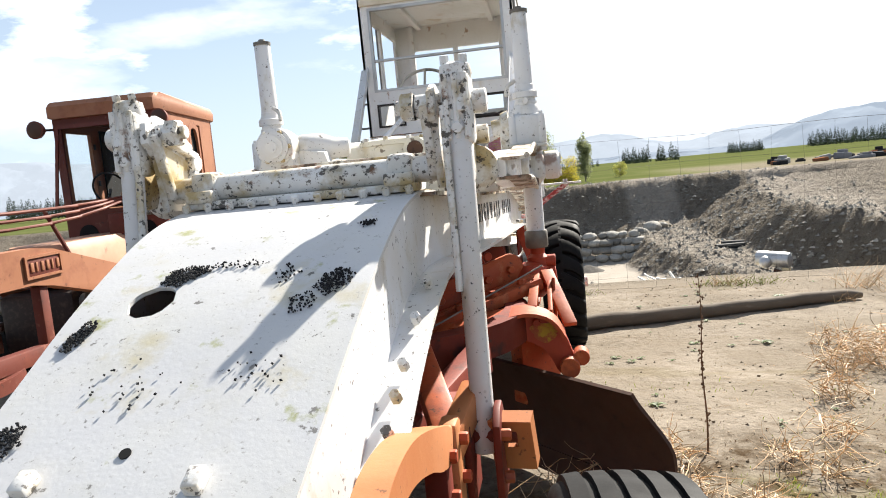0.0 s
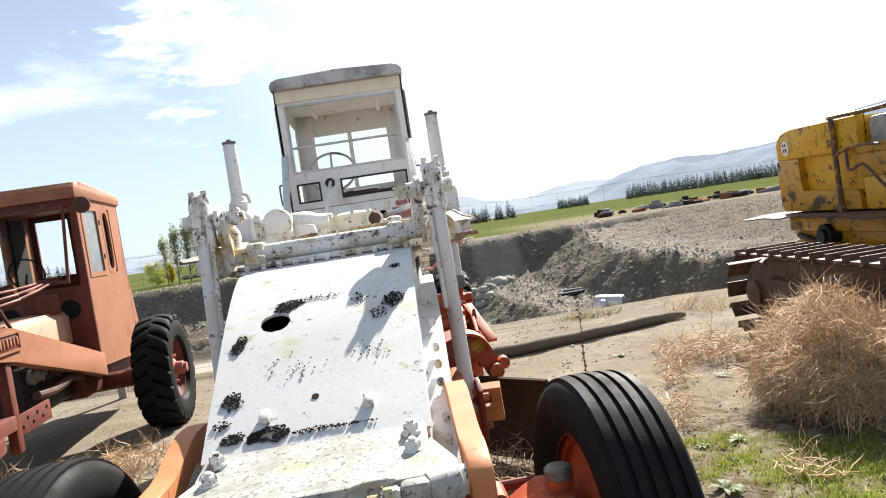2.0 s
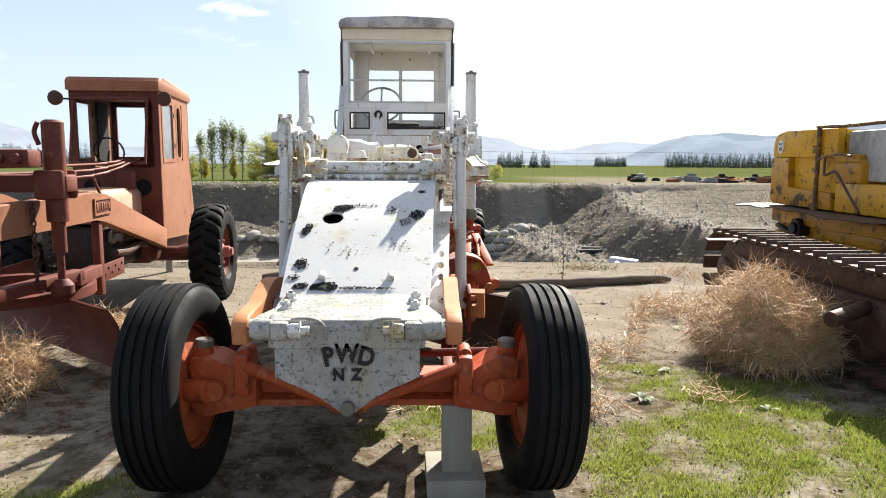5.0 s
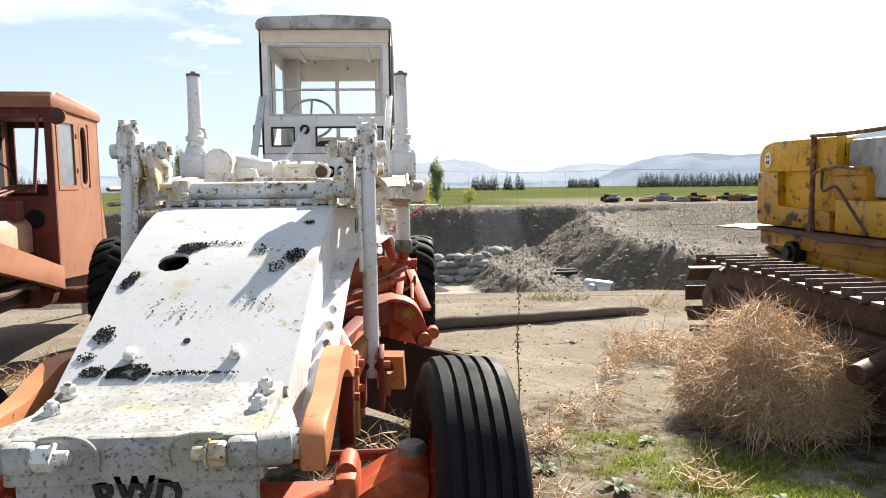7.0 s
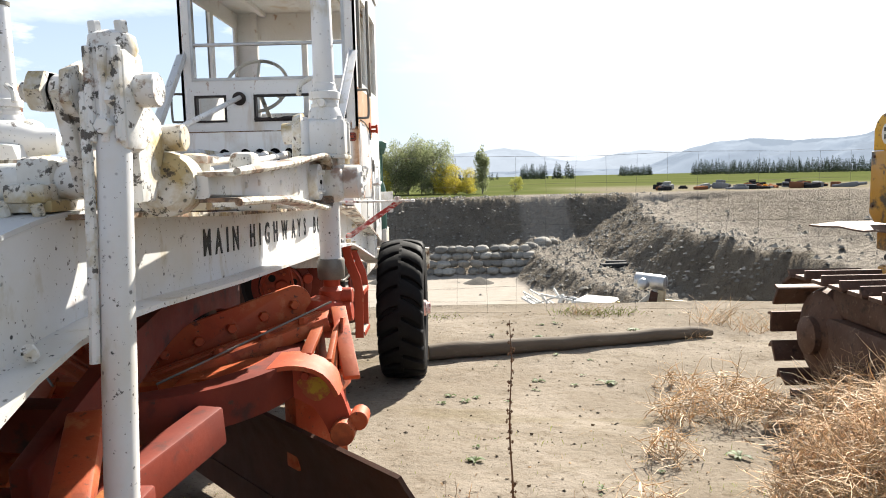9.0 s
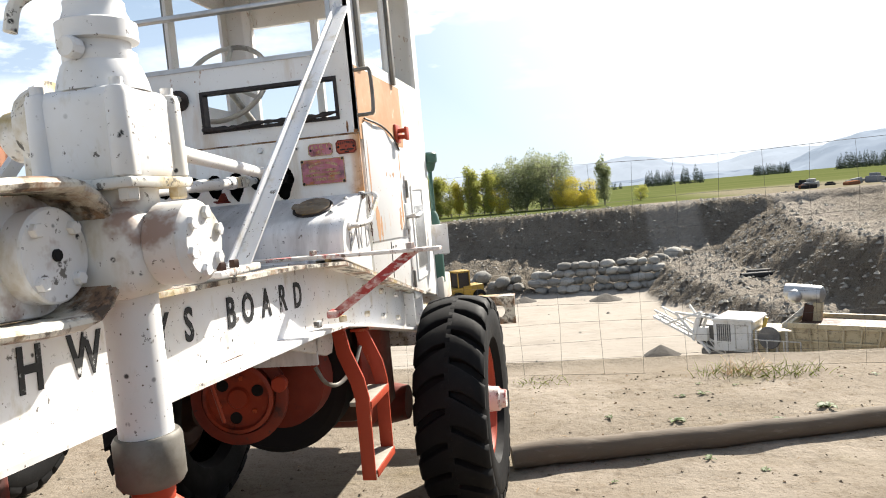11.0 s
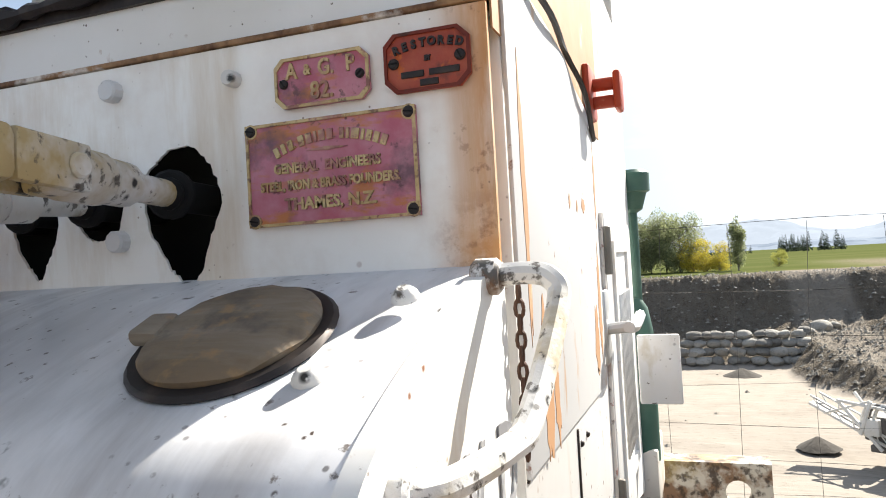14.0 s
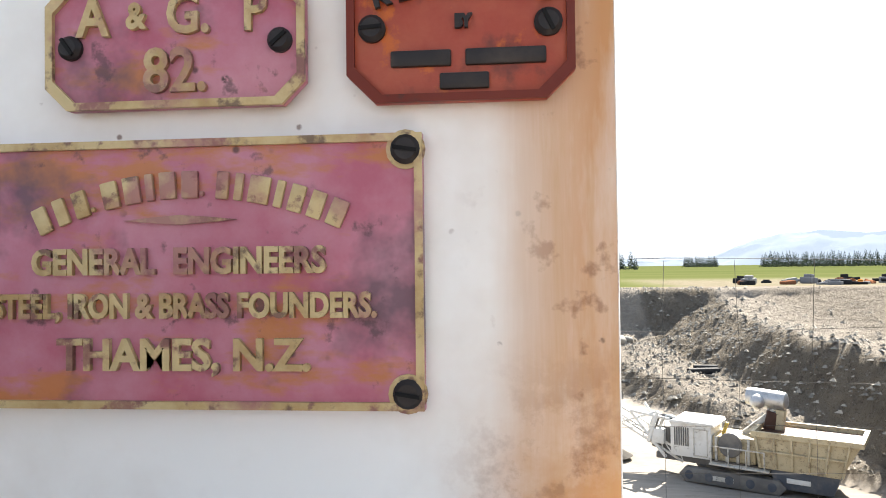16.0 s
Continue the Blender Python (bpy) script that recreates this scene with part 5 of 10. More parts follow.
        stud(col, (cx + s * 0.16, cy + 0.01 + 0.055 * math.cos(a), 1.62 + 0.055 * math.sin(a)), (cx + s * 0.173, cy + 0.01 + 0.055 * math.cos(a), 1.62 + 0.055 * math.sin(a)), 0.0135, M_white)
    bm = B()
    rod(bm, (cx, cy, 1.68), (cx, cy, 1.76), 0.075, 20)
    box(bm, cx - 0.092, cx + 0.092, cy - 0.092, cy + 0.092, 1.735, 1.915, 0.028, None, 4)
    lathe(bm, [(0, 0.084), (0.02, 0.08), (0.05, 0.07), (0.055, 0.066)], (cx, cy, 1.912), (cx, cy, 2.0), 24)
    case = finish("gear_case", bm, M_white, col, "white cast gear case with bolted corners")
    for dx in (-0.08, 0.08):
        for dy in (-0.08, 0.08):
            bm = B()
            lathe(bm, [(0, 0.018), (0.006, 0.024), (0.15, 0.022), (0.162, 0.018), (0.164, 0.012), (0.178, 0.012)], (cx + dx, cy + dy, 1.745), (cx + dx, cy + dy, 2.05), 14)
            finish("corner_bolt", bm, M_white, case)
            stud(case, (cx + dx, cy + dy, 1.728), (cx + dx, cy + dy, 1.705), 0.019, M_worn_white)
    bm = B()
    box(bm, cx - 0.104, cx + 0.104, cy - 0.104, cy + 0.104, 1.728, 1.748, 0.006)
    finish("case_flange", bm, M_worn_white, case)
    bm = B()
    lathe(bm, [(0, 0.066), (0.02, 0.066), (0.022, 0.057), (0.04, 0.057), (0.042, 0.072), (0.075, 0.072), (0.08, 0.062), (0.1, 0.054), (0.115, 0.054), (0.118, 0.05), (0.5, 0.047), (0.51, 0.043)], (cx, cy, 1.965), (cx, cy, 2.48), 24)
    stud(case, (cx, cy - 0.068, 1.985), (cx, cy - 0.095, 1.985), 0.02, M_white, 10)
    finish("screw_tube", bm, M_white, col)
    bm = B()
    lathe(bm, [(0, 0.05), (0.018, 0.051), (0.022, 0.02), (0.035, 0.018)], (cx, cy, 2.475), (cx, cy, 2.6), 20)
    finish("tube_cap", bm, M_steel, col, "dark rusty cap")
    bm = B()
    tube(bm, bend([(cx - s * 0.1, cy - 0.1, 2.02), (cx - s * 0.09, cy - 0.09, 2.07), (cx - s * 0.05, cy - 0.07, 2.1)], 4), 0.012, 8)
    finish("grease_pipe", bm, M_worn_white, col)
    # drive shaft from the gear case to the cab front
    bm = B()
    lathe(bm, [(0, 0.09), (0.04, 0.08), (0.05, 0.05), (0.1, 0.05)], (cx - s * 0.1, cy, 1.86), (cx - s * 0.3, cy, 1.84), 18)
    finish("case_cover", bm, M_worn_white, col)
    # red ball joint and link below
    bm = B()
    lathe(bm, [(0, 0.045), (0.05, 0.04), (0.07, 0.06), (0.12, 0.06), (0.15, 0.03)], (cx, cy, 1.17), (cx, cy, 1.0), 18)
    rod(bm, (cx - s * 0.06, cy, 1.07), (cx + s * 0.1, cy, 1.07), 0.04, 14)
    finish("ball_joint", bm, M_stepred, col, "brick-red ball joint")
    bm = B()
    lathe(bm, [(0, 0.05), (0.03, 0.1), (0.09, 0.125), (0.15, 0.115), (0.2, 0.06)], (cx - s * 0.03, cy, 1.07), (cx - s * 0.05, cy - 0.05, 0.85), 22)
    rod(bm, (cx - s * 0.16, cy - 0.02, 0.98), (cx + s * 0.1, cy - 0.02, 1.0), 0.05, 16)
    finish("foot_bracket", bm, M_stepred, col, "brick-red foot casting of the column")

# ---- lettering along the rail ----
RAIL_LETTERS = zip("MAINHIGHWAYSBOARD", (2.12, 2.235, 2.33, 2.425, 2.64, 2.745, 2.855, 2.99, 3.15, 3.32, 3.44, 3.565, 3.80, 3.91, 4.04, 4.17, 4.30))
for c, y in RAIL_LETTERS:
    z = (lerp_at(y, TOP) + lerp_at(y, LOW)) / 2 + 0.012
    tilt = math.degrees(math.atan2(-0.05, 1))
    letter(lettering(c, 0.135, 0.002, 0.74 if c != "I" else 0.85, 0.0032), M_letter, pose(web_x(y) + 0.0018, y, z, 90, 0, 90 - 2.2) @ pose(0, 0, 0, 0, 0, tilt), rail, "letter", "worn black painted letter")

# ---- deck, gear cases and control shafts on the frame ----
bm = B()
sheet(bm, [[(-web_x(y) + 0.02, y, z), (web_x(y) - 0.02, y, z)] for y, z in ((1.45, 1.58), (2.2, 1.545), (3.3, 1.49), (3.56, 1.477))], 0.01)
deck = part("frame_deck", bm, M_worn_white, grader, "white deck plate between the rails")
for y in (2.55, 3.15):
    bm = B()
    box(bm, -0.60, 0.60, y - 0.05, y + 0.05, lerp_at(y, TOP), lerp_at(y, TOP) + 0.07, 0.008)
    finish("cross_member", bm, M_worn_white, deck)
M_cream_rust = (Mat("cream_rusted_paint", (0.66, 0.63, 0.54)).patch(5, 0.5, 0.68, (0.46, 0.36, 0.18), 0.6).patch(12, 0.52, 0.62, (0.7, 0.67, 0.6), 0.8).patch(22, 0.58, 0.64, (0.1, 0.065, 0.04), 0.85).specks(50, 0.2, (0.05, 0.04, 0.03), (0.45, 0.58), 5).bump(30, 0.3, 0.004)).m
bm = B()
box(bm, -0.22, 0.60, 1.72, 1.78, 1.555, 1.70, 0.004)
raised = finish("raised_beam", bm, M_cream_rust, deck, "cream rusted channel across the frame")
bm = B()
box(bm, -0.24, 0.62, 1.69, 1.81, 1.70, 1.722, 0.005)
for v in bm.verts:
    v.co.z += 0.004 * noise.noise(v.co * 14)
finish("beam_flange", bm, M_edge, raised, "flaking rusty flange")
for k in range(7):
    stud(raised, (-0.16 + 0.11 * k, 1.72, 1.66), (-0.16 + 0.11 * k, 1.708, 1.66), 0.013, M_worn_white, 10, "rivet")
bm = B()
box(bm, -0.14, 0.34, 2.12, 2.6, 1.515, 1.70, 0.012)
finish("case_platform", bm, M_worn_white, deck, "white plate box that carries the gear case")
for x, y, r, z in ((0.10, 2.36, 0.15, 1.70), (-0.3, 2.7, 0.1, lerp_at(2.7, TOP))):
    bm = B()
    lathe(bm, [(0, r * 1.1), (0.014, r * 1.1), (0.016, r), (0.09, r), (0.092, r * 1.1), (0.115, r * 1.1), (0.12, r * 0.9), (0.13, r * 0.5), (0.134, r * 0.2)], (x, y, z), (x, y, z + 1), 28)
    lathe(bm, [(0, 0.052), (0.06, 0.052), (0.066, 0.058), (0.085, 0.058)], (x + r * 0.9, y - r * 0.35, z + 0.06), (x + r * 0.95, y - r * 2.0, z + 0.06), 18)
    box(bm, x - r * 1.5, x - r * 0.6, y - r * 0.5, y + r * 0.5, z, z + 0.1, 0.02)
    case = part("gear_case", bm, M_cream_rust, grader, "cream round gear case with bolted lid")
    for k in range(8):
        a = 2 * math.pi * k / 8
        stud(case, (x + r * math.cos(a), y + r * math.sin(a), z + 0.113), (x + r * math.cos(a), y + r * math.sin(a), z + 0.132), 0.013, M_worn_white)
    bm = B()
    q = Vector((x + r * 0.92, y - r * 0.93, z + 0.06))
    rod(bm, q, q + Vector((0.0, -0.008, 0)), 0.04, 14)
    finish("plug", bm, M_track, case, "rusty brown plug")
# steering pedestal with its round bolted cap
bm = B()
bx, by = -0.33, 1.98
lathe(bm, [(0, 0.085), (0.10, 0.085), (0.105, 0.07), (0.118, 0.07), (0.12, 0.05), (0.13, 0.05), (0.132, 0.026), (0.14, 0.026)], (bx, by, 1.815), (bx, by - 0.5, 1.815), 26)
prism(bm, [(bx - 0.13, 1.535), (bx + 0.13, 1.535), (bx + 0.085, 1.64), (bx + 0.08, 1.80), (bx - 0.08, 1.80), (bx - 0.085, 1.64)], "y", by - 0.09, by + 0.06, 0.014)
lathe(bm, [(0, 0.05), (0.05, 0.07), (0.14, 0.072), (0.2, 0.05), (0.26, 0.045), (0.27, 0.03)], (bx + 0.03, by + 0.03, 1.80), (bx + 0.5, by + 0.25, 1.79), 18)
prism(bm, [(bx + 0.06, 1.55), (bx + 0.28, 1.55), (bx + 0.2, 1.78), (bx + 0.06, 1.80)], "y", by - 0.02, by + 0.05, 0.012)
boss = part("steering_pedestal", bm, M_white, grader, "white cast steering pedestal with a round bolted cap")
for k in range(6):
    a = radians(60 * k)
    stud(boss, (bx + 0.07 * math.cos(a), by - 0.098, 1.815 + 0.07 * math.sin(a)), (bx + 0.07 * math.cos(a), by - 0.116, 1.815 + 0.07 * math.sin(a)), 0.011, M_worn_white)
bm = B()
rod(bm, (-0.26, 2.05, 1.80), (-0.13, 3.12, 1.84), 0.018, 12)
box(bm, -0.035, 0.035, -0.03, 0.03, -0.03, 0.06, 0.012, frame_to((-0.14, 3.05, 1.837), (-0.13, 3.12, 1.84))[0])
finish("cross_shaft", bm, M_white, boss, "white horizontal shaft with a joint")
HOLES = (0.26, 0.13, 0.02, -0.09, -0.2, -0.36)
STARTS = (0.66, 0.36, 0.12, -0.12, -0.38, -0.66)
for hx, sx in zip(HOLES, STARTS):
    a, b = Vector((sx, 3.02, 1.86 if abs(sx) > 0.5 else 1.72)), Vector((hx, 4.925, 1.815))
    d = (b - a).normalized()
    b = b - d * 0.12
    bm = B()
    rod(bm, a, b - d * 0.2, 0.022 if abs(sx) > 0.5 else 0.019, 16)
    shaft = part("control_shaft", bm, M_white, grader, "white tubular control shaft")
    bm = B()
    lathe(bm, [(0, 0.024), (0.01, 0.028), (0.07, 0.028), (0.08, 0.024)], b - d * 0.26, b, 16)
    finish("sleeve", bm, M_white, shaft)
    bm = B()
    for o in (-0.027, 0.027):
        box(bm, o - 0.006, o + 0.006, -0.022, 0.022, -0.02, 0.075, 0.004, frame_to(b - d * 0.16, b)[0])
    rod(bm, b - d * 0.1 + Vector((-0.04, 0, 0)), b - d * 0.1 + Vector((0.04, 0, 0)), 0.012, 10)
    box(bm, -0.034, 0.034, -0.024, 0.024, -0.05, -0.018, 0.01, frame_to(b - d * 0.16, b)[0])
    box(bm, -0.02, 0.02, -0.024, 0.024, 0.045, 0.075, 0.008, frame_to(b - d * 0.16, b)[0])
    lathe(bm, [(0, 0.0), (0.0, 0.022), (0.008, 0.027), (0.062, 0.027), (0.07, 0.022), (0.07, 0.0)], b - d * 0.095, b, 18)
    finish("universal_joint", bm, M_worn_white, shaft)
    bm = B()
    rod(bm, b - d * 0.05, b + d * 0.1, 0.016, 14)
    rod(bm, b - d * 0.03, b + d * 0.02, 0.024, 14)
    finish("stub_shaft", bm, M_worn_white, shaft)
    # the shaft goes black where it enters the opening: shade as colour
    bm = B()
    rod(bm, b + d * 0.1, Vector((hx, 5.05, 1.81)), 0.02, 14)
    rod(bm, b + d * 0.105, b + d * 0.12, 0.03, 16)
    finish("oily_boss", bm, M_black, shaft, "shaft end blackened for the shade in the opening")
    bm = B()
    box(bm, sx - 0.06, sx + 0.06, 2.9, 3.05, 1.49, a.z + 0.05, 0.03)
    rod(bm, (sx, 3.04, a.z), (sx, 3.09, a.z + 0.001), 0.04, 16)
    finish("shaft_gearbox", bm, M_worn_white, shaft, "white cast gearbox with flaking paint")
bm = B()
rod(bm, (-0.13, 2.2, 1.62), (-0.222, 4.98, 2.25), 0.017, 14)
steer = part("steering_shaft", bm, M_white, grader, "white sloping steering shaft")
bm = B()
lathe(bm, [(0, 0.02), (0.02, 0.034), (0.09, 0.034), (0.11, 0.02)], (-0.155, 3.0, 1.80), (-0.157, 3.15, 1.835), 14)
finish("shaft_sleeve", bm, M_worn_white, steer)
bm = B()
lathe(bm, [(0, 0.05), (0.012, 0.05), (0.016, 0.03)], (-0.225, 4.938, 2.232), (-0.225, 4.90, 2.225), 20)
finish("grommet", bm, M_darkiron, steer, "black rubber grommet")
for s in (-1, 1):
    # angle strut from the rail up to the cab corner
    a, b = Vector((s * 0.585, 3.76, 1.49)), Vector((s * 0.64, 4.93, 2.56))
    m, n = frame_to(a, b)
    bm = B()
    box(bm, -0.03, 0.03, -0.004, 0.004, 0, n, 0.002, m)
    box(bm, s * 0.03 - 0.004, s * 0.03 + 0.004, -0.03, 0.03, 0, n, 0.002, m)
    strut = part("brace_strut", bm, M_white, grader, "white angle iron brace with chipped paint")
    bm = B()
    box(bm, s * 0.57 - 0.05, s * 0.57 + 0.05, 3.58, 3.84, 1.487, 1.507, 0.005)
    finish("foot_plate", bm, M_worn_white, strut)
    for y in (3.62, 3.7):
        stud(strut, (s * 0.60, y, 1.507), (s * 0.60, y, 1.53), 0.016, M_brown)

# ---- sheet below the tank, seen down between the rails ----
bm = B()
box(bm, -0.5, 0.5, 4.535, 4.55, 1.0, 1.45, 0.004)
below = part("tank_skirt", bm, M_tank, grader, "grimy grey sheet below the tank")
bm = B()
box(bm, -0.32, 0.5, 4.515, 4.535, 1.375, 1.44, 0.004)
finish("skirt_strip", bm, M_tank, below, "bolted strip along the sheet")
for x in (-0.24, -0.06, 0.12, 0.3, 0.44):
    stud(below, (x, 4.517, 1.4), (x, 4.507, 1.4), 0.011, M_worn_white, 8)
# ---- red bar and strap across the rails ----
bm = B()
box(bm, -1.1, 1.09, 4.40, 4.45, 1.457, 1.472, 0.003, pose(0, 0, 0, 0, 0, 0))
bar = part("cross_bar", bm, M_whitered, grader, "flat white steel bar with chipped red paint")
for s in (-1, 1):
    bm = B()
    m, n = frame_to((s * 0.975, 4.44, 1.458), (s * 0.645, 4.42, 1.235))
    box(bm, -0.005, 0.005, -0.0175, 0.0175, -0.02, n, 0.003, m)
    strap = finish("diagonal_strap", bm, M_redwhite, bar, "chipped red diagonal strap")
    bm = B()
    box(bm, s * 0.645 - 0.03, s * 0.645 + 0.015, 4.385, 4.45, 1.22, 1.25, 0.006)
    finish("strap_foot", bm, M_redwhite, bar)
    stud(bar, (s * 0.97, 4.425, 1.472), (s * 0.97, 4.425, 1.495), 0.018, M_whitered, 6, "bolt")
    stud(bar, (s * 0.57, 4.425, 1.472), (s * 0.57, 4.425, 1.492), 0.017, M_whitered, 6, "bolt")
    bm = B()
    rod(bm, (s * 1.055, 4.425, 1.4700), (s * 1.055, 4.425, 1.4726), 0.011, 12)
    finish("bar_hole", bm, M_black, bar)

# ---- tank in front of the cab ----
TANK = [(4.945, 1.36), (4.945, 1.712), (4.85, 1.693), (4.74, 1.655), (4.65, 1.618), (4.60, 1.59), (4.572, 1.555), (4.562, 1.50), (4.56, 1.44)]
bm = B()
arc = [(p.x, p.y) for p in bend([(y, z, 0) for y, z in TANK[1:8]], 4)]
prism(bm, [TANK[0]] + arc + [TANK[8]], "x", -0.64, 0.64, 0.004)
tank_outline = [(4.945, 1.34)] + arc + [(4.56, 1.435)]
box(bm, -0.525, 0.525, 4.563, 4.94, 1.2, 1.445)
tank = part("fuel_tank", bm, M_tank, grader, "white grimed curved fuel tank under the cab front", 40)
for s in (-1, 1):
    bm = B()
    prism(bm, [(y - (0.002 if y < 4.9 else 0), z + (0.002 if z > 1.3 else 0)) for y, z in tank_outline], "x", min(s * 0.64, s * 0.657), max(s * 0.64, s * 0.657), 0.003)
    finish("tank_end", bm, M_cab, tank, "white end sheet of the tank")
bm = B()
n3 = Vector((0, -0.42, 0.91)).normalized()
c = Vector((0.47, 4.742, 1.658))
rod(bm, c, c + n3 * 0.008, 0.092, 32)
rim = finish("filler_ring", bm, M_darkiron, tank, "dark filler ring")
bm = B()
lathe(bm, [(0, 0.078), (0.006, 0.079), (0.011, 0.074), (0.015, 0.062), (0.017, 0.02)], c + n3 * 0.006, c + n3 * 0.05, 40)
box(bm, -0.092, -0.06, -0.022, 0.016, 0.004, 0.019, 0.006, frame_to(c + n3 * 0.006, c + n3 * 0.05)[0])
for v in bm.verts:
    v.co += n3 * 0.003 * noise.noise(v.co * 40)
finish("filler_cap", bm, (Mat("weathered_brown_cap", (0.17, 0.125, 0.08), 0.8).patch(7, 0.4, 0.65, (0.27, 0.235, 0.19), 0.8, (0.4, 3, 3)).patch(16, 0.5, 0.62, (0.1, 0.085, 0.07), 0.8).patch(30, 0.56, 0.66, (0.3, 0.19, 0.09), 0.7).bump(16, 0.4, 0.006, 4, (0.3, 3, 3))).m, tank, "brown weathered filler cap")
bm = B()
prism(bm, [(0.04, 0), (-0.04, 0), (-0.03, 0.03), (-0.012, 0.06), (0.012, 0.06), (0.025, 0.03)], "y", -0.004, 0.004)
box(bm, -0.06, 0.04, -0.03, 0.03, -0.004, 0.004, 0.002)
bmesh.ops.transform(bm, matrix=pose(-0.02, 4.87, 1.727, 12, 0, 50) @ Matrix.Diagonal((0.7, 0.7, 0.7, 1)), verts=bm.verts)
finish("lifting_lug", bm, M_red, tank, "small red lifting lug")
for x, y in ((0.605, 4.80), (0.57, 4.69)):
    q = Vector((x, y, lerp_at(y, [(4.60, 1.59), (4.65, 1.618), (4.74, 1.661), (4.85, 1.712)])))
    stud(tank, q - n3 * 0.002, q + n3 * 0.009, 0.0135, M_worn_white, 12, "rivet")
stud(tank, (0.585, 4.551, 1.44), (0.585, 4.538, 1.44), 0.015, M_brass, 10, "drain_plug", "rusty brass plug")

# ---- cab ----
bm = B()
for x0, x1, z0, z1 in ((-0.655, 0.655, 3.07, 3.24), (-0.655, -0.575, 2.26, 3.07), (0.575, 0.655, 2.26, 3.07), (-0.575, 0.575, 2.26, 2.365), (-0.655, -0.565, 2.06, 2.26), (-0.325, -0.12, 2.06, 2.26), (0.57, 0.655, 2.06, 2.26), (-0.655, 0.655, 1.99, 2.06)):
    box(bm, x0, x1, 4.945, 4.985, z0, z1)
bmesh.ops.remove_doubles(bm, verts=bm.verts, dist=0.0005)
cab = part("cab", bm, M_cab, grader, "white steel driver's cab with open windows and rust stains", 20)
# lower front sheet with ragged holes for the shafts
bm = B()
CELL = {h: 0.066 if h == 0.26 else 0.05 for h in HOLES}
edges_x = [-0.655] + sorted([h + d * CELL[h] for h in HOLES for d in (-1, 1)]) + [0.655]
for i, (a, b) in enumerate(zip(edges_x, edges_x[1:])):
    if i % 2 == 0:
        box(bm, a, b, 4.938, 4.945, 1.68, 1.985)
    else:
        box(bm, a, b, 4.938, 4.945, 1.885, 1.985)
bmesh.ops.remove_doubles(bm, verts=bm.verts, dist=0.0005)
lower = finish("lower_front_sheet", bm, M_front, cab, "white sheet with ragged openings for the shafts", 20)
random.seed(9)
for hx in HOLES:
    # ragged rim of a torn opening: round above, a slot below
    corner = [math.atan2(z, x) % (2 * math.pi) for x, z in ((CELL[hx], 0.075), (-CELL[hx], 0.075), (-CELL[hx], -0.130), (CELL[hx], -0.130))]
    turns = sorted([2 * math.pi * k / 60 + 0.01 for k in range(60)] + corner)
    pts, outer = [], []
    drop = 1.6 if hx == 0.26 else random.uniform(0.9, 1.85)
    for a in turns:
        r = (0.042 if hx != 0.26 else 0.056) * (1 + 0.1 * noise.noise((math.cos(a) * 1.6 + hx * 40, math.sin(a) * 1.6, 0.5)) + random.uniform(-0.035, 0.035))
        x, z = r * math.cos(a), r * 1.15 * math.sin(a)
        if z < 0:
            z *= drop
            x *= 1 - 0.22 * min(1, -z / 0.09)
        pts.append((hx + x, 1.812 + z))
        c, d = math.cos(a), math.sin(a)
        k = min(CELL[hx] / max(abs(c), 1e-6), (0.075 if d > 0 else 0.130) / max(abs(d), 1e-6))
        outer.append((hx + c * k, 1.81 + d * k))
    bm = B()
    ring_wall(bm, outer, pts, "y", 4.938, 4.942)
    finish("torn_rim", bm, M_front, cab, "ragged white edge of a shaft opening", 0)
# black sheet behind the openings: the cab's inner shade as a colour
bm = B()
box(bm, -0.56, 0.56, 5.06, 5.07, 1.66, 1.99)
finish("inner_panel", bm, M_black, cab, "black sheet standing in for the shade inside the cab")
# unseen cover, added to keep light off that black sheet
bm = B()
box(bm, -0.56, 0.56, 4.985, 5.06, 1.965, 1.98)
finish("inner_shelf", bm, M_black, cab, "added black cover that keeps light out behind the cab front")
bm = B()
box(bm, -0.66, 0.657, 4.934, 4.945, 1.986, 1.993, 0.002)
finish("seam_strip", bm, (Mat("rusted_seam", (0.3, 0.17, 0.08)).patch(24, 0.42, 0.6, (0.1, 0.045, 0.02), 0.95, (1, 1, 1)).patch(11, 0.58, 0.66, (0.7, 0.66, 0.6), 0.9).bump(60, 0.4, 0.003)).m, cab, "rusted seam strip")
bm = B()
box(bm, -0.66, 0.657, 4.934, 4.944, 1.686, 1.694, 0.002)
finish("lower_seam", bm, M_worn_white, cab)
# rust run down over the seam
random.seed(23)
for x, z, rx, rz in ((0.602, 2.022, 0.005, 0.03), (0.641, 2.0, 0.012, 0.008)):
    bm = B()
    n = 22
    prism(bm, [(x + rx * random.uniform(0.8, 1.1) * math.cos(2 * math.pi * k / n), z + rz * random.uniform(0.85, 1.1) * math.sin(2 * math.pi * k / n)) for k in range(n)], "y", 4.9436, 4.946)
    finish("rust_run", bm, M_run, cab, "dark rust run on the paint", 0)
# window frames and glass
for x0, x1, z0, z1, w in ((-0.575, 0.575, 2.365, 3.07, 0.022), (-0.565, -0.325, 2.06, 2.26, 0.016), (-0.12, 0.57, 2.06, 2.26, 0.016)):
    bm = B()
    ring_wall(bm, rect(x0, x1, z0, z1), rect(x0 + w, x1 - w, z0 + w, z1 - w), "y", 4.938, 4.99)
    fr = finish("window_frame", bm, M_galv if w > 0.02 else M_darkiron, cab, "aluminium window frame" if w > 0.02 else "dark rubber window frame", 0)
bm = B()
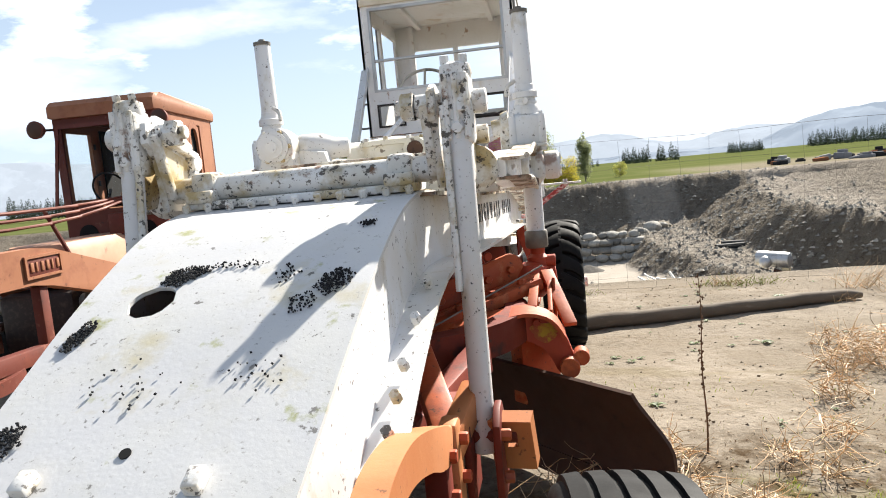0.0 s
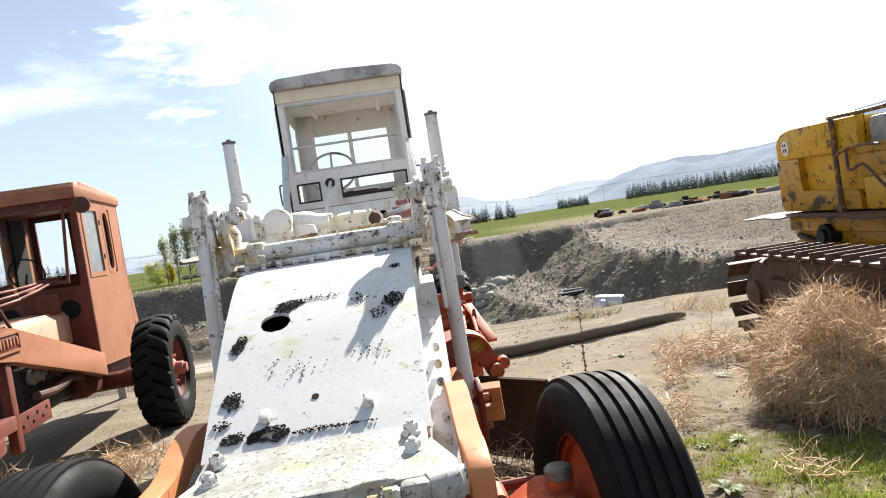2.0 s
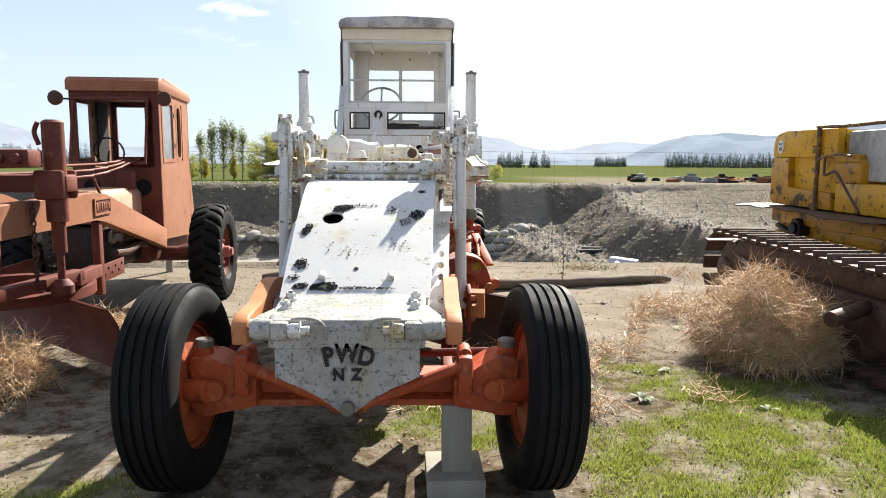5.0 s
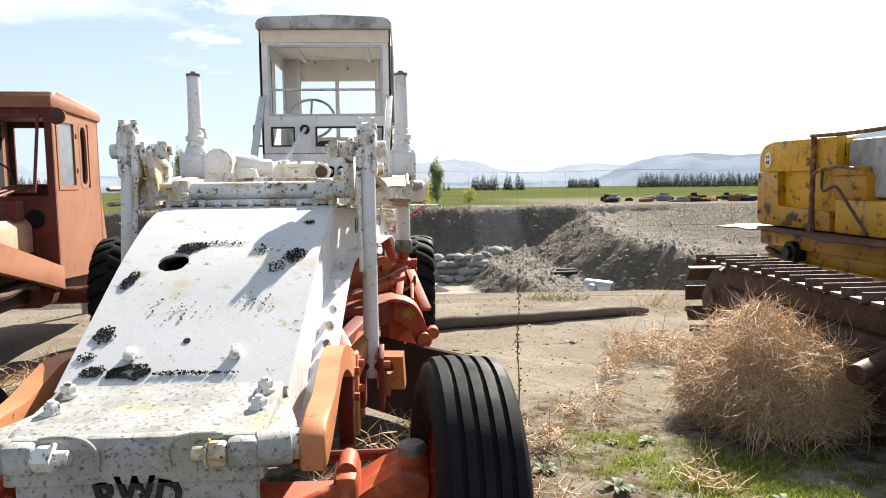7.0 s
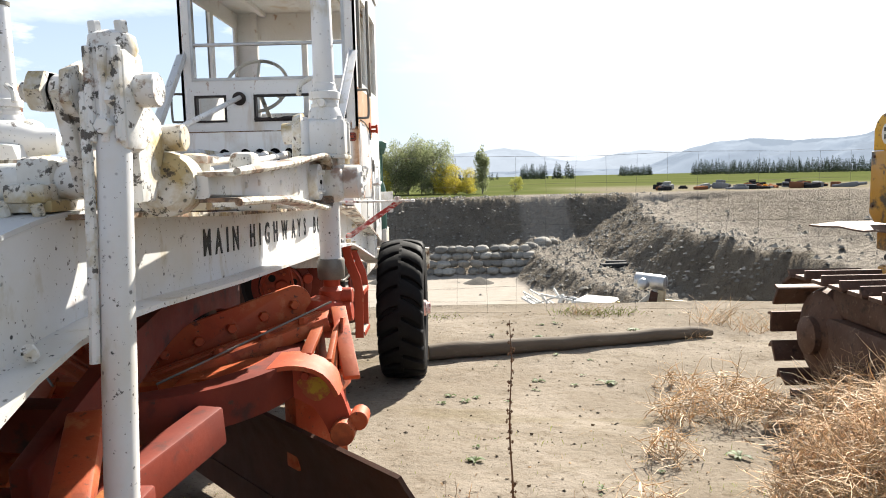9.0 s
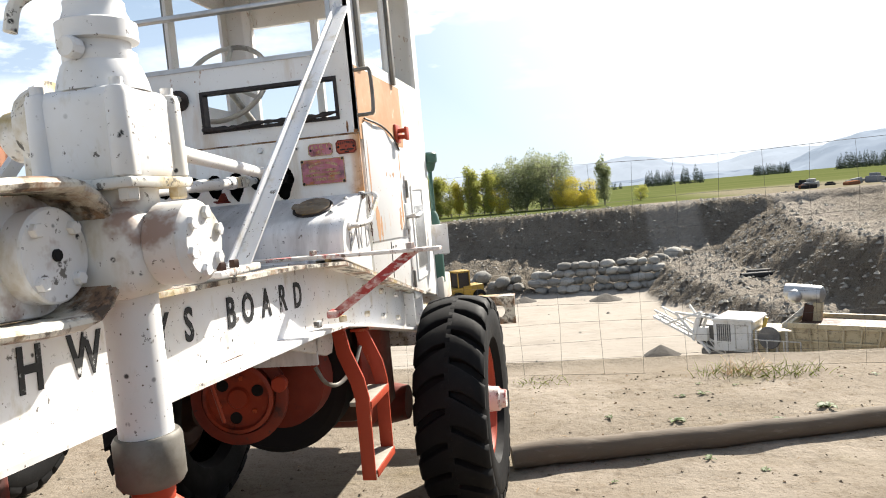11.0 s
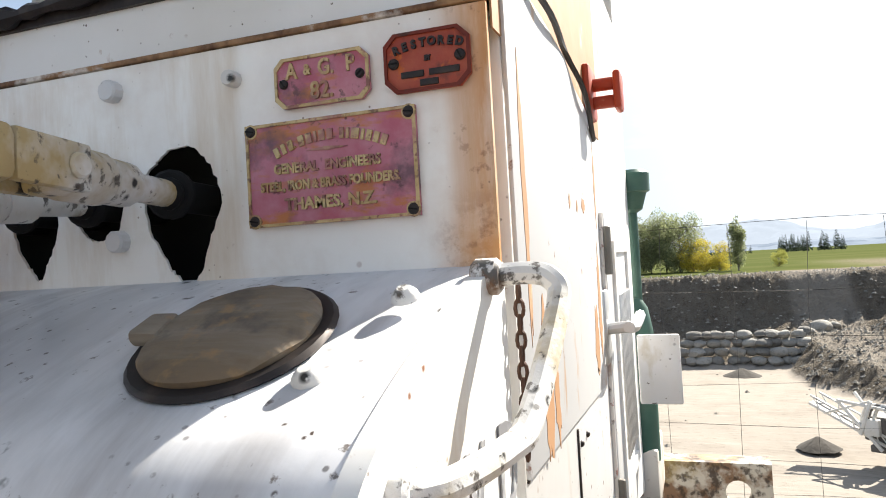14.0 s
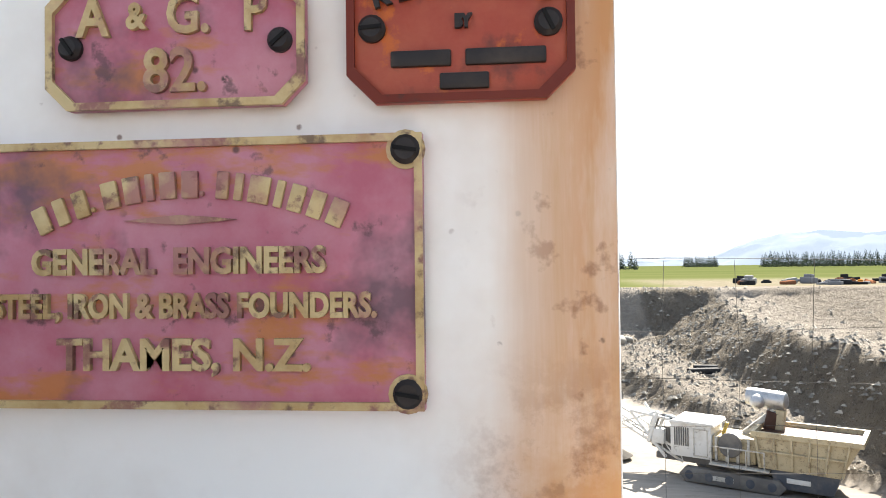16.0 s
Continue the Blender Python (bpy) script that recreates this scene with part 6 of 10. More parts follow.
box(bm, -0.555, 0.555, 4.942, 4.985, 2.62, 2.64, 0.003)
finish("window_bar", bm, M_galv, cab, "aluminium window bar")
bm = B()
box(bm, -0.555, 0.555, 4.962, 4.966, 2.64, 3.05)
g = finish("pane", bm, M_glass, cab, "dusty window pane", 0)
g.visible_shadow = False
# torn rubber along the low window's sill
bm = B()
tube(bm, bend([(-0.12, 4.935, 2.08), (0.0, 4.93, 2.075), (0.2, 4.928, 2.085), (0.4, 4.93, 2.08), (0.57, 4.935, 2.095)], 9), [0.012 + 0.011 * noise.noise((k * 0.9, 3.3, 0.4)) for k in range(37)], 7)
finish("torn_seal", bm, M_darkiron, cab, "torn black rubber seal")
# rear wall
bm = B()
for x0, x1, z0, z1 in ((-0.655, 0.655, 2.91, 3.24), (-0.655, -0.47, 2.24, 2.91), (-0.04, 0.01, 2.24, 2.91), (0.47, 0.655, 2.24, 2.91), (-0.655, 0.655, 1.0, 2.24)):
    box(bm, x0, x1, 6.38, 6.42, z0, z1)
bmesh.ops.remove_doubles(bm, verts=bm.verts, dist=0.0005)
finish("rear_wall", bm, M_cab, cab, "", 20)
for s in (-1, 1):
    bm = B()
    a, b = (0.635, 0.656) if s > 0 else (-0.656, -0.635)
    for y0, y1, z0, z1 in ((4.945, 6.42, 3.02, 3.24), (4.945, 5.05, 2.36, 3.02), (5.62, 5.70, 2.36, 3.02), (6.3, 6.42, 2.36, 3.02), (4.945, 6.42, 1.99, 2.36)):
        box(bm, a, b, y0, y1, z0, z1)
    bmesh.ops.remove_doubles(bm, verts=bm.verts, dist=0.0005)
    finish("side_wall", bm, M_cab, cab, "", 20)
    bm = B()
    prism(bm, [(4.984, 1.335), (5.95, 1.10), (6.42, 1.0), (6.42, 1.99), (4.984, 1.99)], "x", min(s * 0.635, s * 0.657), max(s * 0.635, s * 0.657), 0.003)
    body = finish("lower_side", bm, M_cab, cab, "white lower side sheet")
    for y in (5.06, 5.66):
        bm = B()
        box(bm, min(s * 0.656, s * 0.678), max(s * 0.656, s * 0.678), y - 0.025, y + 0.02, 2.30, 3.08, 0.006)
        finish("door_channel", bm, M_steel, cab, "grey steel door channel")
    # grab handle
    bm = B()
    tube(bm, bend([(s * 0.655, 4.95, 2.275), (s * 0.715, 4.94, 2.275), (s * 0.735, 4.94, 2.255), (s * 0.735, 4.94, 2.09), (s * 0.715, 4.94, 2.07), (s * 0.655, 4.95, 2.07)], 4), 0.009, 8)
    finish("grab_handle", bm, M_steel, cab, "thin brown steel grab handle")
# right side sheets
bm = B()
prism(bm, [(4.985, 1.475), (5.66, 1.455), (5.66, 1.945), (5.58, 1.99), (5.46, 2.0), (5.38, 2.035), (5.2, 2.045), (5.04, 2.05), (4.985, 2.03)], "x", 0.657, 0.663, 0.002)
patch = finish("patch_panel", bm, (Mat("grey_white_panel", (0.55, 0.55, 0.55)).patch(2.6, 0.56, 0.6, (0.52, 0.25, 0.09), 0.95, (1, 1, 0.3)).patch(12, 0.62, 0.68, (0.5, 0.3, 0.14), 0.7, (1, 1, 0.3)).patch(30, 0.66, 0.72, RUST, 0.8).rough(4, 0.4, 0.6)).m, cab, "grey-white sheet panel with peeled orange streaks")
bm = B()
box(bm, 0.656, 0.6585, 4.95, 5.8, 1.96, 2.30)
finish("primer_area", bm, M_peel, cab, "exposed orange primer")
bm = B()
tube(bm, bend([(0.658, 4.99, 1.47), (0.6582, 4.99, 1.7), (0.6582, 4.99, 2.02)], 3), 0.0022, 6)
finish("black_seal", bm, M_darkiron, cab, "black rubber edge seal")
bm = B()
tube(bm, bend([(0.665, 5.02, 2.06), (0.675, 5.2, 2.05), (0.665, 5.38, 2.04), (0.675, 5.5, 2.0), (0.665, 5.66, 1.94)], 4), 0.005, 6)
finish("panel_lip", bm, M_darkiron, cab, "torn dark panel edge")
bm = B()
box(bm, 0.656, 0.660, 5.316, 5.322, 1.26, 1.45, 0.001)
finish("panel_joint", bm, M_darkiron, cab)
for y, z in ((5.35, 1.42), (5.41, 1.42), (5.35, 1.3), (5.41, 1.3)):
    stud(cab, (0.657, y, z), (0.662, y, z), 0.006, M_darkiron, 8, "rivet")
# paint peeled to the orange primer on the side panel
random.seed(17)
for y, z, ry, rz in ((5.10, 1.565, 0.035, 0.095), (5.155, 1.53, 0.018, 0.06), (5.62, 1.62, 0.02, 0.11), (5.56, 1.55, 0.03, 0.07), (5.03, 1.78, 0.012, 0.16), (5.34, 1.80, 0.008, 0.012), (5.41, 1.795, 0.008, 0.012), (5.48, 1.80, 0.02, 0.014), (5.64, 1.85, 0.012, 0.08)):
    bm = B()
    n = 26
    prism(bm, [(y + ry * random.uniform(0.6, 1.15) * math.cos(2 * math.pi * k / n), z + rz * random.uniform(0.7, 1.15) * math.sin(2 * math.pi * k / n)) for k in range(n)], "x", 0.6625, 0.6636)
    finish("peeled_patch", bm, M_peel, patch, "paint peeled to orange primer", 0)
# louvred side door
bm = B()
box(bm, 0.657, 0.668, 5.73, 6.2, 1.08, 1.80, 0.004)
gd = finish("grille_door", bm, M_cab, cab, "white louvred side door with red edge")
bm = B()
ring_wall(bm, rect(5.82, 6.14, 1.18, 1.74), rect(5.845, 6.115, 1.205, 1.715), "x", 0.668, 0.675)
finish("grille_frame", bm, M_cab, gd, "", 0)
for k in range(9):
    bm = B()
    y = 5.87 + 0.0275 * k
    box(bm, 0.667, 0.678, y - 0.005, y + 0.005, 1.25, 1.62, 0.002)
    finish("louvre_slat", bm, M_galv, gd)
bm = B()
box(bm, 0.657, 0.665, 5.722, 5.73, 1.12, 1.80, 0.002)
finish("door_edge", bm, M_whitered, gd, "chipped red and white door edge")
for z in (1.72, 1.2):
    bm = B()
    rod(bm, (0.672, 5.725, z - 0.05), (0.672, 5.725, z + 0.05), 0.008, 8)
    finish("hinge", bm, M_steel, gd)
# handles, hooks and lugs on the side
bm = B()
rod(bm, (0.66, 5.70, 1.56), (0.71, 5.70, 1.565), 0.012, 10)
tube(bm, bend([(0.71, 5.68, 1.565), (0.715, 5.76, 1.56), (0.72, 5.84, 1.575)], 3), 0.012, 8)
box(bm, 0.656, 0.668, 5.67, 5.73, 1.49, 1.64, 0.005)
finish("door_handle", bm, M_galv, cab, "cast aluminium door handle")
bm = B()
box(bm, 0.656, 0.672, 5.60, 5.70, 1.98, 2.08, 0.006)
rod(bm, (0.67, 5.65, 2.01), (0.72, 5.65, 2.01), 0.013, 12)
rod(bm, (0.67, 5.65, 2.045), (0.72, 5.65, 2.045), 0.013, 12)
box(bm, 0.712, 0.727, 5.62, 5.68, 1.99, 2.065, 0.006)
finish("red_hinge_lug", bm, M_stepred, cab, "red cast hinge lug")
bm = B()
stub = [(0.645, 4.89, 1.70), (0.69, 4.90, 1.702), (0.715, 4.90, 1.695), (0.722, 4.885, 1.67), (0.715, 4.78, 1.59), (0.705, 4.74, 1.575), (0.68, 4.66, 1.57), (0.645, 4.64, 1.57)]
tube(bm, bend(stub, 4), 0.0115, 10)
finish("tank_handle", bm, M_worn_white, tank, "white bent pipe handle")
bm = B()
rod(bm, (0.64, 4.64, 1.57), (0.668, 4.645, 1.57), 0.018, 12)
finish("handle_boss", bm, M_worn_white, tank)
bm = B()
rod(bm, (0.64, 4.89, 1.70), (0.668, 4.89, 1.70), 0.018, 12)
finish("handle_boss", bm, M_worn_white, tank)
for k in range(11):
    bm = B()
    z = 1.68 - 0.0165 * k
    o = oval(0, 0, 0.0045, 0.01, 10)
    tube(bm, [Vector((0.668 + (x if k % 2 else 0), 4.955 + (0 if k % 2 else x), z + y)) for x, y in o + o[:1]], 0.0022, 6)
    finish("chain_link", bm, M_track, tank, "")
for c, y in (("P", 4.66), ("W", 4.785), ("D", 4.91)):
    letter(lettering(c, 0.135, 0.002, 0.7, 0.0015), M_fade, pose(0.6585, y, 1.505, 90, 0, 90), tank, "letter", "faded grey painted letter")
# roof
bm = B()
prof = [(-0.67, 3.22), (-0.675, 3.27), (-0.65, 3.31), (-0.58, 3.335), (0, 3.35), (0.58, 3.335), (0.65, 3.31), (0.675, 3.27), (0.67, 3.22)]
prism(bm, prof, "y", 4.86, 6.5, 0.02)
finish("roof", bm, (Mat("grey_weathered_roof", (0.5, 0.5, 0.5)).patch(5, 0.42, 0.62, (0.22, 0.22, 0.23), 0.85).patch(14, 0.58, 0.68, (0.1, 0.1, 0.1), 0.8).bump(20, 0.2, 0.004)).m, cab, "grey weathered cab roof")
bm = B()
box(bm, -0.64, 0.64, 4.925, 4.945, 3.09, 3.215, 0.006)
finish("fascia", bm, (Mat("cream_paint", (0.72, 0.66, 0.53)).patch(6, 0.5, 0.7, (0.58, 0.5, 0.36), 0.6)).m, cab, "cream-painted strip under the roof")
bm = B()
box(bm, -0.655, 0.655, 4.985, 6.38, 3.16, 3.17)
finish("headlining", bm, M_cab, cab)
bm = B()
box(bm, -0.655, 0.655, 4.985, 6.38, 1.66, 1.70)
finish("cab_floor", bm, M_seat, cab)
for s in (-1, 1):
    bm = B()
    box(bm, s * 0.38 - 0.025, s * 0.38 + 0.025, 4.99, 6.37, 3.12, 3.16, 0.004)
    finish("roof_rib", bm, M_cab, cab)
    bm = B()
    box(bm, s * 0.47 - 0.03, s * 0.47 + 0.03, 6.33, 6.38, 1.9, 3.16, 0.006)
    finish("rear_post", bm, M_cab, cab)
# steering wheel
bm = B()
ctr, ax = Vector((-0.22, 5.42, 2.38)), Vector((0, -0.86, 0.5)).normalized()
q = ax.to_track_quat("Z", "Y").to_matrix()
ring = [ctr + q @ Vector((0.25 * math.cos(2 * math.pi * k / 40), 0.25 * math.sin(2 * math.pi * k / 40), 0)) for k in range(41)]
tube(bm, ring, 0.014, 8)
wheel = finish("steering_wheel", bm, M_pale, cab, "pale grey steering wheel")
bm = B()
for k in range(3):
    a = 2 * math.pi * k / 3 + math.pi / 2
    rod(bm, ctr, ctr + q @ Vector((0.245 * math.cos(a), 0.245 * math.sin(a), 0)), 0.012, 8)
rod(bm, ctr + ax * 0.02, ctr - ax * 0.7, 0.018, 10)
finish("spokes", bm, M_pale, wheel)
bm = B()
box(bm, -0.25, 0.25, 5.85, 6.3, 1.7, 2.08, 0.04)
box(bm, -0.25, 0.25, 6.2, 6.32, 2.05, 2.2, 0.04)
finish("driver_seat", bm, M_seat, cab, "dark driver's seat")


# ---- maker's plates on the cab front ----
def chamfer(x0, x1, z0, z1, c):
    return [(x0 + c, z0), (x1 - c, z0), (x1, z0 + c), (x1, z1 - c), (x1 - c, z1), (x0 + c, z1), (x0, z1 - c), (x0, z0 + c)]


def plate(name, label, x0, x1, z0, z1, c, field, edge, y=4.936):
    bm = B()
    prism(bm, chamfer(x0, x1, z0, z1, c), "y", y - 0.005, y, 0.001)
    p = finish(name, bm, field, cab, label)
    bm = B()
    e = 0.0034
    ring_wall(bm, chamfer(x0, x1, z0, z1, c), chamfer(x0 + e, x1 - e, z0 + e, z1 - e, c), "y", y - 0.0072, y - 0.005)
    finish("raised_edge", bm, edge, p, "", 0)
    return p


def screw(p, x, z, y=4.929, r=0.0065):
    bm = B()
    lathe(bm, [(0, r), (0.003, r), (0.005, r * 0.7)], (x, y + 0.003, z), (x, y - 0.01, z), 16)
    o = finish("screw", bm, M_darkiron, p, "dark slotted screw")
    bm = B()
    box(bm, -r * 0.8, r * 0.8, -0.0006, 0.0006, -0.0008, 0.0008, 0, pose(x, y - 0.0022, z, 0, 40 + 900 * x, 0))
    finish("screw_slot", bm, M_black, p)


def words(p, text, size, x, z, mat, width=0.8, y=4.9296, turn=0, bold=0.0006, name="lettering"):
    letter(lettering(text, size, 0.0024, width, bold), mat, pose(x, y, z, 90, 0, 0) @ pose(0, 0, 0, 0, 0, turn), p, name, "raised brass letters" if mat is M_brass else "raised dark letters")


big = plate("maker_plate", "plum enamel maker's plate with brass letters", 0.361, 0.573, 1.768, 1.886, 0.0, M_plum, M_brass)
for x, z in ((0.368, 1.879), (0.566, 1.879), (0.368, 1.775), (0.566, 1.775)):
    screw(big, x, z)
    bm = B()
    lathe(bm, [(0, 0.0085), (0.0012, 0.0085)], (x, 4.931, z), (x, 4.92, z), 16)
    finish("screw_boss", bm, M_brass, big)
# the maker's name, an arched row of plain blocks
cx, cz, R, half = 0.4707, 1.700, 0.166, 25.5
widths = [7, 6, 7, 2, 8, 8, 4, 8, 8, 2, 6, 4, 10, 4, 7, 7, 8]
gaps = [4, 4, 1, 5, 3, 3, 3, 3, 1, 6, 3, 3, 3, 3, 3, 3, 3]
total = sum(widths) + sum(gaps)
u = 0
for w, gp in zip(widths, gaps):
    a = radians(half) * (1 - 2 * (u + w / 2) / total)
    bm = B()
    hh = 0.006 if w > 2 else 0.0011
    ww = R * radians(half) * w / total
    zc = 0 if w > 2 else -0.004
    box(bm, -ww, ww, -0.0012, 0.0012, zc - hh, zc + hh, 0.0006, pose(cx - R * math.sin(a), 4.9298, cz + R * math.cos(a), 0, -math.degrees(a), 0))
    finish("name_bar", bm, M_brass, big, "raised brass bar")
    u += w + gp
bm = B()
prism(bm, [(-0.026, 0), (-0.012, 0.0014), (0, 0.0022), (0.012, 0.0014), (0.026, 0), (0.012, -0.0012), (0, -0.002), (-0.012, -0.0012)], "y", -0.001, 0.001)
bmesh.ops.transform(bm, matrix=Matrix.Translation((0.466, 4.9298, 1.8505)), verts=bm.verts)
finish("flourish", bm, M_brass, big)
words(big, "GENERAL", 0.0155, 0.426, 1.832, M_brass, 0.86)
words(big, "ENGINEERS", 0.0155, 0.497, 1.832, M_brass, 0.86)
words(big, "STEEL, IRON & BRASS FOUNDERS.", 0.0145, 0.466, 1.8125, M_brass, 0.8)
words(big, "THAMES, N.Z.", 0.0188, 0.467, 1.791, M_brass, 1.0)
small = plate("number_plate_plum", "small plum enamel plate with brass letters", 0.404, 0.5225, 1.9, 1.957, 0.010, M_plum, M_brass)
for c, x in (("A", 0.4265), ("&", 0.4465), ("G.", 0.4705), ("P", 0.5005)):
    words(small, c, 0.025 if c != "&" else 0.016, x, 1.9405, M_brass, 0.85)
words(small, "82.", 0.027, 0.4645, 1.9155, M_brass, 0.9)
for x, z in ((0.4155, 1.928), (0.5115, 1.928)):
    screw(small, x, z, r=0.0055)
red = plate("restorer_plate", "small brick-red plate with dark raised letters", 0.541, 0.638, 1.899, 1.963, 0.012, M_redplate, M_red)
for x, z in ((0.552, 1.931), (0.627, 1.931)):
    screw(red, x, z, r=0.006)
for k, c in enumerate("RESTORED"):
    a = radians(16 * (1 - 2 * k / 7))
    words(red, c, 0.0125, 0.5915 - 0.13 * math.sin(a), 1.8195 + 0.13 * math.cos(a), M_darkiron, 0.95, turn=math.degrees(a))
words(red, "BY", 0.007, 0.591, 1.9325, M_darkiron)
for x0, x1, z in ((0.560, 0.586, 1.9175), (0.592, 0.626, 1.9175), (0.581, 0.602, 1.9075)):
    bm = B()
    box(bm, x0, x1, 4.929, 4.932, z - 0.0035, z + 0.0035, 0.0008)
    finish("name_bar", bm, M_darkiron, red, "raised dark bar")
for x, z, r in ((0.165, 1.954, 0.014), (0.165, 1.765, 0.014), (0.345, 1.945, 0.010)):
    stud(cab, (x, 4.9385, z), (x, 4.922, z), r, M_white, 10, "rivet")
for x in (0.648, 0.38, 0.1, -0.15, -0.4):
    stud(tank, (x - 0.01, 4.925, 1.696), (x - 0.01, 4.925, 1.708), 0.012, M_white, 10, "rivet")

# ---- step, drive drum and casings under the cab ----
step = new("step_ladder")
step.parent = grader
tagged(step, "brick-red steel mounting step")
for y in (4.58, 4.88):
    bm = B()
    zt = lerp_at(y, LOW) - 0.014
    prism(bm, [(0.555, zt), (0.615, zt), (0.63, 1.05), (0.68, 0.93), (0.695, 0.84), (0.69, 0.48), (0.63, 0.48), (0.635, 0.83), (0.62, 0.9), (0.57, 1.03)], "y", y - 0.006, y + 0.006, 0.002)
    finish("stringer", bm, M_stepred, step)
    bm = B()
    box(bm, 0.55, 0.625, y - 0.04, y + 0.02, zt - 0.012, zt, 0.003)
    finish("step_flange", bm, M_stepred, step)
for z in (0.80, 0.50):
    bm = B()
    box(bm, 0.60, 0.695, 4.586, 4.874, z, z + 0.02, 0.004)
    finish("tread", bm, M_timber, step, "worn grey tread with red edge")
    bm = B()
    box(bm, 0.694, 0.700, 4.586, 4.874, z - 0.012, z + 0.022, 0.002)
    finish("tread_edge", bm, M_stepred, step)

DRUM_A, DRUM_B = (0.12, 4.56, 0.875), (0.17, 4.3, 0.875)
bm = B()
lathe(bm, [(0, 0.145), (0.01, 0.152), (0.05, 0.152), (0.055, 0.142), (0.056, 0.135), (0.034, 0.128), (0.032, 0.05), (0.05, 0.04), (0.052, 0.0001)], DRUM_A, DRUM_B, 40)
# darker than the drum's orange-red: shade under the frame is in the colour
M_drum = (Mat("grimy_red_paint", (0.27, 0.036, 0.013)).patch(9, 0.5, 0.66, (0.1, 0.02, 0.012), 0.8).patch(24, 0.58, 0.66, (0.34, 0.07, 0.03), 0.6).rough(4, 0.4, 0.6).bump(40, 0.25, 0.003)).m
drum = part("brake_drum", bm, M_drum, grader, "orange brake drum with three holes")
dm, _ = frame_to(DRUM_A, DRUM_B)
for k in range(3):
    a = 2 * math.pi * k / 3 + 0.3
    bm = B()
    c = dm @ Vector((0.088 * math.cos(a), 0.088 * math.sin(a), 0.032))
    rod(bm, c, c + (dm.to_3x3() @ Vector((0, 0, 0.003))), 0.026, 18)
    finish("drum_hole", bm, M_black, drum)
    a += math.pi / 3
    c = dm @ Vector((0.088 * math.cos(a), 0.088 * math.sin(a), 0.03))
    stud(drum, c, c + (dm.to_3x3() @ Vector((0, 0, 0.015))), 0.011, M_orange)
bm = B()
lathe(bm, [(-0.02, 0.162), (-0.02, 0.205), (0.0, 0.21), (0.028, 0.21), (0.034, 0.2), (0.034, 0.162), (-0.02, 0.162)], DRUM_A, DRUM_B, 44, False)
band = finish("brake_band", bm, M_red, drum, "brick-red brake band round the drum")
c = dm @ Vector((0.185, 0.05, 0.03))
stud(band, c, c + (dm.to_3x3() @ Vector((0, 0, 0.04))), 0.035, M_stepred, 12, "band_anchor")
bm = B()
lathe(bm, [(0, 0.15), (0.03, 0.22), (0.14, 0.225), (0.2, 0.15)], (0.22, 4.70, 0.89), (0.22, 5.2, 0.89), 32)
finish("clutch_housing", bm, M_red, grader, "dark red clutch housing")
bm = B()
box(bm, -0.42, 0.42, 5.27, 5.6, 0.5, 1.05, 0.05)
finish("gearbox", bm, M_brown, grader, "dark oily gearbox casing")
bm = B()
box(bm, 0.53, 0.545, 4.98, 5.52, 0.56, 1.08, 0.006)
finish("side_shield", bm, M_red, grader, "dark red shield plate behind the step")
bm = B()
box(bm, -0.52, 0.52, 3.4, 5.2, 1.20, 1.215, 0.004)
finish("under_tray", bm, M_brown, grader, "dark rusty plate under the frame")
bm = B()
lathe(bm, [(0, 0.2), (0.02, 0.34), (0.06, 0.38), (0.22, 0.38), (0.26, 0.34), (0.28, 0.2)], (0.06, 4.98, 0.82), (0.06, 6, 0.82), 36)
box(bm, -0.3, 0.42, 5.02, 5.24, 0.82, 1.18, 0.03)
finish("flywheel_casing", bm, M_black, grader, "black oily flywheel casing")
bm = B()
prism(bm, [(4.14, 1.222), (4.74, 1.15), (4.745, 1.05), (4.72, 1.01), (4.66, 1.012), (4.15, 1.165)], "x", 0.47, 0.5, 0.008)
finish("belly_sheet", bm, M_white, grader, "white rounded sheet under the rail")
bm = B()
m, n = frame_to((0.30, 3.98, 1.16), (0.33, 4.02, 0.93))
box(bm, -0.009, 0.009, -0.005, 0.005, 0, n, 0.003, m)
box(bm, 0.24, 0.36, 3.95, 4.05, 1.13, 1.2, 0.01)
finish("brake_lever", bm, M_drum, grader, "dark red brake lever beside the drum")
bm = B()
tube(bm, bend([(0.5, 4.5, 1.0), (0.53, 4.52, 0.93), (0.56, 4.6, 0.90), (0.6, 4.7, 0.95), (0.61, 4.78, 1.02)], 5), 0.009, 8)
finish("hose", bm, M_steel, grader, "grey rubber hose")
bm = B()
lathe(bm, [(0, 0.1), (0.2, 0.14), (0.9, 0.14), (1.1, 0.1)], (-0.55, 5.78, 0.46), (0.55, 5.78, 0.46), 24)
finish("rear_axle", bm, M_red, grader, "dark red rear axle")
for s in (-1, 1):
    for y in (5.7, 5.92):
        bm = B()
        box(bm, s * 0.60, s * 0.66, y - 0.006, y + 0.006, 0.9, 1.12, 0.003)
        finish("stiffener", bm, M_white, grader)
# tail beam with a round eye
bm = B()
eye = oval(0.945, 0.70, 0.05, 0.05, 16)
edge = [(0.945 + max(-0.13, min(0.13, 0.19 * math.cos(2 * math.pi * k / 16))), 0.70 + max(-0.105, min(0.105, 0.19 * math.sin(2 * math.pi * k / 16)))) for k in range(16)]
ring_wall(bm, edge, eye, "y", 7.38, 7.42)
box(bm, -1.05, 0.815, 7.38, 7.42, 0.595, 0.805)
box(bm, -1.05, 1.075, 7.38, 7.5, 0.805, 0.82)
tail = part("tail_bracket", bm, M_edge, grader, "white steel tail bracket with an eye", 0)
bm = B()
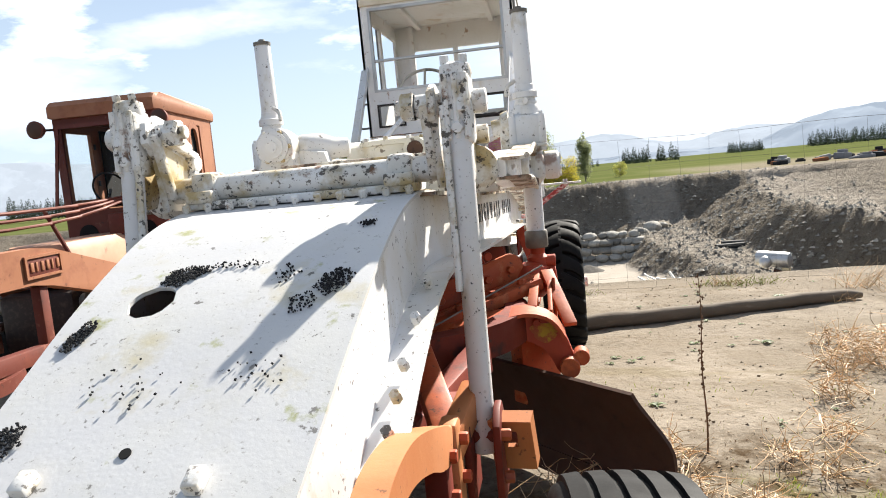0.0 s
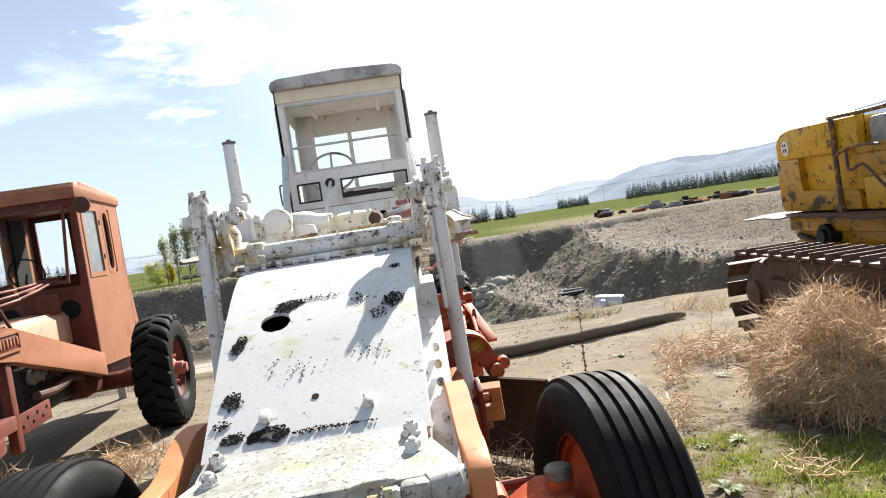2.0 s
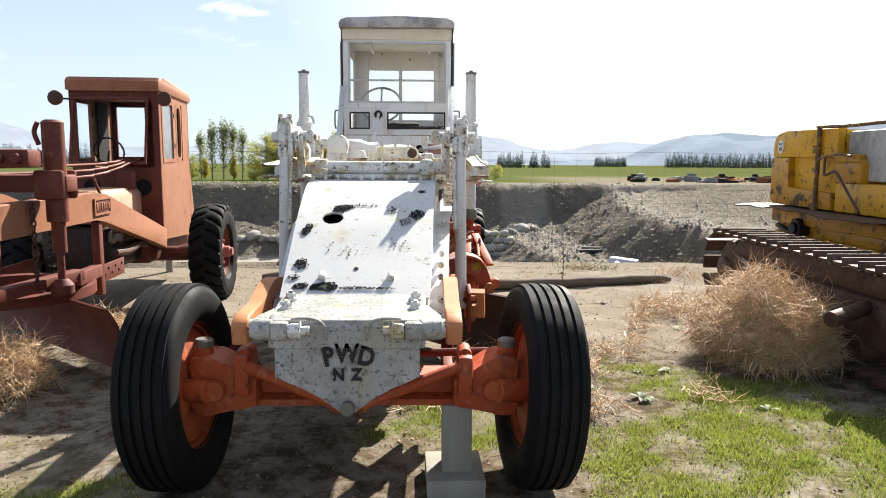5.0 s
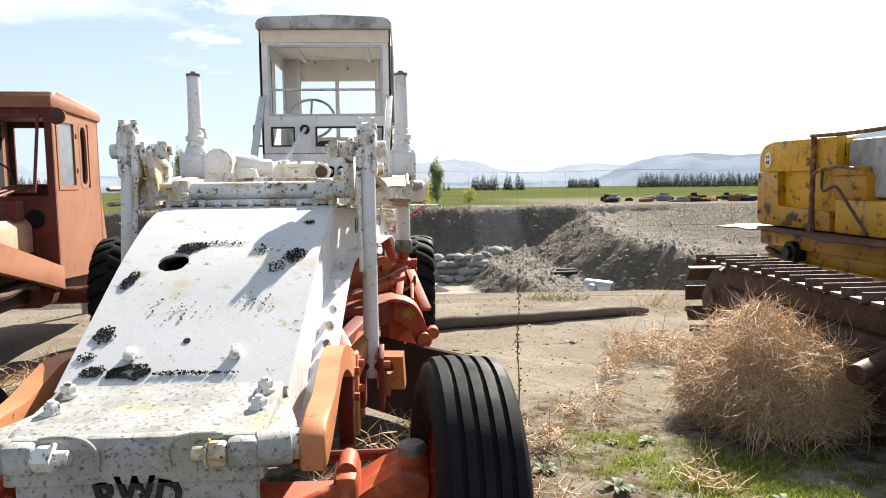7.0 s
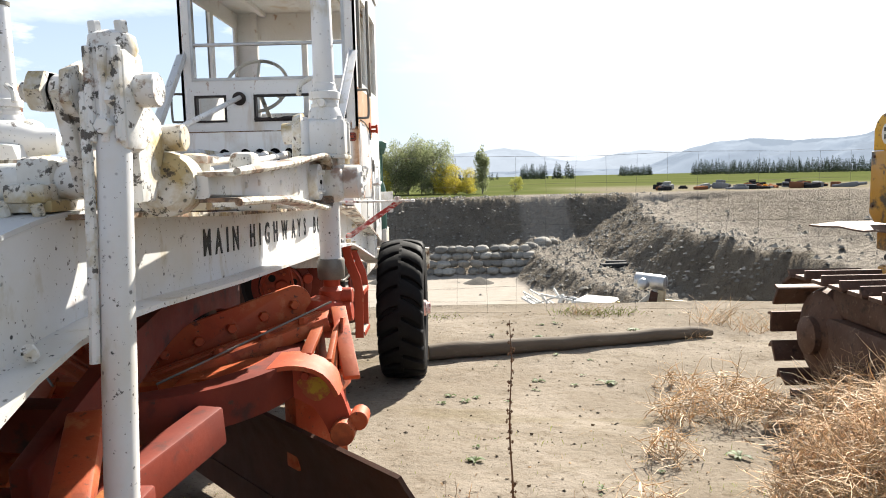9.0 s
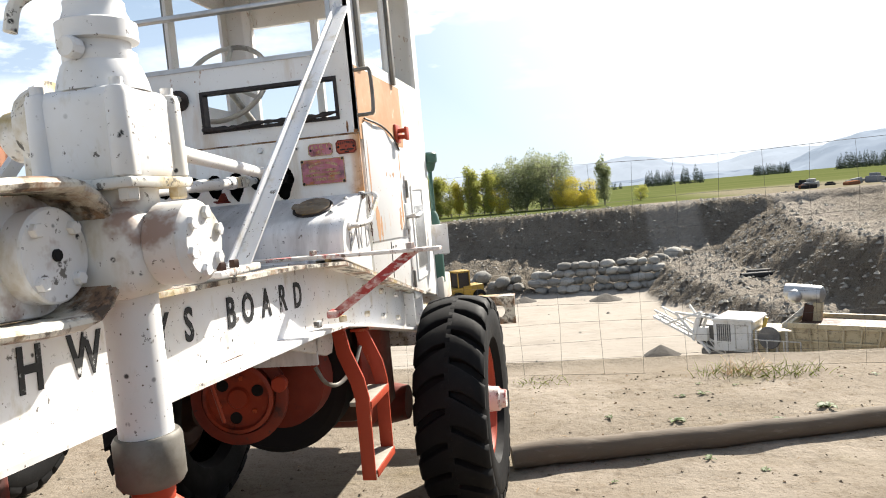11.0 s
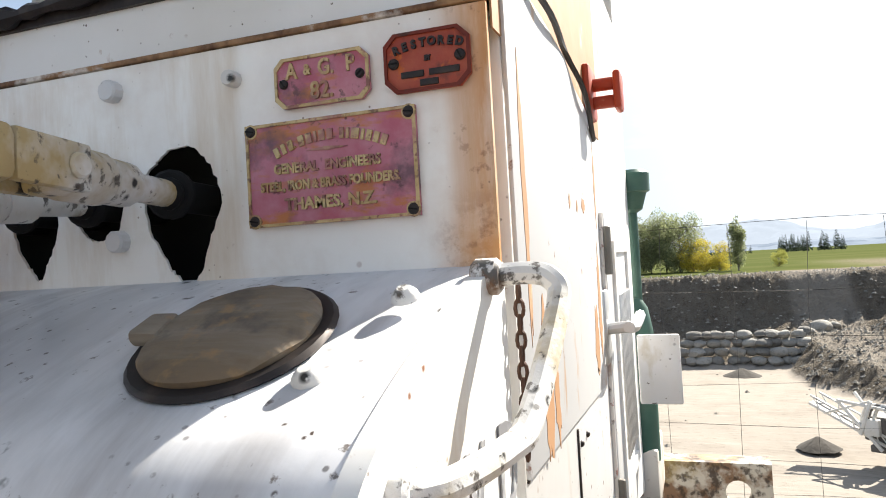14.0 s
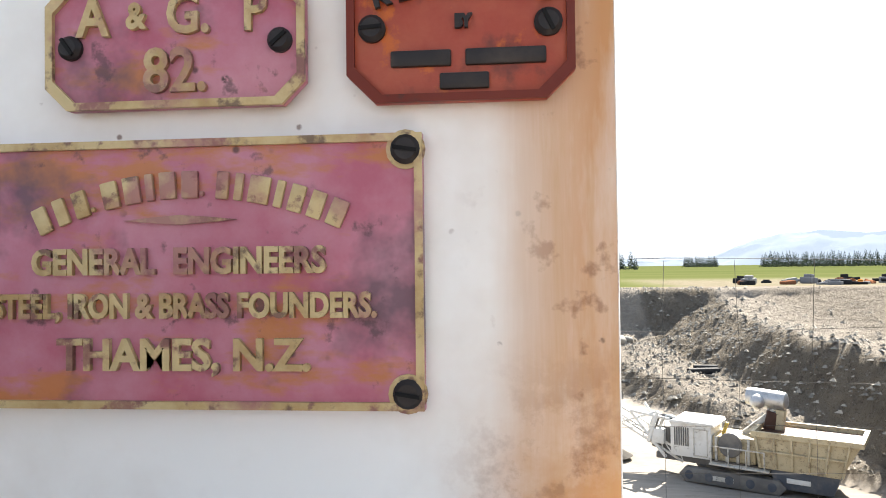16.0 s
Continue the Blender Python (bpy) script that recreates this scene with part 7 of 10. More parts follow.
box(bm, -0.5, 0.5, 6.42, 7.38, 0.66, 0.80, 0.01)
finish("tail_beam", bm, M_worn_white, tail)
# engine block behind the cab, hood and air cleaner
bm = B()
box(bm, -0.4, 0.4, 6.42, 7.9, 0.9, 1.32, 0.05)
part("engine_hood", bm, M_cab, grader, "white engine hood")
bm = B()
lathe(bm, [(0, 0.02), (0.01, 0.05), (0.05, 0.05), (0.40, 0.05), (0.47, 0.038), (0.5, 0.02)], (0.655, 6.48, 1.07), (0.655, 6.48, 2), 24)
can = part("air_cleaner", bm, M_green, grader, "dark green cylindrical air cleaner")
bm = B()
lathe(bm, [(0, 0.014), (0.28, 0.014), (0.29, 0.03), (0.34, 0.045), (0.345, 0.055), (0.40, 0.056), (0.41, 0.045)], (0.665, 6.48, 1.55), (0.665, 6.48, 2.5), 20)
finish("intake_cap", bm, M_green, can)
bm = B()
box(bm, 0.67, 0.785, 6.29, 6.302, 1.285, 1.48, 0.006)
finish("bracket_plate", bm, M_white, can, "white bracket plate")
bm = B()
box(bm, 0.50, 0.70, 6.43, 6.7, 0.95, 1.12, 0.01)
finish("battery_box", bm, M_ruststreak, can, "rust-streaked white box")

# ---- lug-tread rear wheels ----
bm = B()
R0, W0 = 0.62, 0.385
prof = [(-W0 * 0.3, 0.32), (-W0 * 0.46, 0.36), (-W0 * 0.5, 0.44), (-W0 * 0.49, 0.52), (-W0 * 0.44, 0.55), (-W0 * 0.3, 0.565), (0, 0.572), (W0 * 0.3, 0.565), (W0 * 0.44, 0.55), (W0 * 0.49, 0.52), (W0 * 0.5, 0.44), (W0 * 0.46, 0.36), (W0 * 0.3, 0.32)]
lathe(bm, [(d + W0, r) for d, r in prof], (-W0, 0, 0), (W0, 0, 0), 64, False)
for side in (-1, 1):
    for k in range(22):
        a0 = 2 * math.pi * (k + (0.5 if side > 0 else 0)) / 22
        secs = []
        for t in (0.0, 0.2, 0.45, 0.7, 0.9, 1.0):
            x = side * W0 * (-0.03 + 0.52 * t)
            a = a0 + 0.02 + 0.03 * t + 0.16 * t * t
            rt = R0 - 0.006 - 0.026 * t * t - (0.02 if t == 1 else 0)
            rb = 0.56 - 0.03 * t
            half = 0.128 - 0.026 * min(1, t * 2.2)
            secs.append([bm.verts.new((x, rr * math.cos(a + h), rr * math.sin(a + h))) for rr, h in ((rb, -half * 1.1), (rt - 0.004, -half * 0.95), (rt, -half * 0.8), (rt, half * 0.8), (rt - 0.004, half * 0.95), (rb, half * 1.1))])
        for p, q in zip(secs, secs[1:]):
            for i in range(5):
                bm.faces.new((p[i], p[i + 1], q[i + 1], q[i]))
        bm.faces.new(secs[0])
        bm.faces.new(secs[-1][::-1])
tyre_me = finish("tyre", bm, M_rubber, None, "", 40).data
for o in list(scene.objects):
    if o.data == tyre_me:
        bpy.data.objects.remove(o)


def lug_wheel(parent, x, y, z, side, k=1.0, rim_mat=M_orange, hub_mat=M_orange):
    hub = new("rear_wheel")
    hub.parent = parent
    hub.matrix_basis = pose(x, y, z, 13 * x) @ Matrix.Diagonal((k, k, k, 1))
    t = new("tyre", tyre_me)
    t.parent = hub
    tagged(t, "black lug-tread rubber tyre")
    bm = B()
    lathe(bm, [(0.0, 0.335), (0.02, 0.335), (0.03, 0.31), (0.10, 0.29), (0.14, 0.22), (0.13, 0.14), (0.17, 0.11), (0.22, 0.1), (0.225, 0.0001)], (side * 0.02 - side * 0.19 + side * 0.30, 0, 0), (-side * 1, 0, 0), 36, False)
    finish("inner_disc", bm, M_brown, hub)
    bm = B()
    lathe(bm, [(0.0, 0.34), (0.0, 0.31), (0.05, 0.30), (0.10, 0.25), (0.11, 0.17), (0.07, 0.15), (0.06, 0.0001)], (side * 0.135, 0, 0), (-side, 0, 0), 36, False)
    finish("rim", bm, rim_mat, hub, "painted steel rim")
    bm = B()
    lathe(bm, [(0, 0.12), (0.04, 0.11), (0.06, 0.075), (0.13, 0.07), (0.14, 0.055), (0.17, 0.05)], (side * 0.065, 0, 0), (side * 1, 0, 0), 24)
    finish("hub", bm, hub_mat, hub)
    for n in range(8):
        a = 2 * math.pi * n / 8
        stud(hub, (side * 0.085, 0.15 * math.cos(a), 0.15 * math.sin(a)), (side * 0.115, 0.15 * math.cos(a), 0.15 * math.sin(a)), 0.018, hub_mat)
    return hub


lug_wheel(grader, 0.90, 5.78, 0.46, 1, 1.0, M_stepred, M_whitered)
lug_wheel(grader, -0.90, 5.78, 0.46, -1, 1.0, M_stepred, M_whitered)

# ---- drawbar, circle and blade ----
bm = B()
for s in (-1, 1):
    m, n = frame_to((s * 0.06, 0.25, 0.62), (s * 0.50, 1.95, 0.80))
    box(bm, -0.05, 0.05, -0.07, 0.07, 0, n, 0.012, m)
box(bm, -0.5, 0.5, 1.35, 1.47, 0.68, 0.80, 0.012)
draw = part("drawbar", bm, M_red, grader, "dark red A-frame drawbar")
bm = B()
lathe(bm, [(0, 0.58), (0, 0.70), (0.15, 0.70), (0.15, 0.58), (0, 0.58)], (0, 2.5, 0.76), (0, 2.5, 1.2), 56, False)
circle = part("blade_circle", bm, M_red, grader, "dark red turning circle")
# deep arched beams that carry the circle below the frame
for x in (-0.3, 0.22):
    bm = B()
    low = [(p.x, p.y) for p in bend([(3.15, 0.9, 0), (2.95, 1.02, 0), (2.6, 1.06, 0), (2.25, 1.03, 0), (1.9, 0.93, 0), (1.55, 0.84, 0), (1.3, 0.80, 0)], 3)]
    prism(bm, [(1.3, 0.92), (1.6, 1.02), (1.95, 1.13), (2.3, 1.19), (2.8, 1.2), (3.15, 1.17)] + low, "x", x - 0.03, x + 0.03, 0.008)
    box(bm, x - 0.07, x + 0.07, 2.2, 3.15, 1.188, 1.203, 0.004)
    part("circle_beam", bm, M_red, grader, "dark red arched beam under the frame", 50)
for s in (-1, 1):
    # bowed cross casting with a flanged top edge
    up = [(p.x, p.y) for p in bend([(0.0, 0.84, 0), (0.2, 0.845, 0), (0.35, 0.86, 0), (0.5, 0.885, 0), (0.62, 0.905, 0), (0.72, 0.905, 0), (0.82, 0.86, 0), (0.88, 0.77, 0), (0.91, 0.68, 0), (0.93, 0.61, 0)], 3)]
    dn = [(p.x, p.y) for p in bend([(0.90, 0.56, 0), (0.84, 0.58, 0), (0.80, 0.66, 0), (0.74, 0.735, 0), (0.66, 0.765, 0), (0.56, 0.745, 0), (0.48, 0.69, 0), (0.35, 0.675, 0), (0.2, 0.68, 0), (0.0, 0.69, 0)], 3)]
    bm = B()
    prism(bm, [(s * u, v) for u, v in up + dn], "y", 2.37, 2.42, 0.008)
    lift = part("lift_arm", bm, M_stepred, grader, "orange-red bowed lift arm casting with bolts", 50)
    bm = B()
    sheet(bm, [[(s * u, 2.27 + 0.05 * math.sin(u * 9), v + 0.006), (s * u, 2.5, v + 0.006)] for u, v in up[:22]], 0.018)
    finish("top_flange", bm, M_orange, lift, "sun-faded top flange", 50)
    bm = B()
    o = [(s * 0.78 + (0.07 + 0.012 * math.sin(5 * a)) * math.cos(a), 0.80 + (0.05 + 0.012 * math.sin(3 * a)) * math.sin(a)) for a in [2 * math.pi * k / 18 for k in range(18)]]
    prism(bm, o, "y", 2.3665, 2.3705)
    finish("paint_patch", bm, Mat("chipped_yellow_patch", (0.4, 0.24, 0.02)).patch(16, 0.45, 0.56, (0.3, 0.06, 0.025), 0.95).bump(40, 0.3, 0.003).m, lift, "patch of bared yellow paint", 0)
    for u, v in ((0.1, 0.76), (0.3, 0.77), (0.42, 0.76), (0.56, 0.82), (0.66, 0.84), (0.74, 0.85)):
        stud(lift, (s * u, 2.372, v), (s * u, 2.345, v), 0.02, M_stepred)
    bm = B()
    rod(bm, (s * 0.89, 2.30, 0.62), (s * 0.89, 2.48, 0.62), 0.05, 16)
    rod(bm, (s * 0.95, 2.34, 0.66), (s * 0.95, 2.44, 0.66), 0.04, 14)
    finish("end_pin", bm, M_orange, lift, "orange pin at the arm's end")
    # ribbed plate that rises to the column
    A, C = Vector((s * 0.02, 2.50, 0.90)), Vector((s * 0.60, 2.84, 1.075))
    d = (C - A).normalized()
    n = (C - A).length
    m = Matrix.Translation(A) @ Matrix((d, Vector((-d.y, d.x, 0)).normalized(), d.cross(Vector((-d.y, d.x, 0)).normalized()))).transposed().to_4x4()
    bm = B()
    tip = [(n + 0.075 * math.sin(a), -0.015 + 0.085 * math.cos(a)) for a in [math.pi * k / 12 for k in range(13)]]
    prism(bm, [(0, 0.07)] + tip + [(0, -0.1)], "y", -0.012, 0.012, 0.004)
    bmesh.ops.transform(bm, matrix=m, verts=bm.verts)
    rib = finish("ribbed_plate", bm, M_orange, lift, "orange plate with a rounded end and large bolts")
    out = -1 if (m.to_3x3() @ Vector((0, 1, 0))).y > 0 else 1
    for k in range(5):
        c = m @ Vector((0.08 + 0.15 * k, out * 0.012, -0.015))
        stud(rib, c, c + m.to_3x3() @ Vector((0, out * 0.03, 0)), 0.024, M_orange, 6)
    A, C = Vector((s * 0.10, 2.40, 0.835)), Vector((s * 0.73, 2.80, 1.0))
    bm = B()
    m, n = frame_to(A, C)
    side = m.to_3x3() @ Vector((1, 0, 0))
    box(bm, -0.075, 0.075, -0.012, 0.012, 0, n, 0.005, m)
    for u in (-0.078, 0.0, 0.03, 0.078):
        box(bm, u - 0.009, u + 0.009, -0.026 if abs(u) < 0.05 else -0.05, 0.024 if abs(u) < 0.05 else 0.014, 0, n, 0.005, m)
    plank = finish("link_channel", bm, M_orange, lift, "orange ribbed link channel")
    for t in (0.35, 0.62, 0.86):
        c = A.lerp(C, t) + side * (-0.04)
        stud(plank, c + Vector((0, 0, 0.008)), c + Vector((0, 0, 0.04)), 0.022, M_orange)
    # boxed bracket at the end of the channel
    bm = B()
    prism(bm, [(2.60, 0.70), (2.88, 0.66), (2.92, 0.70), (2.80, 1.0), (2.72, 1.01)], "x", min(s * 0.72, s * 0.735), max(s * 0.72, s * 0.735), 0.004)
    prism(bm, [(2.60, 0.70), (2.88, 0.66), (2.92, 0.70), (2.80, 1.0), (2.72, 1.01)], "x", min(s * 0.83, s * 0.845), max(s * 0.83, s * 0.845), 0.004)
    box(bm, min(s * 0.725, s * 0.84), max(s * 0.725, s * 0.84), 2.66, 2.88, 0.70, 0.715, 0.004)
    bk = finish("end_bracket", bm, M_orange, lift, "boxed orange end bracket")
    stud(bk, (s * 0.785, 2.78, 0.715), (s * 0.785, 2.78, 0.75), 0.024, M_stepred)
    bm = B()
    m, n = frame_to((s * 0.80, 2.86, 1.03), (s * 0.91, 2.48, 0.80))
    box(bm, -0.035, 0.035, -0.012, 0.012, 0, n, 0.004, m)
    m, n = frame_to((s * 0.74, 2.86, 1.02), (s * 0.72, 2.48, 0.90))
    box(bm, -0.025, 0.025, -0.012, 0.012, 0, n, 0.004, m)
    finish("brace_bar", bm, M_orange, lift)
    bm = B()
    prism(bm, [(2.5, 0.62), (2.62, 0.60), (2.76, 0.66), (2.86, 0.78), (2.9, 0.95), (2.8, 1.0), (2.66, 0.96), (2.5, 0.88)], "x", s * 0.80, s * 0.825, 0.006)
    finish("end_plate", bm, M_orange, lift, "curved orange end plate")
    bm = B()
    m, n = frame_to((s * 0.30, 2.34, 0.86), (s * 0.16, 1.75, 0.66))
    box(bm, -0.04, 0.04, -0.014, 0.014, 0, n, 0.005, m)
    finish("leg_strap", bm, M_orange, lift)
    bm = B()
    tube(bm, [(s * 0.2, 2.2, 0.87), (s * 0.78, 2.8, 1.07)], 0.005, 6)
    finish("tie_wire", bm, M_steel, lift, "thin grey tie rod")
bm = B()
a, b = Vector((1.30, 1.90, 0)), Vector((-0.95, 4.30, 0))
d = (b - a).normalized()
nrm = Vector((-d.y, d.x, 0))
if nrm.y > 0:
    nrm = -nrm
rows = []
for k in range(13):
    t = k / 12
    ang = radians(-35 + 95 * t)
    off = -0.18 * math.cos(ang) + 0.16
    cut = 0.14 * ease(0.45, 1.0, t)
    rows.append([a + d * (cut + ((a - b).length - 2 * cut) * i / 16) + nrm * (off if t < 0.5 else off * 1.05) + Vector((0, 0, 0.06 + 0.54 * t)) for i in range(17)])
sheet(bm, rows, 0.018)
blade = part("blade", bm, M_brown, grader, "long rusty brown grader blade", 50)
bm = B()
sheet(bm, [[a + nrm * 0.035 + Vector((0, 0, 0.03)), b + nrm * 0.035 + Vector((0, 0, 0.03))], [a + nrm * 0.02 + Vector((0, 0, 0.15)), b + nrm * 0.02 + Vector((0, 0, 0.15))]], 0.016)
finish("cutting_edge", bm, M_brown, blade)
for s in (0.3, 0.7):
    bm = B()
    c = a + d * (a - b).length * s
    m = Matrix.Translation((c.x, c.y, 0.45)) @ pose(0, 0, 0, 0, 0, math.degrees(math.atan2(d.y, d.x)))
    box(bm, -0.05, 0.05, -0.25, 0.02, -0.1, 0.3, 0.01, m)
    finish("blade_bracket", bm, M_orange, blade)

# timber block under the axle
bm = B()
box(bm, 0.36, 0.66, -0.24, 0.14, 0.0, 0.10, 0.006, pose(0.0, 0, 0, 0, 0, 2))
block = tagged(finish("timber_block", bm, M_timber, None), "grey timber plank propping up the axle", "timber block")
bm = B()
box(bm, 0.445, 0.60, -0.12, 0.04, 0.10, 0.46, 0.006)
tagged(finish("timber_post", bm, M_timber, None), "short grey timber post standing on a plank", "timber post")

# ---- red-oxide grader beside it ----
M_pane = Mat("dusty_window_glass", (0.16, 0.17, 0.18), 0.12).patch(5, 0.45, 0.7, (0.24, 0.245, 0.25), 0.7).m
M_pane.node_tree.nodes["Principled BSDF"].inputs["Specular IOR Level"].default_value = 0.9
red_grader = thing("red_oxide_grader", "faded red-oxide vintage grader with closed cab", "road grader", (-3.66, 5.72, -0.085), 4.5)


def rp(name, bm, mat=M_oxide, label="", parent=None, smooth=35):
    return finish(name, bm, mat, parent or red_grader, label, smooth)


# cab walls, with real openings
bm = B()
for x0, x1, z0, z1 in ((-0.55, 0.55, 2.46, 2.62), (-0.55, -0.47, 1.62, 2.46), (0.47, 0.55, 1.62, 2.46), (-0.55, 0.55, 0.72, 1.62)):
    box(bm, x0, x1, 0, 0.03, z0, z1)
bmesh.ops.remove_doubles(bm, verts=bm.verts, dist=0.0005)
rcab = rp("cab", bm, M_oxide, "red-oxide steel cab with tilted windscreen", None, 20)
for x0, x1 in ((0.525, 0.55), (-0.55, -0.525)):
    bm = B()
    for y0, y1, z0, z1 in ((0.03, 1.38, 2.46, 2.62), (0.03, 0.12, 1.70, 2.46), (0.62, 0.80, 1.70, 2.46), (1.06, 1.38, 1.70, 2.46)):
        box(bm, x0, x1, y0, y1, z0, z1)
    prism(bm, [(0.03, 0.70), (1.62, 0.62), (1.38, 1.70), (0.03, 1.70)], "x", x0, x1)
    bmesh.ops.remove_doubles(bm, verts=bm.verts, dist=0.0005)
    rp("cab_side", bm, M_lit_oxide, "", rcab, 20)
    bm = B()
    ring_wall(bm, rect(0.10, 0.64, 1.68, 2.48), rect(0.15, 0.59, 1.73, 2.43), "x", x0 - 0.008, x1 + 0.008)
    wf = rp("door_window_frame", bm, M_lit_oxide, "", rcab, 0)
    slot, edge = [], []
    for k in range(32):
        a = 2 * math.pi * k / 32 + 0.01
        c, d = math.cos(a), math.sin(a)
        slot.append((0.93 + 0.105 * math.copysign(abs(c) ** 0.6, c), 2.08 + 0.34 * math.copysign(abs(d) ** 0.6, d)))
        q = min(0.14 / max(abs(c), 1e-6), 0.39 / max(abs(d), 1e-6))
        edge.append((0.93 + c * q, 2.08 + d * q))
    bm = B()
    ring_wall(bm, edge, slot, "x", x0 - 0.003, x1 + 0.003)
    rp("slot_frame", bm, M_lit_oxide, "rounded slot window frame", rcab, 0)
    bm = B()
    box(bm, (x0 + x1) / 2 - 0.002, (x0 + x1) / 2 + 0.002, 0.15, 0.59, 1.73, 2.43)
    rp("pane", bm, M_pane if x0 > 0 else M_glass, "dusty grey window pane" if x0 > 0 else "clear window pane", wf, 0)
    for z in (1.9, 2.3):
        bm = B()
        box(bm, x1, x1 + 0.015, 0.62, 0.66, z - 0.03, z + 0.03, 0.003)
        rp("hinge", bm, M_darkiron, "", wf)
bm = B()
for x0, x1, z0, z1 in ((-0.55, 0.55, 2.45, 2.62), (-0.55, -0.46, 1.75, 2.45), (-0.06, 0.55, 1.75, 2.45), (-0.55, 0.55, 0.65, 1.75)):
    box(bm, x0, x1, 1.36, 1.39, z0, z1)
bmesh.ops.remove_doubles(bm, verts=bm.verts, dist=0.0005)
rp("cab_rear", bm, M_oxide, "", rcab, 20)
bm = B()
prism(bm, [(-0.05, 2.56), (1.45, 2.52), (1.46, 2.62), (1.38, 2.68), (0.1, 2.74), (-0.0, 2.73), (-0.05, 2.68)], "x", -0.585, 0.585, 0.045)
rp("cab_roof", bm, M_lit_oxide, "faded red roof with rounded edge, sunlight put into its colour", rcab)
# tilted windscreen frame with two panes
m = pose(-0.02, -0.02, 2.49, -14, 0, 0)
bm = B()
ring_wall(bm, rect(-0.48, 0.46, -0.86, 0.0), rect(-0.45, 0.43, -0.825, -0.04), "y", -0.02, 0.0)
bmesh.ops.transform(bm, matrix=m, verts=bm.verts)
ws = rp("windscreen_frame", bm, M_oxide, "opened windscreen frame", rcab, 0)
bm = B()
box(bm, -0.45, 0.43, -0.012, -0.008, -0.825, -0.04, 0, m)
gl = rp("pane", bm, M_glass, "windscreen pane", ws, 0)
gl.visible_shadow = False
for s in (-1, 1):
    bm = B()
    c = Vector((s * 0.66, -0.08, 2.46))
    lathe(bm, [(0, 0.02), (0.03, 0.06), (0.07, 0.082), (0.12, 0.09), (0.125, 0.08)], c + Vector((0, 0.06, 0)), c + Vector((0, -1, 0)), 20)
    lamp = rp("work_lamp", bm, M_oxide, "round work lamp", rcab)
    bm = B()
    lathe(bm, [(0, 0.078), (0.004, 0.07), (0.012, 0.0001)], c + Vector((0, -0.065, 0)), c + Vector((0, -1, 0)), 20, False)
    rp("lens", bm, M_brown, "dull brown lamp lens", lamp)
    bm = B()
    rod(bm, (s * 0.55, 0.02, 2.46), (s * 0.64, -0.04, 2.46), 0.012, 8)
    rp("lamp_bracket", bm, M_darkiron, "", lamp)
for s in (-1, 1):
    bm = B()
    lathe(bm, [(0, 0.105), (0.008, 0.105)], (s * 0.32, -0.004, 1.37), (s * 0.32, -1, 1.37), 16)
    rp("pedal_hole", bm, M_black, "dark oval opening", rcab)
bm = B()
ringp = [Vector((-0.2 + 0.19 * math.cos(2 * math.pi * k / 28), 0.32 - 0.08 * math.sin(2 * math.pi * k / 28), 1.82 + 0.17 * math.sin(2 * math.pi * k / 28))) for k in range(29)]
tube(bm, ringp, 0.012, 6)
rod(bm, (-0.2, 0.32, 1.82), (-0.2, 0.05, 1.3), 0.014, 8)
rp("steering_wheel", bm, M_darkiron, "dark steering wheel", rcab)
# the cab is deep: its sides, roof and rear wall reach well behind the door
for o in rcab.children_recursive:
    if o.name.split(".")[0] in ("cab_side", "door_window_frame", "hinge", "cab_rear", "cab_roof") or (o.name.startswith("pane") and o.parent is not ws):
        o.data.transform(Matrix.Diagonal((1, 1.06, 1, 1)))
# black boards added behind the slots, for the dark of the interior
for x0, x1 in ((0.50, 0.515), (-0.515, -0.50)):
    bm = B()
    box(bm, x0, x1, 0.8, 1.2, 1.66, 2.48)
    rp("dark_lining", bm, M_black, "black board in place of the shade behind the slot window", rcab)
rcab.matrix_basis = Matrix.Diagonal((1, 1, 1.03, 1))
# rear frame, wheels
bm = B()
box(bm, -0.45, 0.45, -0.3, 2.6, 0.45, 0.70, 0.03)
rp("rear_frame", bm, M_oxide, "red-oxide rear frame")
for x, y in ((1.12, 0.3), (-1.2, 0.3)):
    lug_wheel(red_grader, x, y, 0.52, 1 if x > 0 else -1, 1.07, M_oxide, (Mat("faded_pink_hub", (0.42, 0.15, 0.13)).patch(5, 0.4, 0.7, (0.25, 0.08, 0.06), 0.7)).m if x > 0 else M_oxide)
bm = B()
rod(bm, (-1.15, 0.3, 0.50), (1.1, 0.3, 0.50), 0.1, 18)
rp("rear_axle", bm, M_oxide)
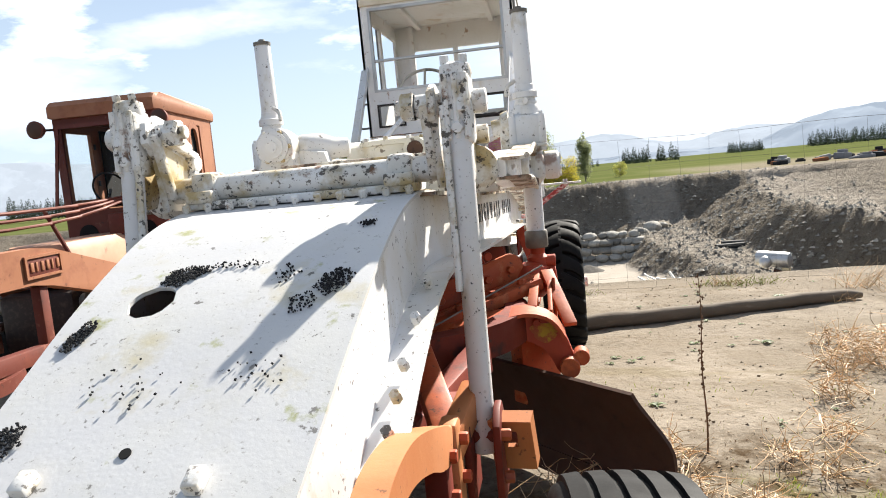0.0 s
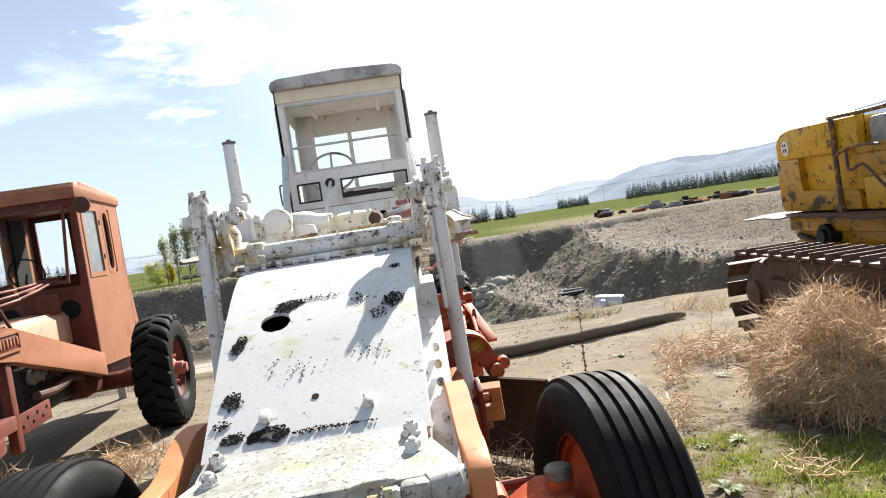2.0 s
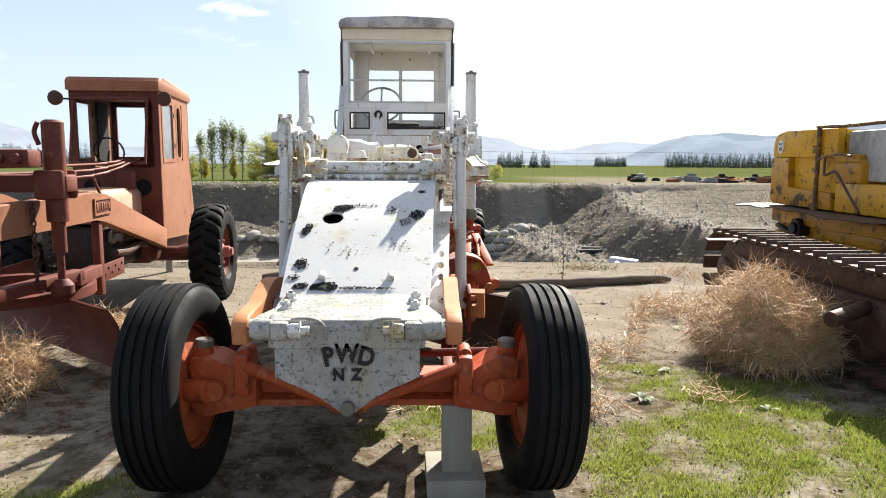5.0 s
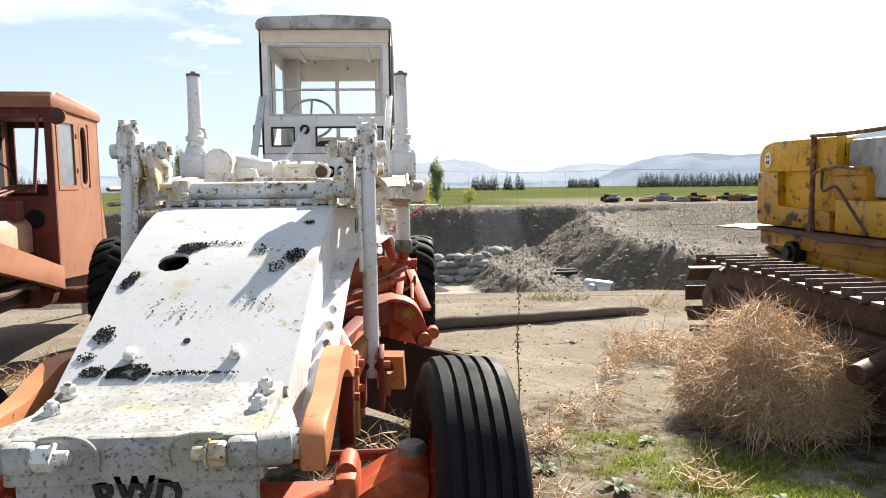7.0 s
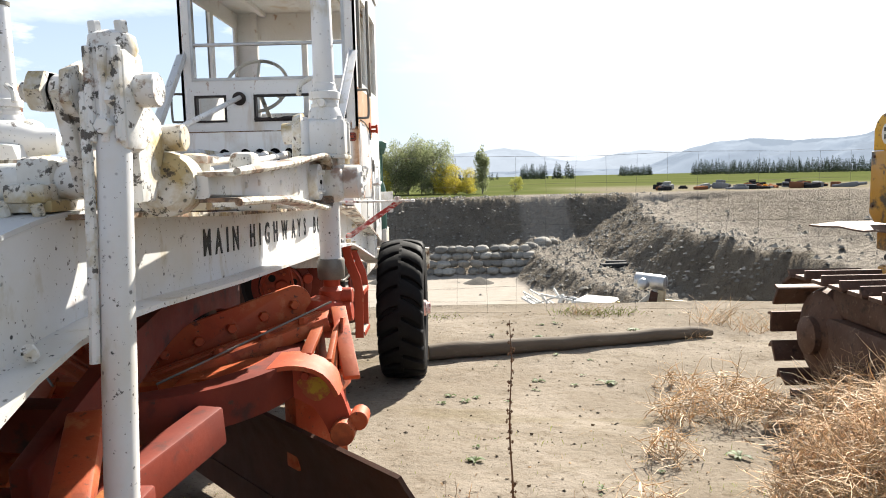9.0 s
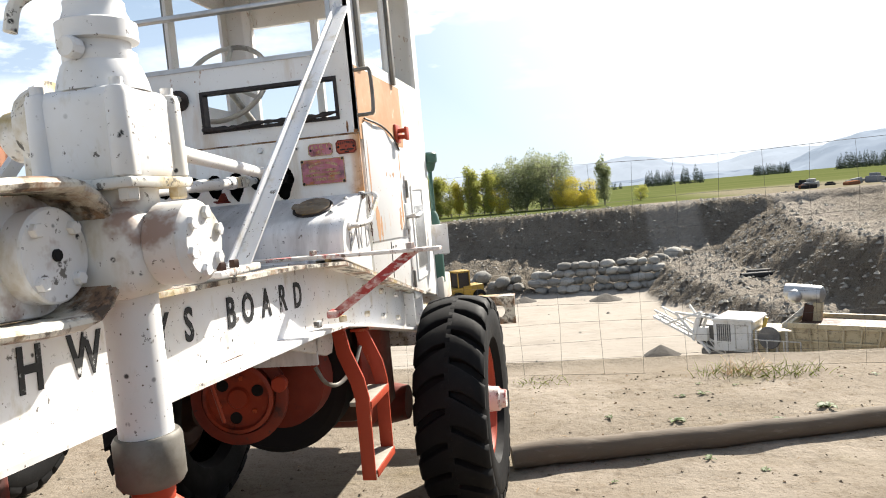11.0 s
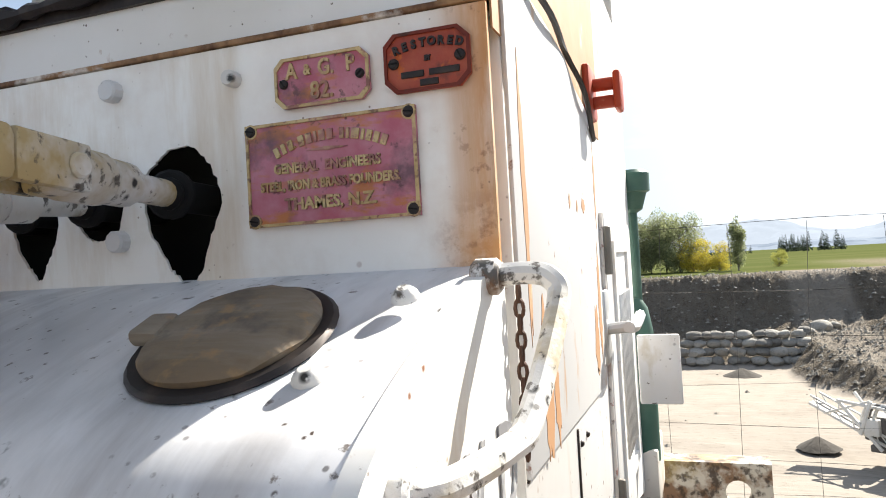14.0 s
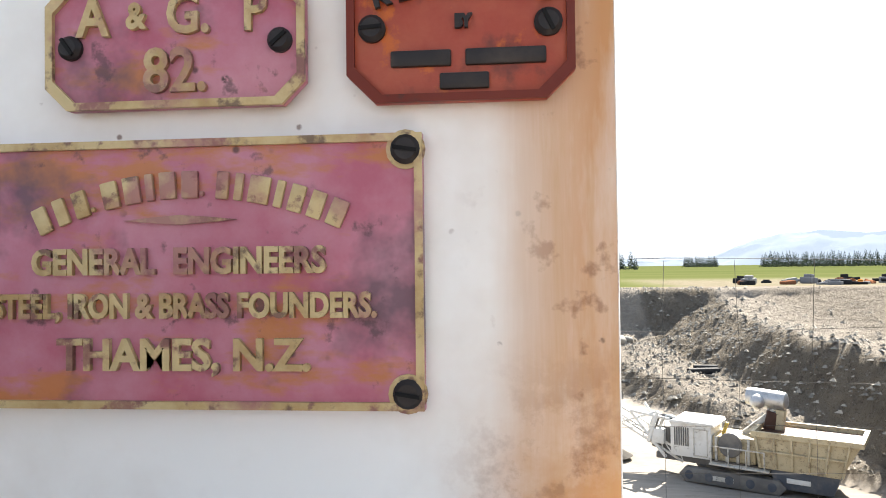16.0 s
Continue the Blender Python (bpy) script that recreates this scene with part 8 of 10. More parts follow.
# main beams from cab to the front
for s in (-1, 1):
    bm = B()
    pts = [(0.1, 0.60), (0.1, 0.86), (-0.35, 0.98), (-2.0, 1.42), (-2.25, 1.45), (-4.6, 1.45), (-4.6, 1.18), (-2.3, 1.18), (-2.05, 1.14), (-0.35, 0.72)]
    prism(bm, pts, "x", s * 0.44, s * 0.56, 0.012)
    beam = rp("frame_beam", bm, M_lit_oxide, "sloping red-oxide frame beam")
    bm = B()
    box(bm, s * 0.5 - 0.04, s * 0.5 + 0.04, -2.2, -2.1, 0.4, 1.16, 0.01)
    rp("frame_post", bm, M_oxide, "", beam)
    bm = B()
    x = s * 0.562
    box(bm, x - 0.006, x + 0.006, -2.35, -1.95, 1.24, 1.38, 0.004, pose(0, 0, 0, 0, 0, 0))
    npl = rp("name_panel", bm, M_oxide, "cast name panel with a border", beam)
    bm = B()
    ring_wall(bm, rect(-2.37, -1.93, 1.225, 1.395), rect(-2.345, -1.955, 1.245, 1.375), "x", min(x, x + s * 0.016), max(x, x + s * 0.016))
    rp("panel_border", bm, M_lit_oxide, "", npl, 0)
    for k, w in enumerate((0.035, 0.02, 0.03, 0.03, 0.02, 0.03)):
        bm = B()
        y = -2.31 + 0.062 * k
        box(bm, x - 0.004, x + s * 0.014, y, y + w, 1.275, 1.345, 0.003)
        rp("raised_bar", bm, M_lit_oxide, "", npl)
# engine hood and stack
bm = B()
prism(bm, [(-0.30, 1.05), (-0.30, 1.34), (-0.24, 1.42), (0.24, 1.42), (0.30, 1.34), (0.30, 1.05)], "y", -1.4, -0.02, 0.03)
rp("engine_hood", bm, (Mat("sun_bleached_hood", (0.42, 0.22, 0.14)).patch(3, 0.4, 0.7, (0.5, 0.32, 0.22), 0.7).patch(8, 0.6, 0.7, (0.25, 0.1, 0.06), 0.7)).m, "sun-bleached engine hood")
bm = B()
box(bm, -0.34, 0.34, -1.5, -0.2, 0.5, 1.02, 0.06)
eng = rp("engine", bm, M_darkiron, "dark oily engine block")
for s in (-1, 1):
    for k in range(6):
        bm = B()
        lathe(bm, [(0, 0.055), (0.02, 0.075), (0.06, 0.075), (0.08, 0.05), (0.14, 0.04)], (s * 0.33, -1.36 + 0.2 * k, 0.9 - 0.03 * (k % 2)), (s * 0.6, -1.36 + 0.2 * k, 0.9), 12)
        rp("engine_port", bm, M_brown if k % 3 else M_steel, "", eng)
    bm = B()
    tube(bm, bend([(s * 0.42, -1.45, 0.74), (s * 0.45, -1.1, 0.72), (s * 0.46, -0.7, 0.76), (s * 0.42, -0.35, 0.7)], 4), 0.045, 10)
    rp("manifold", bm, M_brown, "rusty exhaust manifold", eng)
    bm = B()
    tube(bm, bend([(s * 0.38, -1.4, 1.0), (s * 0.44, -1.2, 0.9), (s * 0.4, -0.9, 0.98), (s * 0.42, -0.6, 0.86), (s * 0.38, -0.3, 0.95)], 4), 0.014, 8)
    rp("fuel_line", bm, M_steel, "grey fuel line", eng)
    bm = B()
    box(bm, s * 0.47 - 0.012, s * 0.47 + 0.012, -2.1, -1.35, 0.50, 0.68, 0.006)
    pl = rp("perforated_bracket", bm, M_oxide, "red-oxide bracket with bolt holes")
    for k in range(7):
        stud(pl, (s * 0.482, -2.04 + 0.1 * k, 0.63 - 0.06 * (k % 2)), (s * 0.492, -2.04 + 0.1 * k, 0.63 - 0.06 * (k % 2)), 0.018, M_black, 10, "bolt_hole")
bm = B()
box(bm, 0.12, 0.3, -0.4, -0.2, 1.40, 1.62, 0.02)
rp("battery_case", bm, M_oxide)
for z0 in (0.0, 0.06, 0.12):
    bm = B()
    tube(bm, bend([(0.3 - z0, -0.05, 1.78), (0.25, -1.5, 1.60 + z0), (0.1, -3.6, 1.60 + z0)], 4), 0.014, 8)
    rp("control_rod", bm, M_oxide, "long control rod")
bm = B()
rod(bm, (0.36, -1.3, 1.06), (0.2, -1.5, 1.72), 0.018, 8)
rp("rod_support", bm, M_oxide)
# lift columns and gear at the front
for s in (-1, 1):
    bm = B()
    lathe(bm, [(0, 0.055), (0.25, 0.055), (0.26, 0.085), (1.06, 0.085), (1.08, 0.06)], (s * 0.72, -3.55, 1.02), (s * 0.72, -3.55, 2.2), 20)
    colr = rp("lift_column", bm, M_oxide, "red-oxide lift column")
    bm = B()
    tube(bm, bend([(s * 0.72 - 0.1, -3.58, 2.08), (s * 0.72 - 0.13, -3.58, 2.0), (s * 0.72 - 0.1, -3.58, 1.9)], 4), 0.02, 8)
    rp("column_lever", bm, M_oxide, "", colr)
    bm = B()
    for y in (-3.67, -3.43):
        box(bm, s * 0.72 - 0.12, s * 0.72 + 0.12, y - 0.03, y + 0.03, 1.46, 1.70, 0.03)
    rp("yoke", bm, M_oxide, "", colr)
    bm = B()
    rod(bm, (s * 0.72, -3.55, 1.05), (s * 0.72, -3.55, 0.75), 0.03, 12)
    lathe(bm, [(0, 0.05), (0.05, 0.09), (0.12, 0.09), (0.16, 0.05)], (s * 0.72, -3.55, 0.80), (s * 0.72, -3.55, 0.6), 16)
    rp("ball_joint", bm, M_oxide, "", colr)
    # hanging chain
    for k in range(14):
        bm = B()
        o = oval(0, 0, 0.018, 0.032, 10)
        z = 1.42 - 0.048 * k
        tube(bm, [Vector((s * 0.60 + (u if k % 2 else 0), -3.72 + (0 if k % 2 else u), z + v)) for u, v in o + o[:1]], 0.007, 6)
        rp("chain_link", bm, M_brown, "", colr)
bm = B()
box(bm, -0.85, 0.85, -3.66, -3.44, 1.52, 1.66, 0.02)
rp("cross_beam", bm, M_oxide, "heavy cross beam")
bm = B()
box(bm, -0.5, 0.7, -3.95, -3.7, 1.72, 1.86, 0.02)
rack = rp("gear_rack", bm, M_oxide, "toothed gear rack")
for k in range(9):
    stud(rack, (-0.42 + 0.13 * k, -3.95, 1.79), (-0.42 + 0.13 * k, -4.0, 1.79), 0.04, M_oxide, 10, "gear_tooth")
bm = B()
lathe(bm, [(0, 0.055), (0.04, 0.055)] , (0.34, -2.75, 0.6), (0.34, -2.75, 1.2), 12)
tube(bm, [Vector((0.34 + 0.055 * math.cos(k * 0.7), -2.75 + 0.055 * math.sin(k * 0.7), 0.6 + 0.0085 * k)) for k in range(64)], 0.011, 6)
rp("coil_spring", bm, M_darkiron, "steel coil spring")
# drawbar, circle, blade
bm = B()
for s in (-1, 1):
    m, n = frame_to((s * 0.1, -5.0, 0.72), (s * 0.72, -3.2, 0.78))
    box(bm, -0.06, 0.06, -0.05, 0.05, 0, n, 0.012, m)
    m, n = frame_to((s * 0.72, -3.3, 0.75), (s * 0.5, -2.2, 0.66))
    box(bm, -0.05, 0.05, -0.06, 0.06, 0, n, 0.012, m)
rp("drawbar", bm, M_oxide, "red-oxide drawbar")
bm = B()
lathe(bm, [(0, 0.62), (0, 0.74), (0.09, 0.74), (0.09, 0.62), (0, 0.62)], (0, -3.0, 0.56), (0, -3.0, 1), 40, False)
rp("blade_circle", bm, M_oxide, "turning circle")
bm = B()
a, b = Vector((1.22, -3.78, 0)), Vector((-0.95, -1.62, 0))
d = (b - a).normalized()
nrm = Vector((d.y, -d.x, 0))
if nrm.y > 0:
    nrm = -nrm
rows = []
for k in range(11):
    t = k / 10
    off = -0.17 * math.cos(radians(-35 + 95 * t)) + 0.15
    cut = 0.05 * ease(0.7, 1.0, t) + 0.05 * ease(0.3, 0.0, t)
    rows.append([a + d * (cut + ((a - b).length - 2 * cut) * i / 12) + nrm * off + Vector((0, 0, 0.08 + 0.5 * t)) for i in range(13)])
sheet(bm, rows, 0.018)
rp("blade", bm, M_oxide, "dark red-oxide grader blade", None, 50)
# front axle and wheels
bm = B()
box(bm, -0.66, 0.5, -5.12, -4.98, 0.36, 0.5, 0.02)
rp("front_axle", bm, M_oxide)
for s in (-1, 1):
    hub = new("front_wheel")
    hub.parent = red_grader
    hub.matrix_basis = pose(s * 0.66 - 0.08, -5.05, 0.42, 0, 0, 8)
    bm = B()
    ribbed_tyre(bm, 0.42, 0.2, 6)
    finish("tyre", bm, M_rubber, hub, "black rubber tyre", 45)
    bm = B()
    dished_rim(bm, 0.27, 0.17, s)
    finish("rim", bm, M_oxide, hub, "red steel rim", 40)
bm = B()
prism(bm, [(-4.6, 1.45), (-4.95, 1.30), (-5.1, 0.9), (-5.05, 0.5), (-4.8, 0.5), (-4.85, 0.9), (-4.6, 1.15)], "x", -0.18, 0.18, 0.02)
rp("front_neck", bm, M_oxide)

# ---- yellow crawler tractor ----
dozer = thing("crawler_tractor", "worn yellow crawler tractor with rusty tracks", "crawler tractor", (0, 0, 0))


def dp(name, bm, mat=M_yellow, label="", parent=None, smooth=35):
    return finish(name, bm, mat, parent or dozer, label, smooth)


def track(x0, x1):
    """A track: frame, end wheels, and one shoe after another round them."""
    bm = B()
    box(bm, x0 + 0.12, x1 - 0.12, 1.3, 4.3, 0.28, 0.66, 0.04)
    box(bm, x0 + 0.16, x1 - 0.16, 1.45, 4.2, 0.66, 0.84, 0.03)
    tr = dp("track_frame", bm, M_track, "rusty track frame")
    for y in (4.32, 1.3):
        bm = B()
        lathe(bm, [(0, 0.12), (0.06, 0.30), (0.12, 0.33), (0.2, 0.33), (0.26, 0.30), (0.3, 0.12)], ((x0 + x1) / 2 - 0.15, y, 0.50), (x1, y, 0.50), 28)
        dp("sprocket", bm, M_track, "rusty drive sprocket", tr)
        bm = B()
        lathe(bm, [(0, 0.13), (0.05, 0.13), (0.08, 0.06)], ((x0 + x1) / 2 - 0.14, y, 0.50), (x0 - 1, y, 0.50), 16)
        dp("sprocket_hub", bm, M_track, "rusty sprocket hub", tr)
    # the line of shoes
    L, R = 3.02, 0.40
    total = 2 * L + 2 * math.pi * R
    n = 40
    bm = B()
    box(bm, x0, x1, -0.075, 0.075, -0.012, 0.012, 0.003)
    prism(bm, [(-0.075, 0.01), (-0.06, 0.055), (-0.045, 0.055), (-0.05, 0.01)], "x", x0, x1)
    shoe_ob = dp("track_shoe", bm, M_track, "", tr)
    for k in range(n):
        u = total * k / n
        if u < L:
            y, z, a = 1.3 + u, 0.90, 0
        elif u < L + math.pi * R:
            t = (u - L) / R
            y, z, a = 4.32 + R * math.sin(t), 0.50 + R * math.cos(t), -math.degrees(t)
        elif u < 2 * L + math.pi * R:
            y, z, a = 4.32 - (u - L - math.pi * R), 0.10, -180
        else:
            t = (u - 2 * L - math.pi * R) / R
            y, z, a = 1.3 - R * math.sin(t), 0.50 - R * math.cos(t), -180 - math.degrees(t)
        if k == 0:
            shoe_ob.matrix_basis = pose(0, y, z, a)
        else:
            o = new("track_shoe", shoe_ob.data)
            o.parent = tr
            o.matrix_basis = pose(0, y, z, a)
    for k in range(5):
        bm = B()
        y = 1.8 + 0.5 * k
        rod(bm, (x0 + 0.1, y, 0.24), (x1 - 0.1, y, 0.24), 0.1, 14)
        dp("track_roller", bm, M_track, "", tr)


track(3.66, 4.16)
track(5.35, 5.85)
M_oilyellow = (Mat("oil_stained_yellow_paint", (0.47, 0.23, 0.008)).patch(1.6, 0.45, 0.7, (0.33, 0.15, 0.01), 0.75).patch(2.6, 0.55, 0.62, (0.014, 0.012, 0.01), 0.92, (0.6, 1, 1.6)).patch(9, 0.58, 0.64, (0.08, 0.04, 0.02), 0.88).rough(4, 0.3, 0.6).bump(30, 0.3, 0.004)).m
bm = B()
box(bm, 4.66, 5.35, 1.2, 5.16, 0.45, 0.86, 0.04)
box(bm, 4.74, 5.35, 1.2, 5.16, 0.85, 0.98, 0.02)
box(bm, 4.68, 5.35, 1.2, 5.2, 0.97, 1.12, 0.02)
chassis = dp("chassis", bm, M_oilyellow, "yellow chassis with black oil stains")
bm = B()
rod(bm, (4.8, 4.5, 0.93), (4.62, 4.5, 0.93), 0.12, 18)
rod(bm, (4.62, 4.5, 0.93), (4.58, 4.5, 0.93), 0.07, 14)
dp("oily_hub", bm, M_oily, "black oily hub", chassis)
bm = B()
tube(bm, bend([(4.72, 5.1, 0.92), (4.69, 4.9, 0.9), (4.69, 4.7, 0.86), (4.7, 4.5, 0.9)], 4), 0.03, 8)
dp("greasy_hose", bm, M_oily, "black greasy hose", chassis)
bm = B()
sheet(bm, [[(4.47 + 0.03 * math.sin(y * 5), y, 1.146 + 0.014 * math.sin(y * 3.1) - 0.01 * math.sin(y * 9)), (4.7, y, 1.15), (5.5, y, 1.15)] for y in [2.4 + 0.2 * k for k in range(18)]], 0.014)
dp("fender_plate", bm, M_track, "bent rusty fender plate")
# body: back sheet, top cover with a rounded corner, and a raised surround
bm = B()
prism(bm, [(4.05, 1.16), (5.40, 1.16), (5.46, 1.22), (5.46, 1.9), (5.38, 2.0), (5.22, 2.05), (4.05, 2.05)], "x", 4.86, 5.55, 0.02)
hood = dp("tank_body", bm, M_yellow, "worn yellow body panel with rounded corner")
bm = B()
prism(bm, [(4.05, 1.75), (5.49, 1.75), (5.49, 1.92), (5.46, 1.98), (5.40, 2.03), (5.30, 2.06), (5.18, 2.07), (4.05, 2.07)], "x", 4.80, 4.90, 0.012)
dp("top_cover", bm, M_yellow, "yellow cover sheet with a rounded corner", hood)
bm = B()
prism(bm, [(5.06, 1.744), (5.49, 1.744), (5.49, 1.24), (5.42, 1.17), (4.1, 1.17), (4.1, 1.36), (4.6, 1.37), (5.04, 1.385)], "x", 4.785, 4.87, 0.008)
dp("raised_surround", bm, M_oilyellow, "raised yellow surround with rust and oil stains", hood)
for y, z in ((5.44, 1.7), (5.44, 1.3), (5.1, 1.7), (5.1, 1.25), (4.6, 1.25)):
    stud(hood, (4.79, y, z), (4.775, y, z), 0.014, M_track)
bm = B()
o = oval(5.30, 1.88, 0.07, 0.085, 24)
prism(bm, o, "x", 4.792, 4.8, 0.001)
sg = dp("oval_badge", bm, Mat("off_white_badge", (0.7, 0.68, 0.62)).m, "off-white oval badge with dark bars", hood)
for y, z, w, hgt in ((5.325, 1.915, 0.02, 0.03), (5.285, 1.915, 0.02, 0.03), (5.322, 1.855, 0.012, 0.04), (5.282, 1.855, 0.024, 0.04)):
    bm = B()
    box(bm, 4.788, 4.793, y - w / 2, y + w / 2, z - hgt / 2, z + hgt / 2)
    dp("badge_bar", bm, M_darkiron, "", sg)
bm = B()
rod(bm, (4.765, 4.37, 1.17), (4.765, 4.37, 2.09), 0.026, 12)
box(bm, 4.735, 4.795, 4.33, 4.41, 1.15, 1.24, 0.008)
rod(bm, (4.765, 4.37, 1.84), (4.765, 4.46, 1.84), 0.02, 8)
rod(bm, (4.765, 4.46, 1.80), (4.765, 4.46, 1.88), 0.016, 8)
dp("rusty_post", bm, M_yrust, "rusty steel post with remains of yellow paint")
bm = B()
tube(bm, bend([(4.765, 4.41, 2.09), (4.765, 3.8, 2.08), (4.77, 3.2, 2.09), (4.8, 2.4, 2.09)], 4), 0.02, 8)
dp("top_rail", bm, M_yrust, "rusty top rail")
bm = B()
tube(bm, bend([(4.76, 4.36, 1.70), (4.72, 4.22, 1.74), (4.72, 4.05, 1.77), (4.72, 3.85, 1.78), (4.72, 3.66, 1.76)], 4), 0.014, 8)
dp("hand_rail", bm, M_yrust, "thin rusty hand rail")
bm = B()
tube(bm, bend([(4.70, 4.1, 1.74), (4.68, 4.07, 1.60), (4.66, 4.0, 1.56), (4.66, 3.86, 1.60), (4.66, 3.78, 1.58), (4.66, 3.6, 1.42), (4.66, 3.35, 1.2)], 5), 0.014, 8)
dp("bent_lever", bm, M_track, "bent rusty control lever")
bm = B()
box(bm, 4.80, 5.2, 3.6, 4.1, 1.47, 1.72, 0.04)
prism(bm, [(3.62, 1.70), (4.12, 1.70), (4.08, 1.76), (3.95, 1.79), (3.66, 1.78)], "x", 4.79, 5.1, 0.01)
dp("control_box", bm, M_oilyellow, "yellow control box with a bent lid")
bm = B()
box(bm, 4.795, 5.5, 2.5, 4.05, 1.16, 1.48, 0.03)
dp("seat_box", bm, M_yellow, "worn yellow seat box")
bm = B()
prism(bm, [(2.2, 1.5), (3.98, 1.5), (4.0, 1.54), (4.0, 2.0), (3.96, 2.03), (2.2, 2.04)], "x", 4.88, 5.5, 0.03)
dp("grey_tank", bm, (Mat("mottled_grey_sheet", (0.42, 0.42, 0.42)).patch(3, 0.45, 0.65, (0.12, 0.115, 0.1), 0.8, (1, 1, 0.5)).patch(9, 0.6, 0.7, (0.05, 0.045, 0.04), 0.8)).m, "mottled grey sheet tank")
bm = B()
rod(bm, (4.1, 1.9, 0.62), (3.35, 1.45, 0.55), 0.06, 14)
dp("push_arm", bm, M_track, "rusty push arm")

# ---- logs ----
for name, a, b, r0, r1 in (("log", (1.09, 6.2, 0.0), (4.05, 6.97, 0.0), 0.082, 0.062), ("log", (-2.2, 7.35, 0.0), (-0.2, 7.42, 0.0), 0.09, 0.12)):
    bm = B()
    a, b = Vector(a), Vector(b)
    n = 22
    pts, rr = [], []
    for k in range(n + 1):
        t = k / n
        p = a.lerp(b, t)
        r = r0 + (r1 - r0) * t + 0.006 * noise.noise((t * 7, r0 * 50, 0))
        p.z = ground_z(p.x, p.y) + r - 0.01 + 0.01 * noise.noise((t * 3, 1, r0))
        p.y += 0.03 * noise.noise((t * 2.5, 4, r0))
        pts.append(p)
        rr.append(r)
    rr[0] *= 0.9
    rr[-1] *= 0.55
    rr[-2] *= 0.9
    tube(bm, pts, rr, 18)
    tagged(finish(name, bm, M_log, None), "weathered grey wooden pole lying on sandy ground", "log", "logs on the yard")

# ---- wire fence on the pit's edge ----
fence = thing("wire_fence", "thin stock-wire fence along the pit edge", "fence")
FY = 8.35
for z in (0.02, 0.17, 0.33, 0.5, 0.68, 0.88, 1.1, 1.34, 1.6, 1.95):
    bm = B()
    tube(bm, [Vector((x, FY + 0.03 * math.sin(x), -0.13 + z + 0.015 * math.sin(x * 2.1 + z * 9))) for x in [-4 + 0.6 * k for k in range(34)]], 0.0014 if z < 1.9 else 0.002, 4)
    finish("strand", bm, M_wire, fence)
for k in range(42):
    bm = B()
    x = -3.8 + 0.37 * k
    tube(bm, [Vector((x + 0.01 * math.sin(k * 3 + z * 5), FY + 0.03 * math.sin(x), -0.13 + z)) for z in (0.0, 0.5, 1.0, 1.5, 1.95)], 0.0013, 4)
    finish("stay_wire", bm, M_wire, fence)
for x in (-4.0, 15.6):
    bm = B()
    rod(bm, (x, FY, -0.6), (x, FY, 1.9), 0.06, 12)
    finish("fence_post", bm, M_timber, fence, "grey timber fence post")

# ---- dry bushes, weeds and grass ----
random.seed(12)


def ribbon(bm, pts, w):
    """A thin three-sided stem along points."""
    prev = None
    for i, p in enumerate(pts):
        r = w * (1 - 0.8 * i / (len(pts) - 1))
        d = pts[min(i + 1, len(pts) - 1)] - pts[max(i - 1, 0)]
        u = Vector((-d.y, d.x, 0.0)) if abs(d.x) + abs(d.y) > 1e-4 else Vector((1.0, 0.0, 0.0))
        u.normalize()
        v = d.cross(u).normalized()
        ring = [bm.verts.new(p + r * (math.cos(a) * u + math.sin(a) * v)) for a in (0.3, 2.4, 4.5)]
        if prev:
            for k in range(3):
                bm.faces.new((prev[k], prev[(k + 1) % 3], ring[(k + 1) % 3], ring[k]))
        prev = ring


def dry_bush(cx, cy, rx, ry, h, stems, twigs, label):
    bm = B()
    for _ in range(stems):
        a, q = random.uniform(0, 6.283), math.sqrt(random.random())
        bx, by = cx + rx * 0.7 * q * math.cos(a), cy + ry * 0.7 * q * math.sin(a)
        p = Vector((bx, by, ground_z(bx, by) - 0.02))
        lean = Vector((0.7 * math.cos(a) * q + random.uniform(-0.55, 0.55), 0.7 * math.sin(a) * q + random.uniform(-0.55, 0.55), 1)).normalized()
        n = h * (1 - 0.45 * q * q) * random.uniform(0.7, 1.08)
        pts = [p]
        for k in range(4):
            lean = (lean + Vector((random.uniform(-0.35, 0.35), random.uniform(-0.35, 0.35), random.uniform(-0.2, 0.05)))).normalized()
            p = p + lean * n / 4
            pts.append(p)
        ribbon(bm, pts, 0.0038)
        for _ in range(twigs):
            k = random.choice((1, 2, 2, 3, 3, 3))
            o = pts[k].lerp(pts[k + 1], random.random())
            d = Vector((random.gauss(0, 1), random.gauss(0, 1), random.gauss(0.25, 0.6))).normalized()
            tp = [o]
            for j in range(3):
                d = (d + Vector((random.uniform(-0.5, 0.5), random.uniform(-0.5, 0.5), random.uniform(-0.5, 0.3)))).normalized()
                tp.append(tp[-1] + d * random.uniform(0.03, 0.09))
            ribbon(bm, tp, random.uniform(0.0026, 0.0046))
    return tagged(finish("dry_bush", bm, M_dry, None, "", 0), label, "dry bush", "dry bushes")


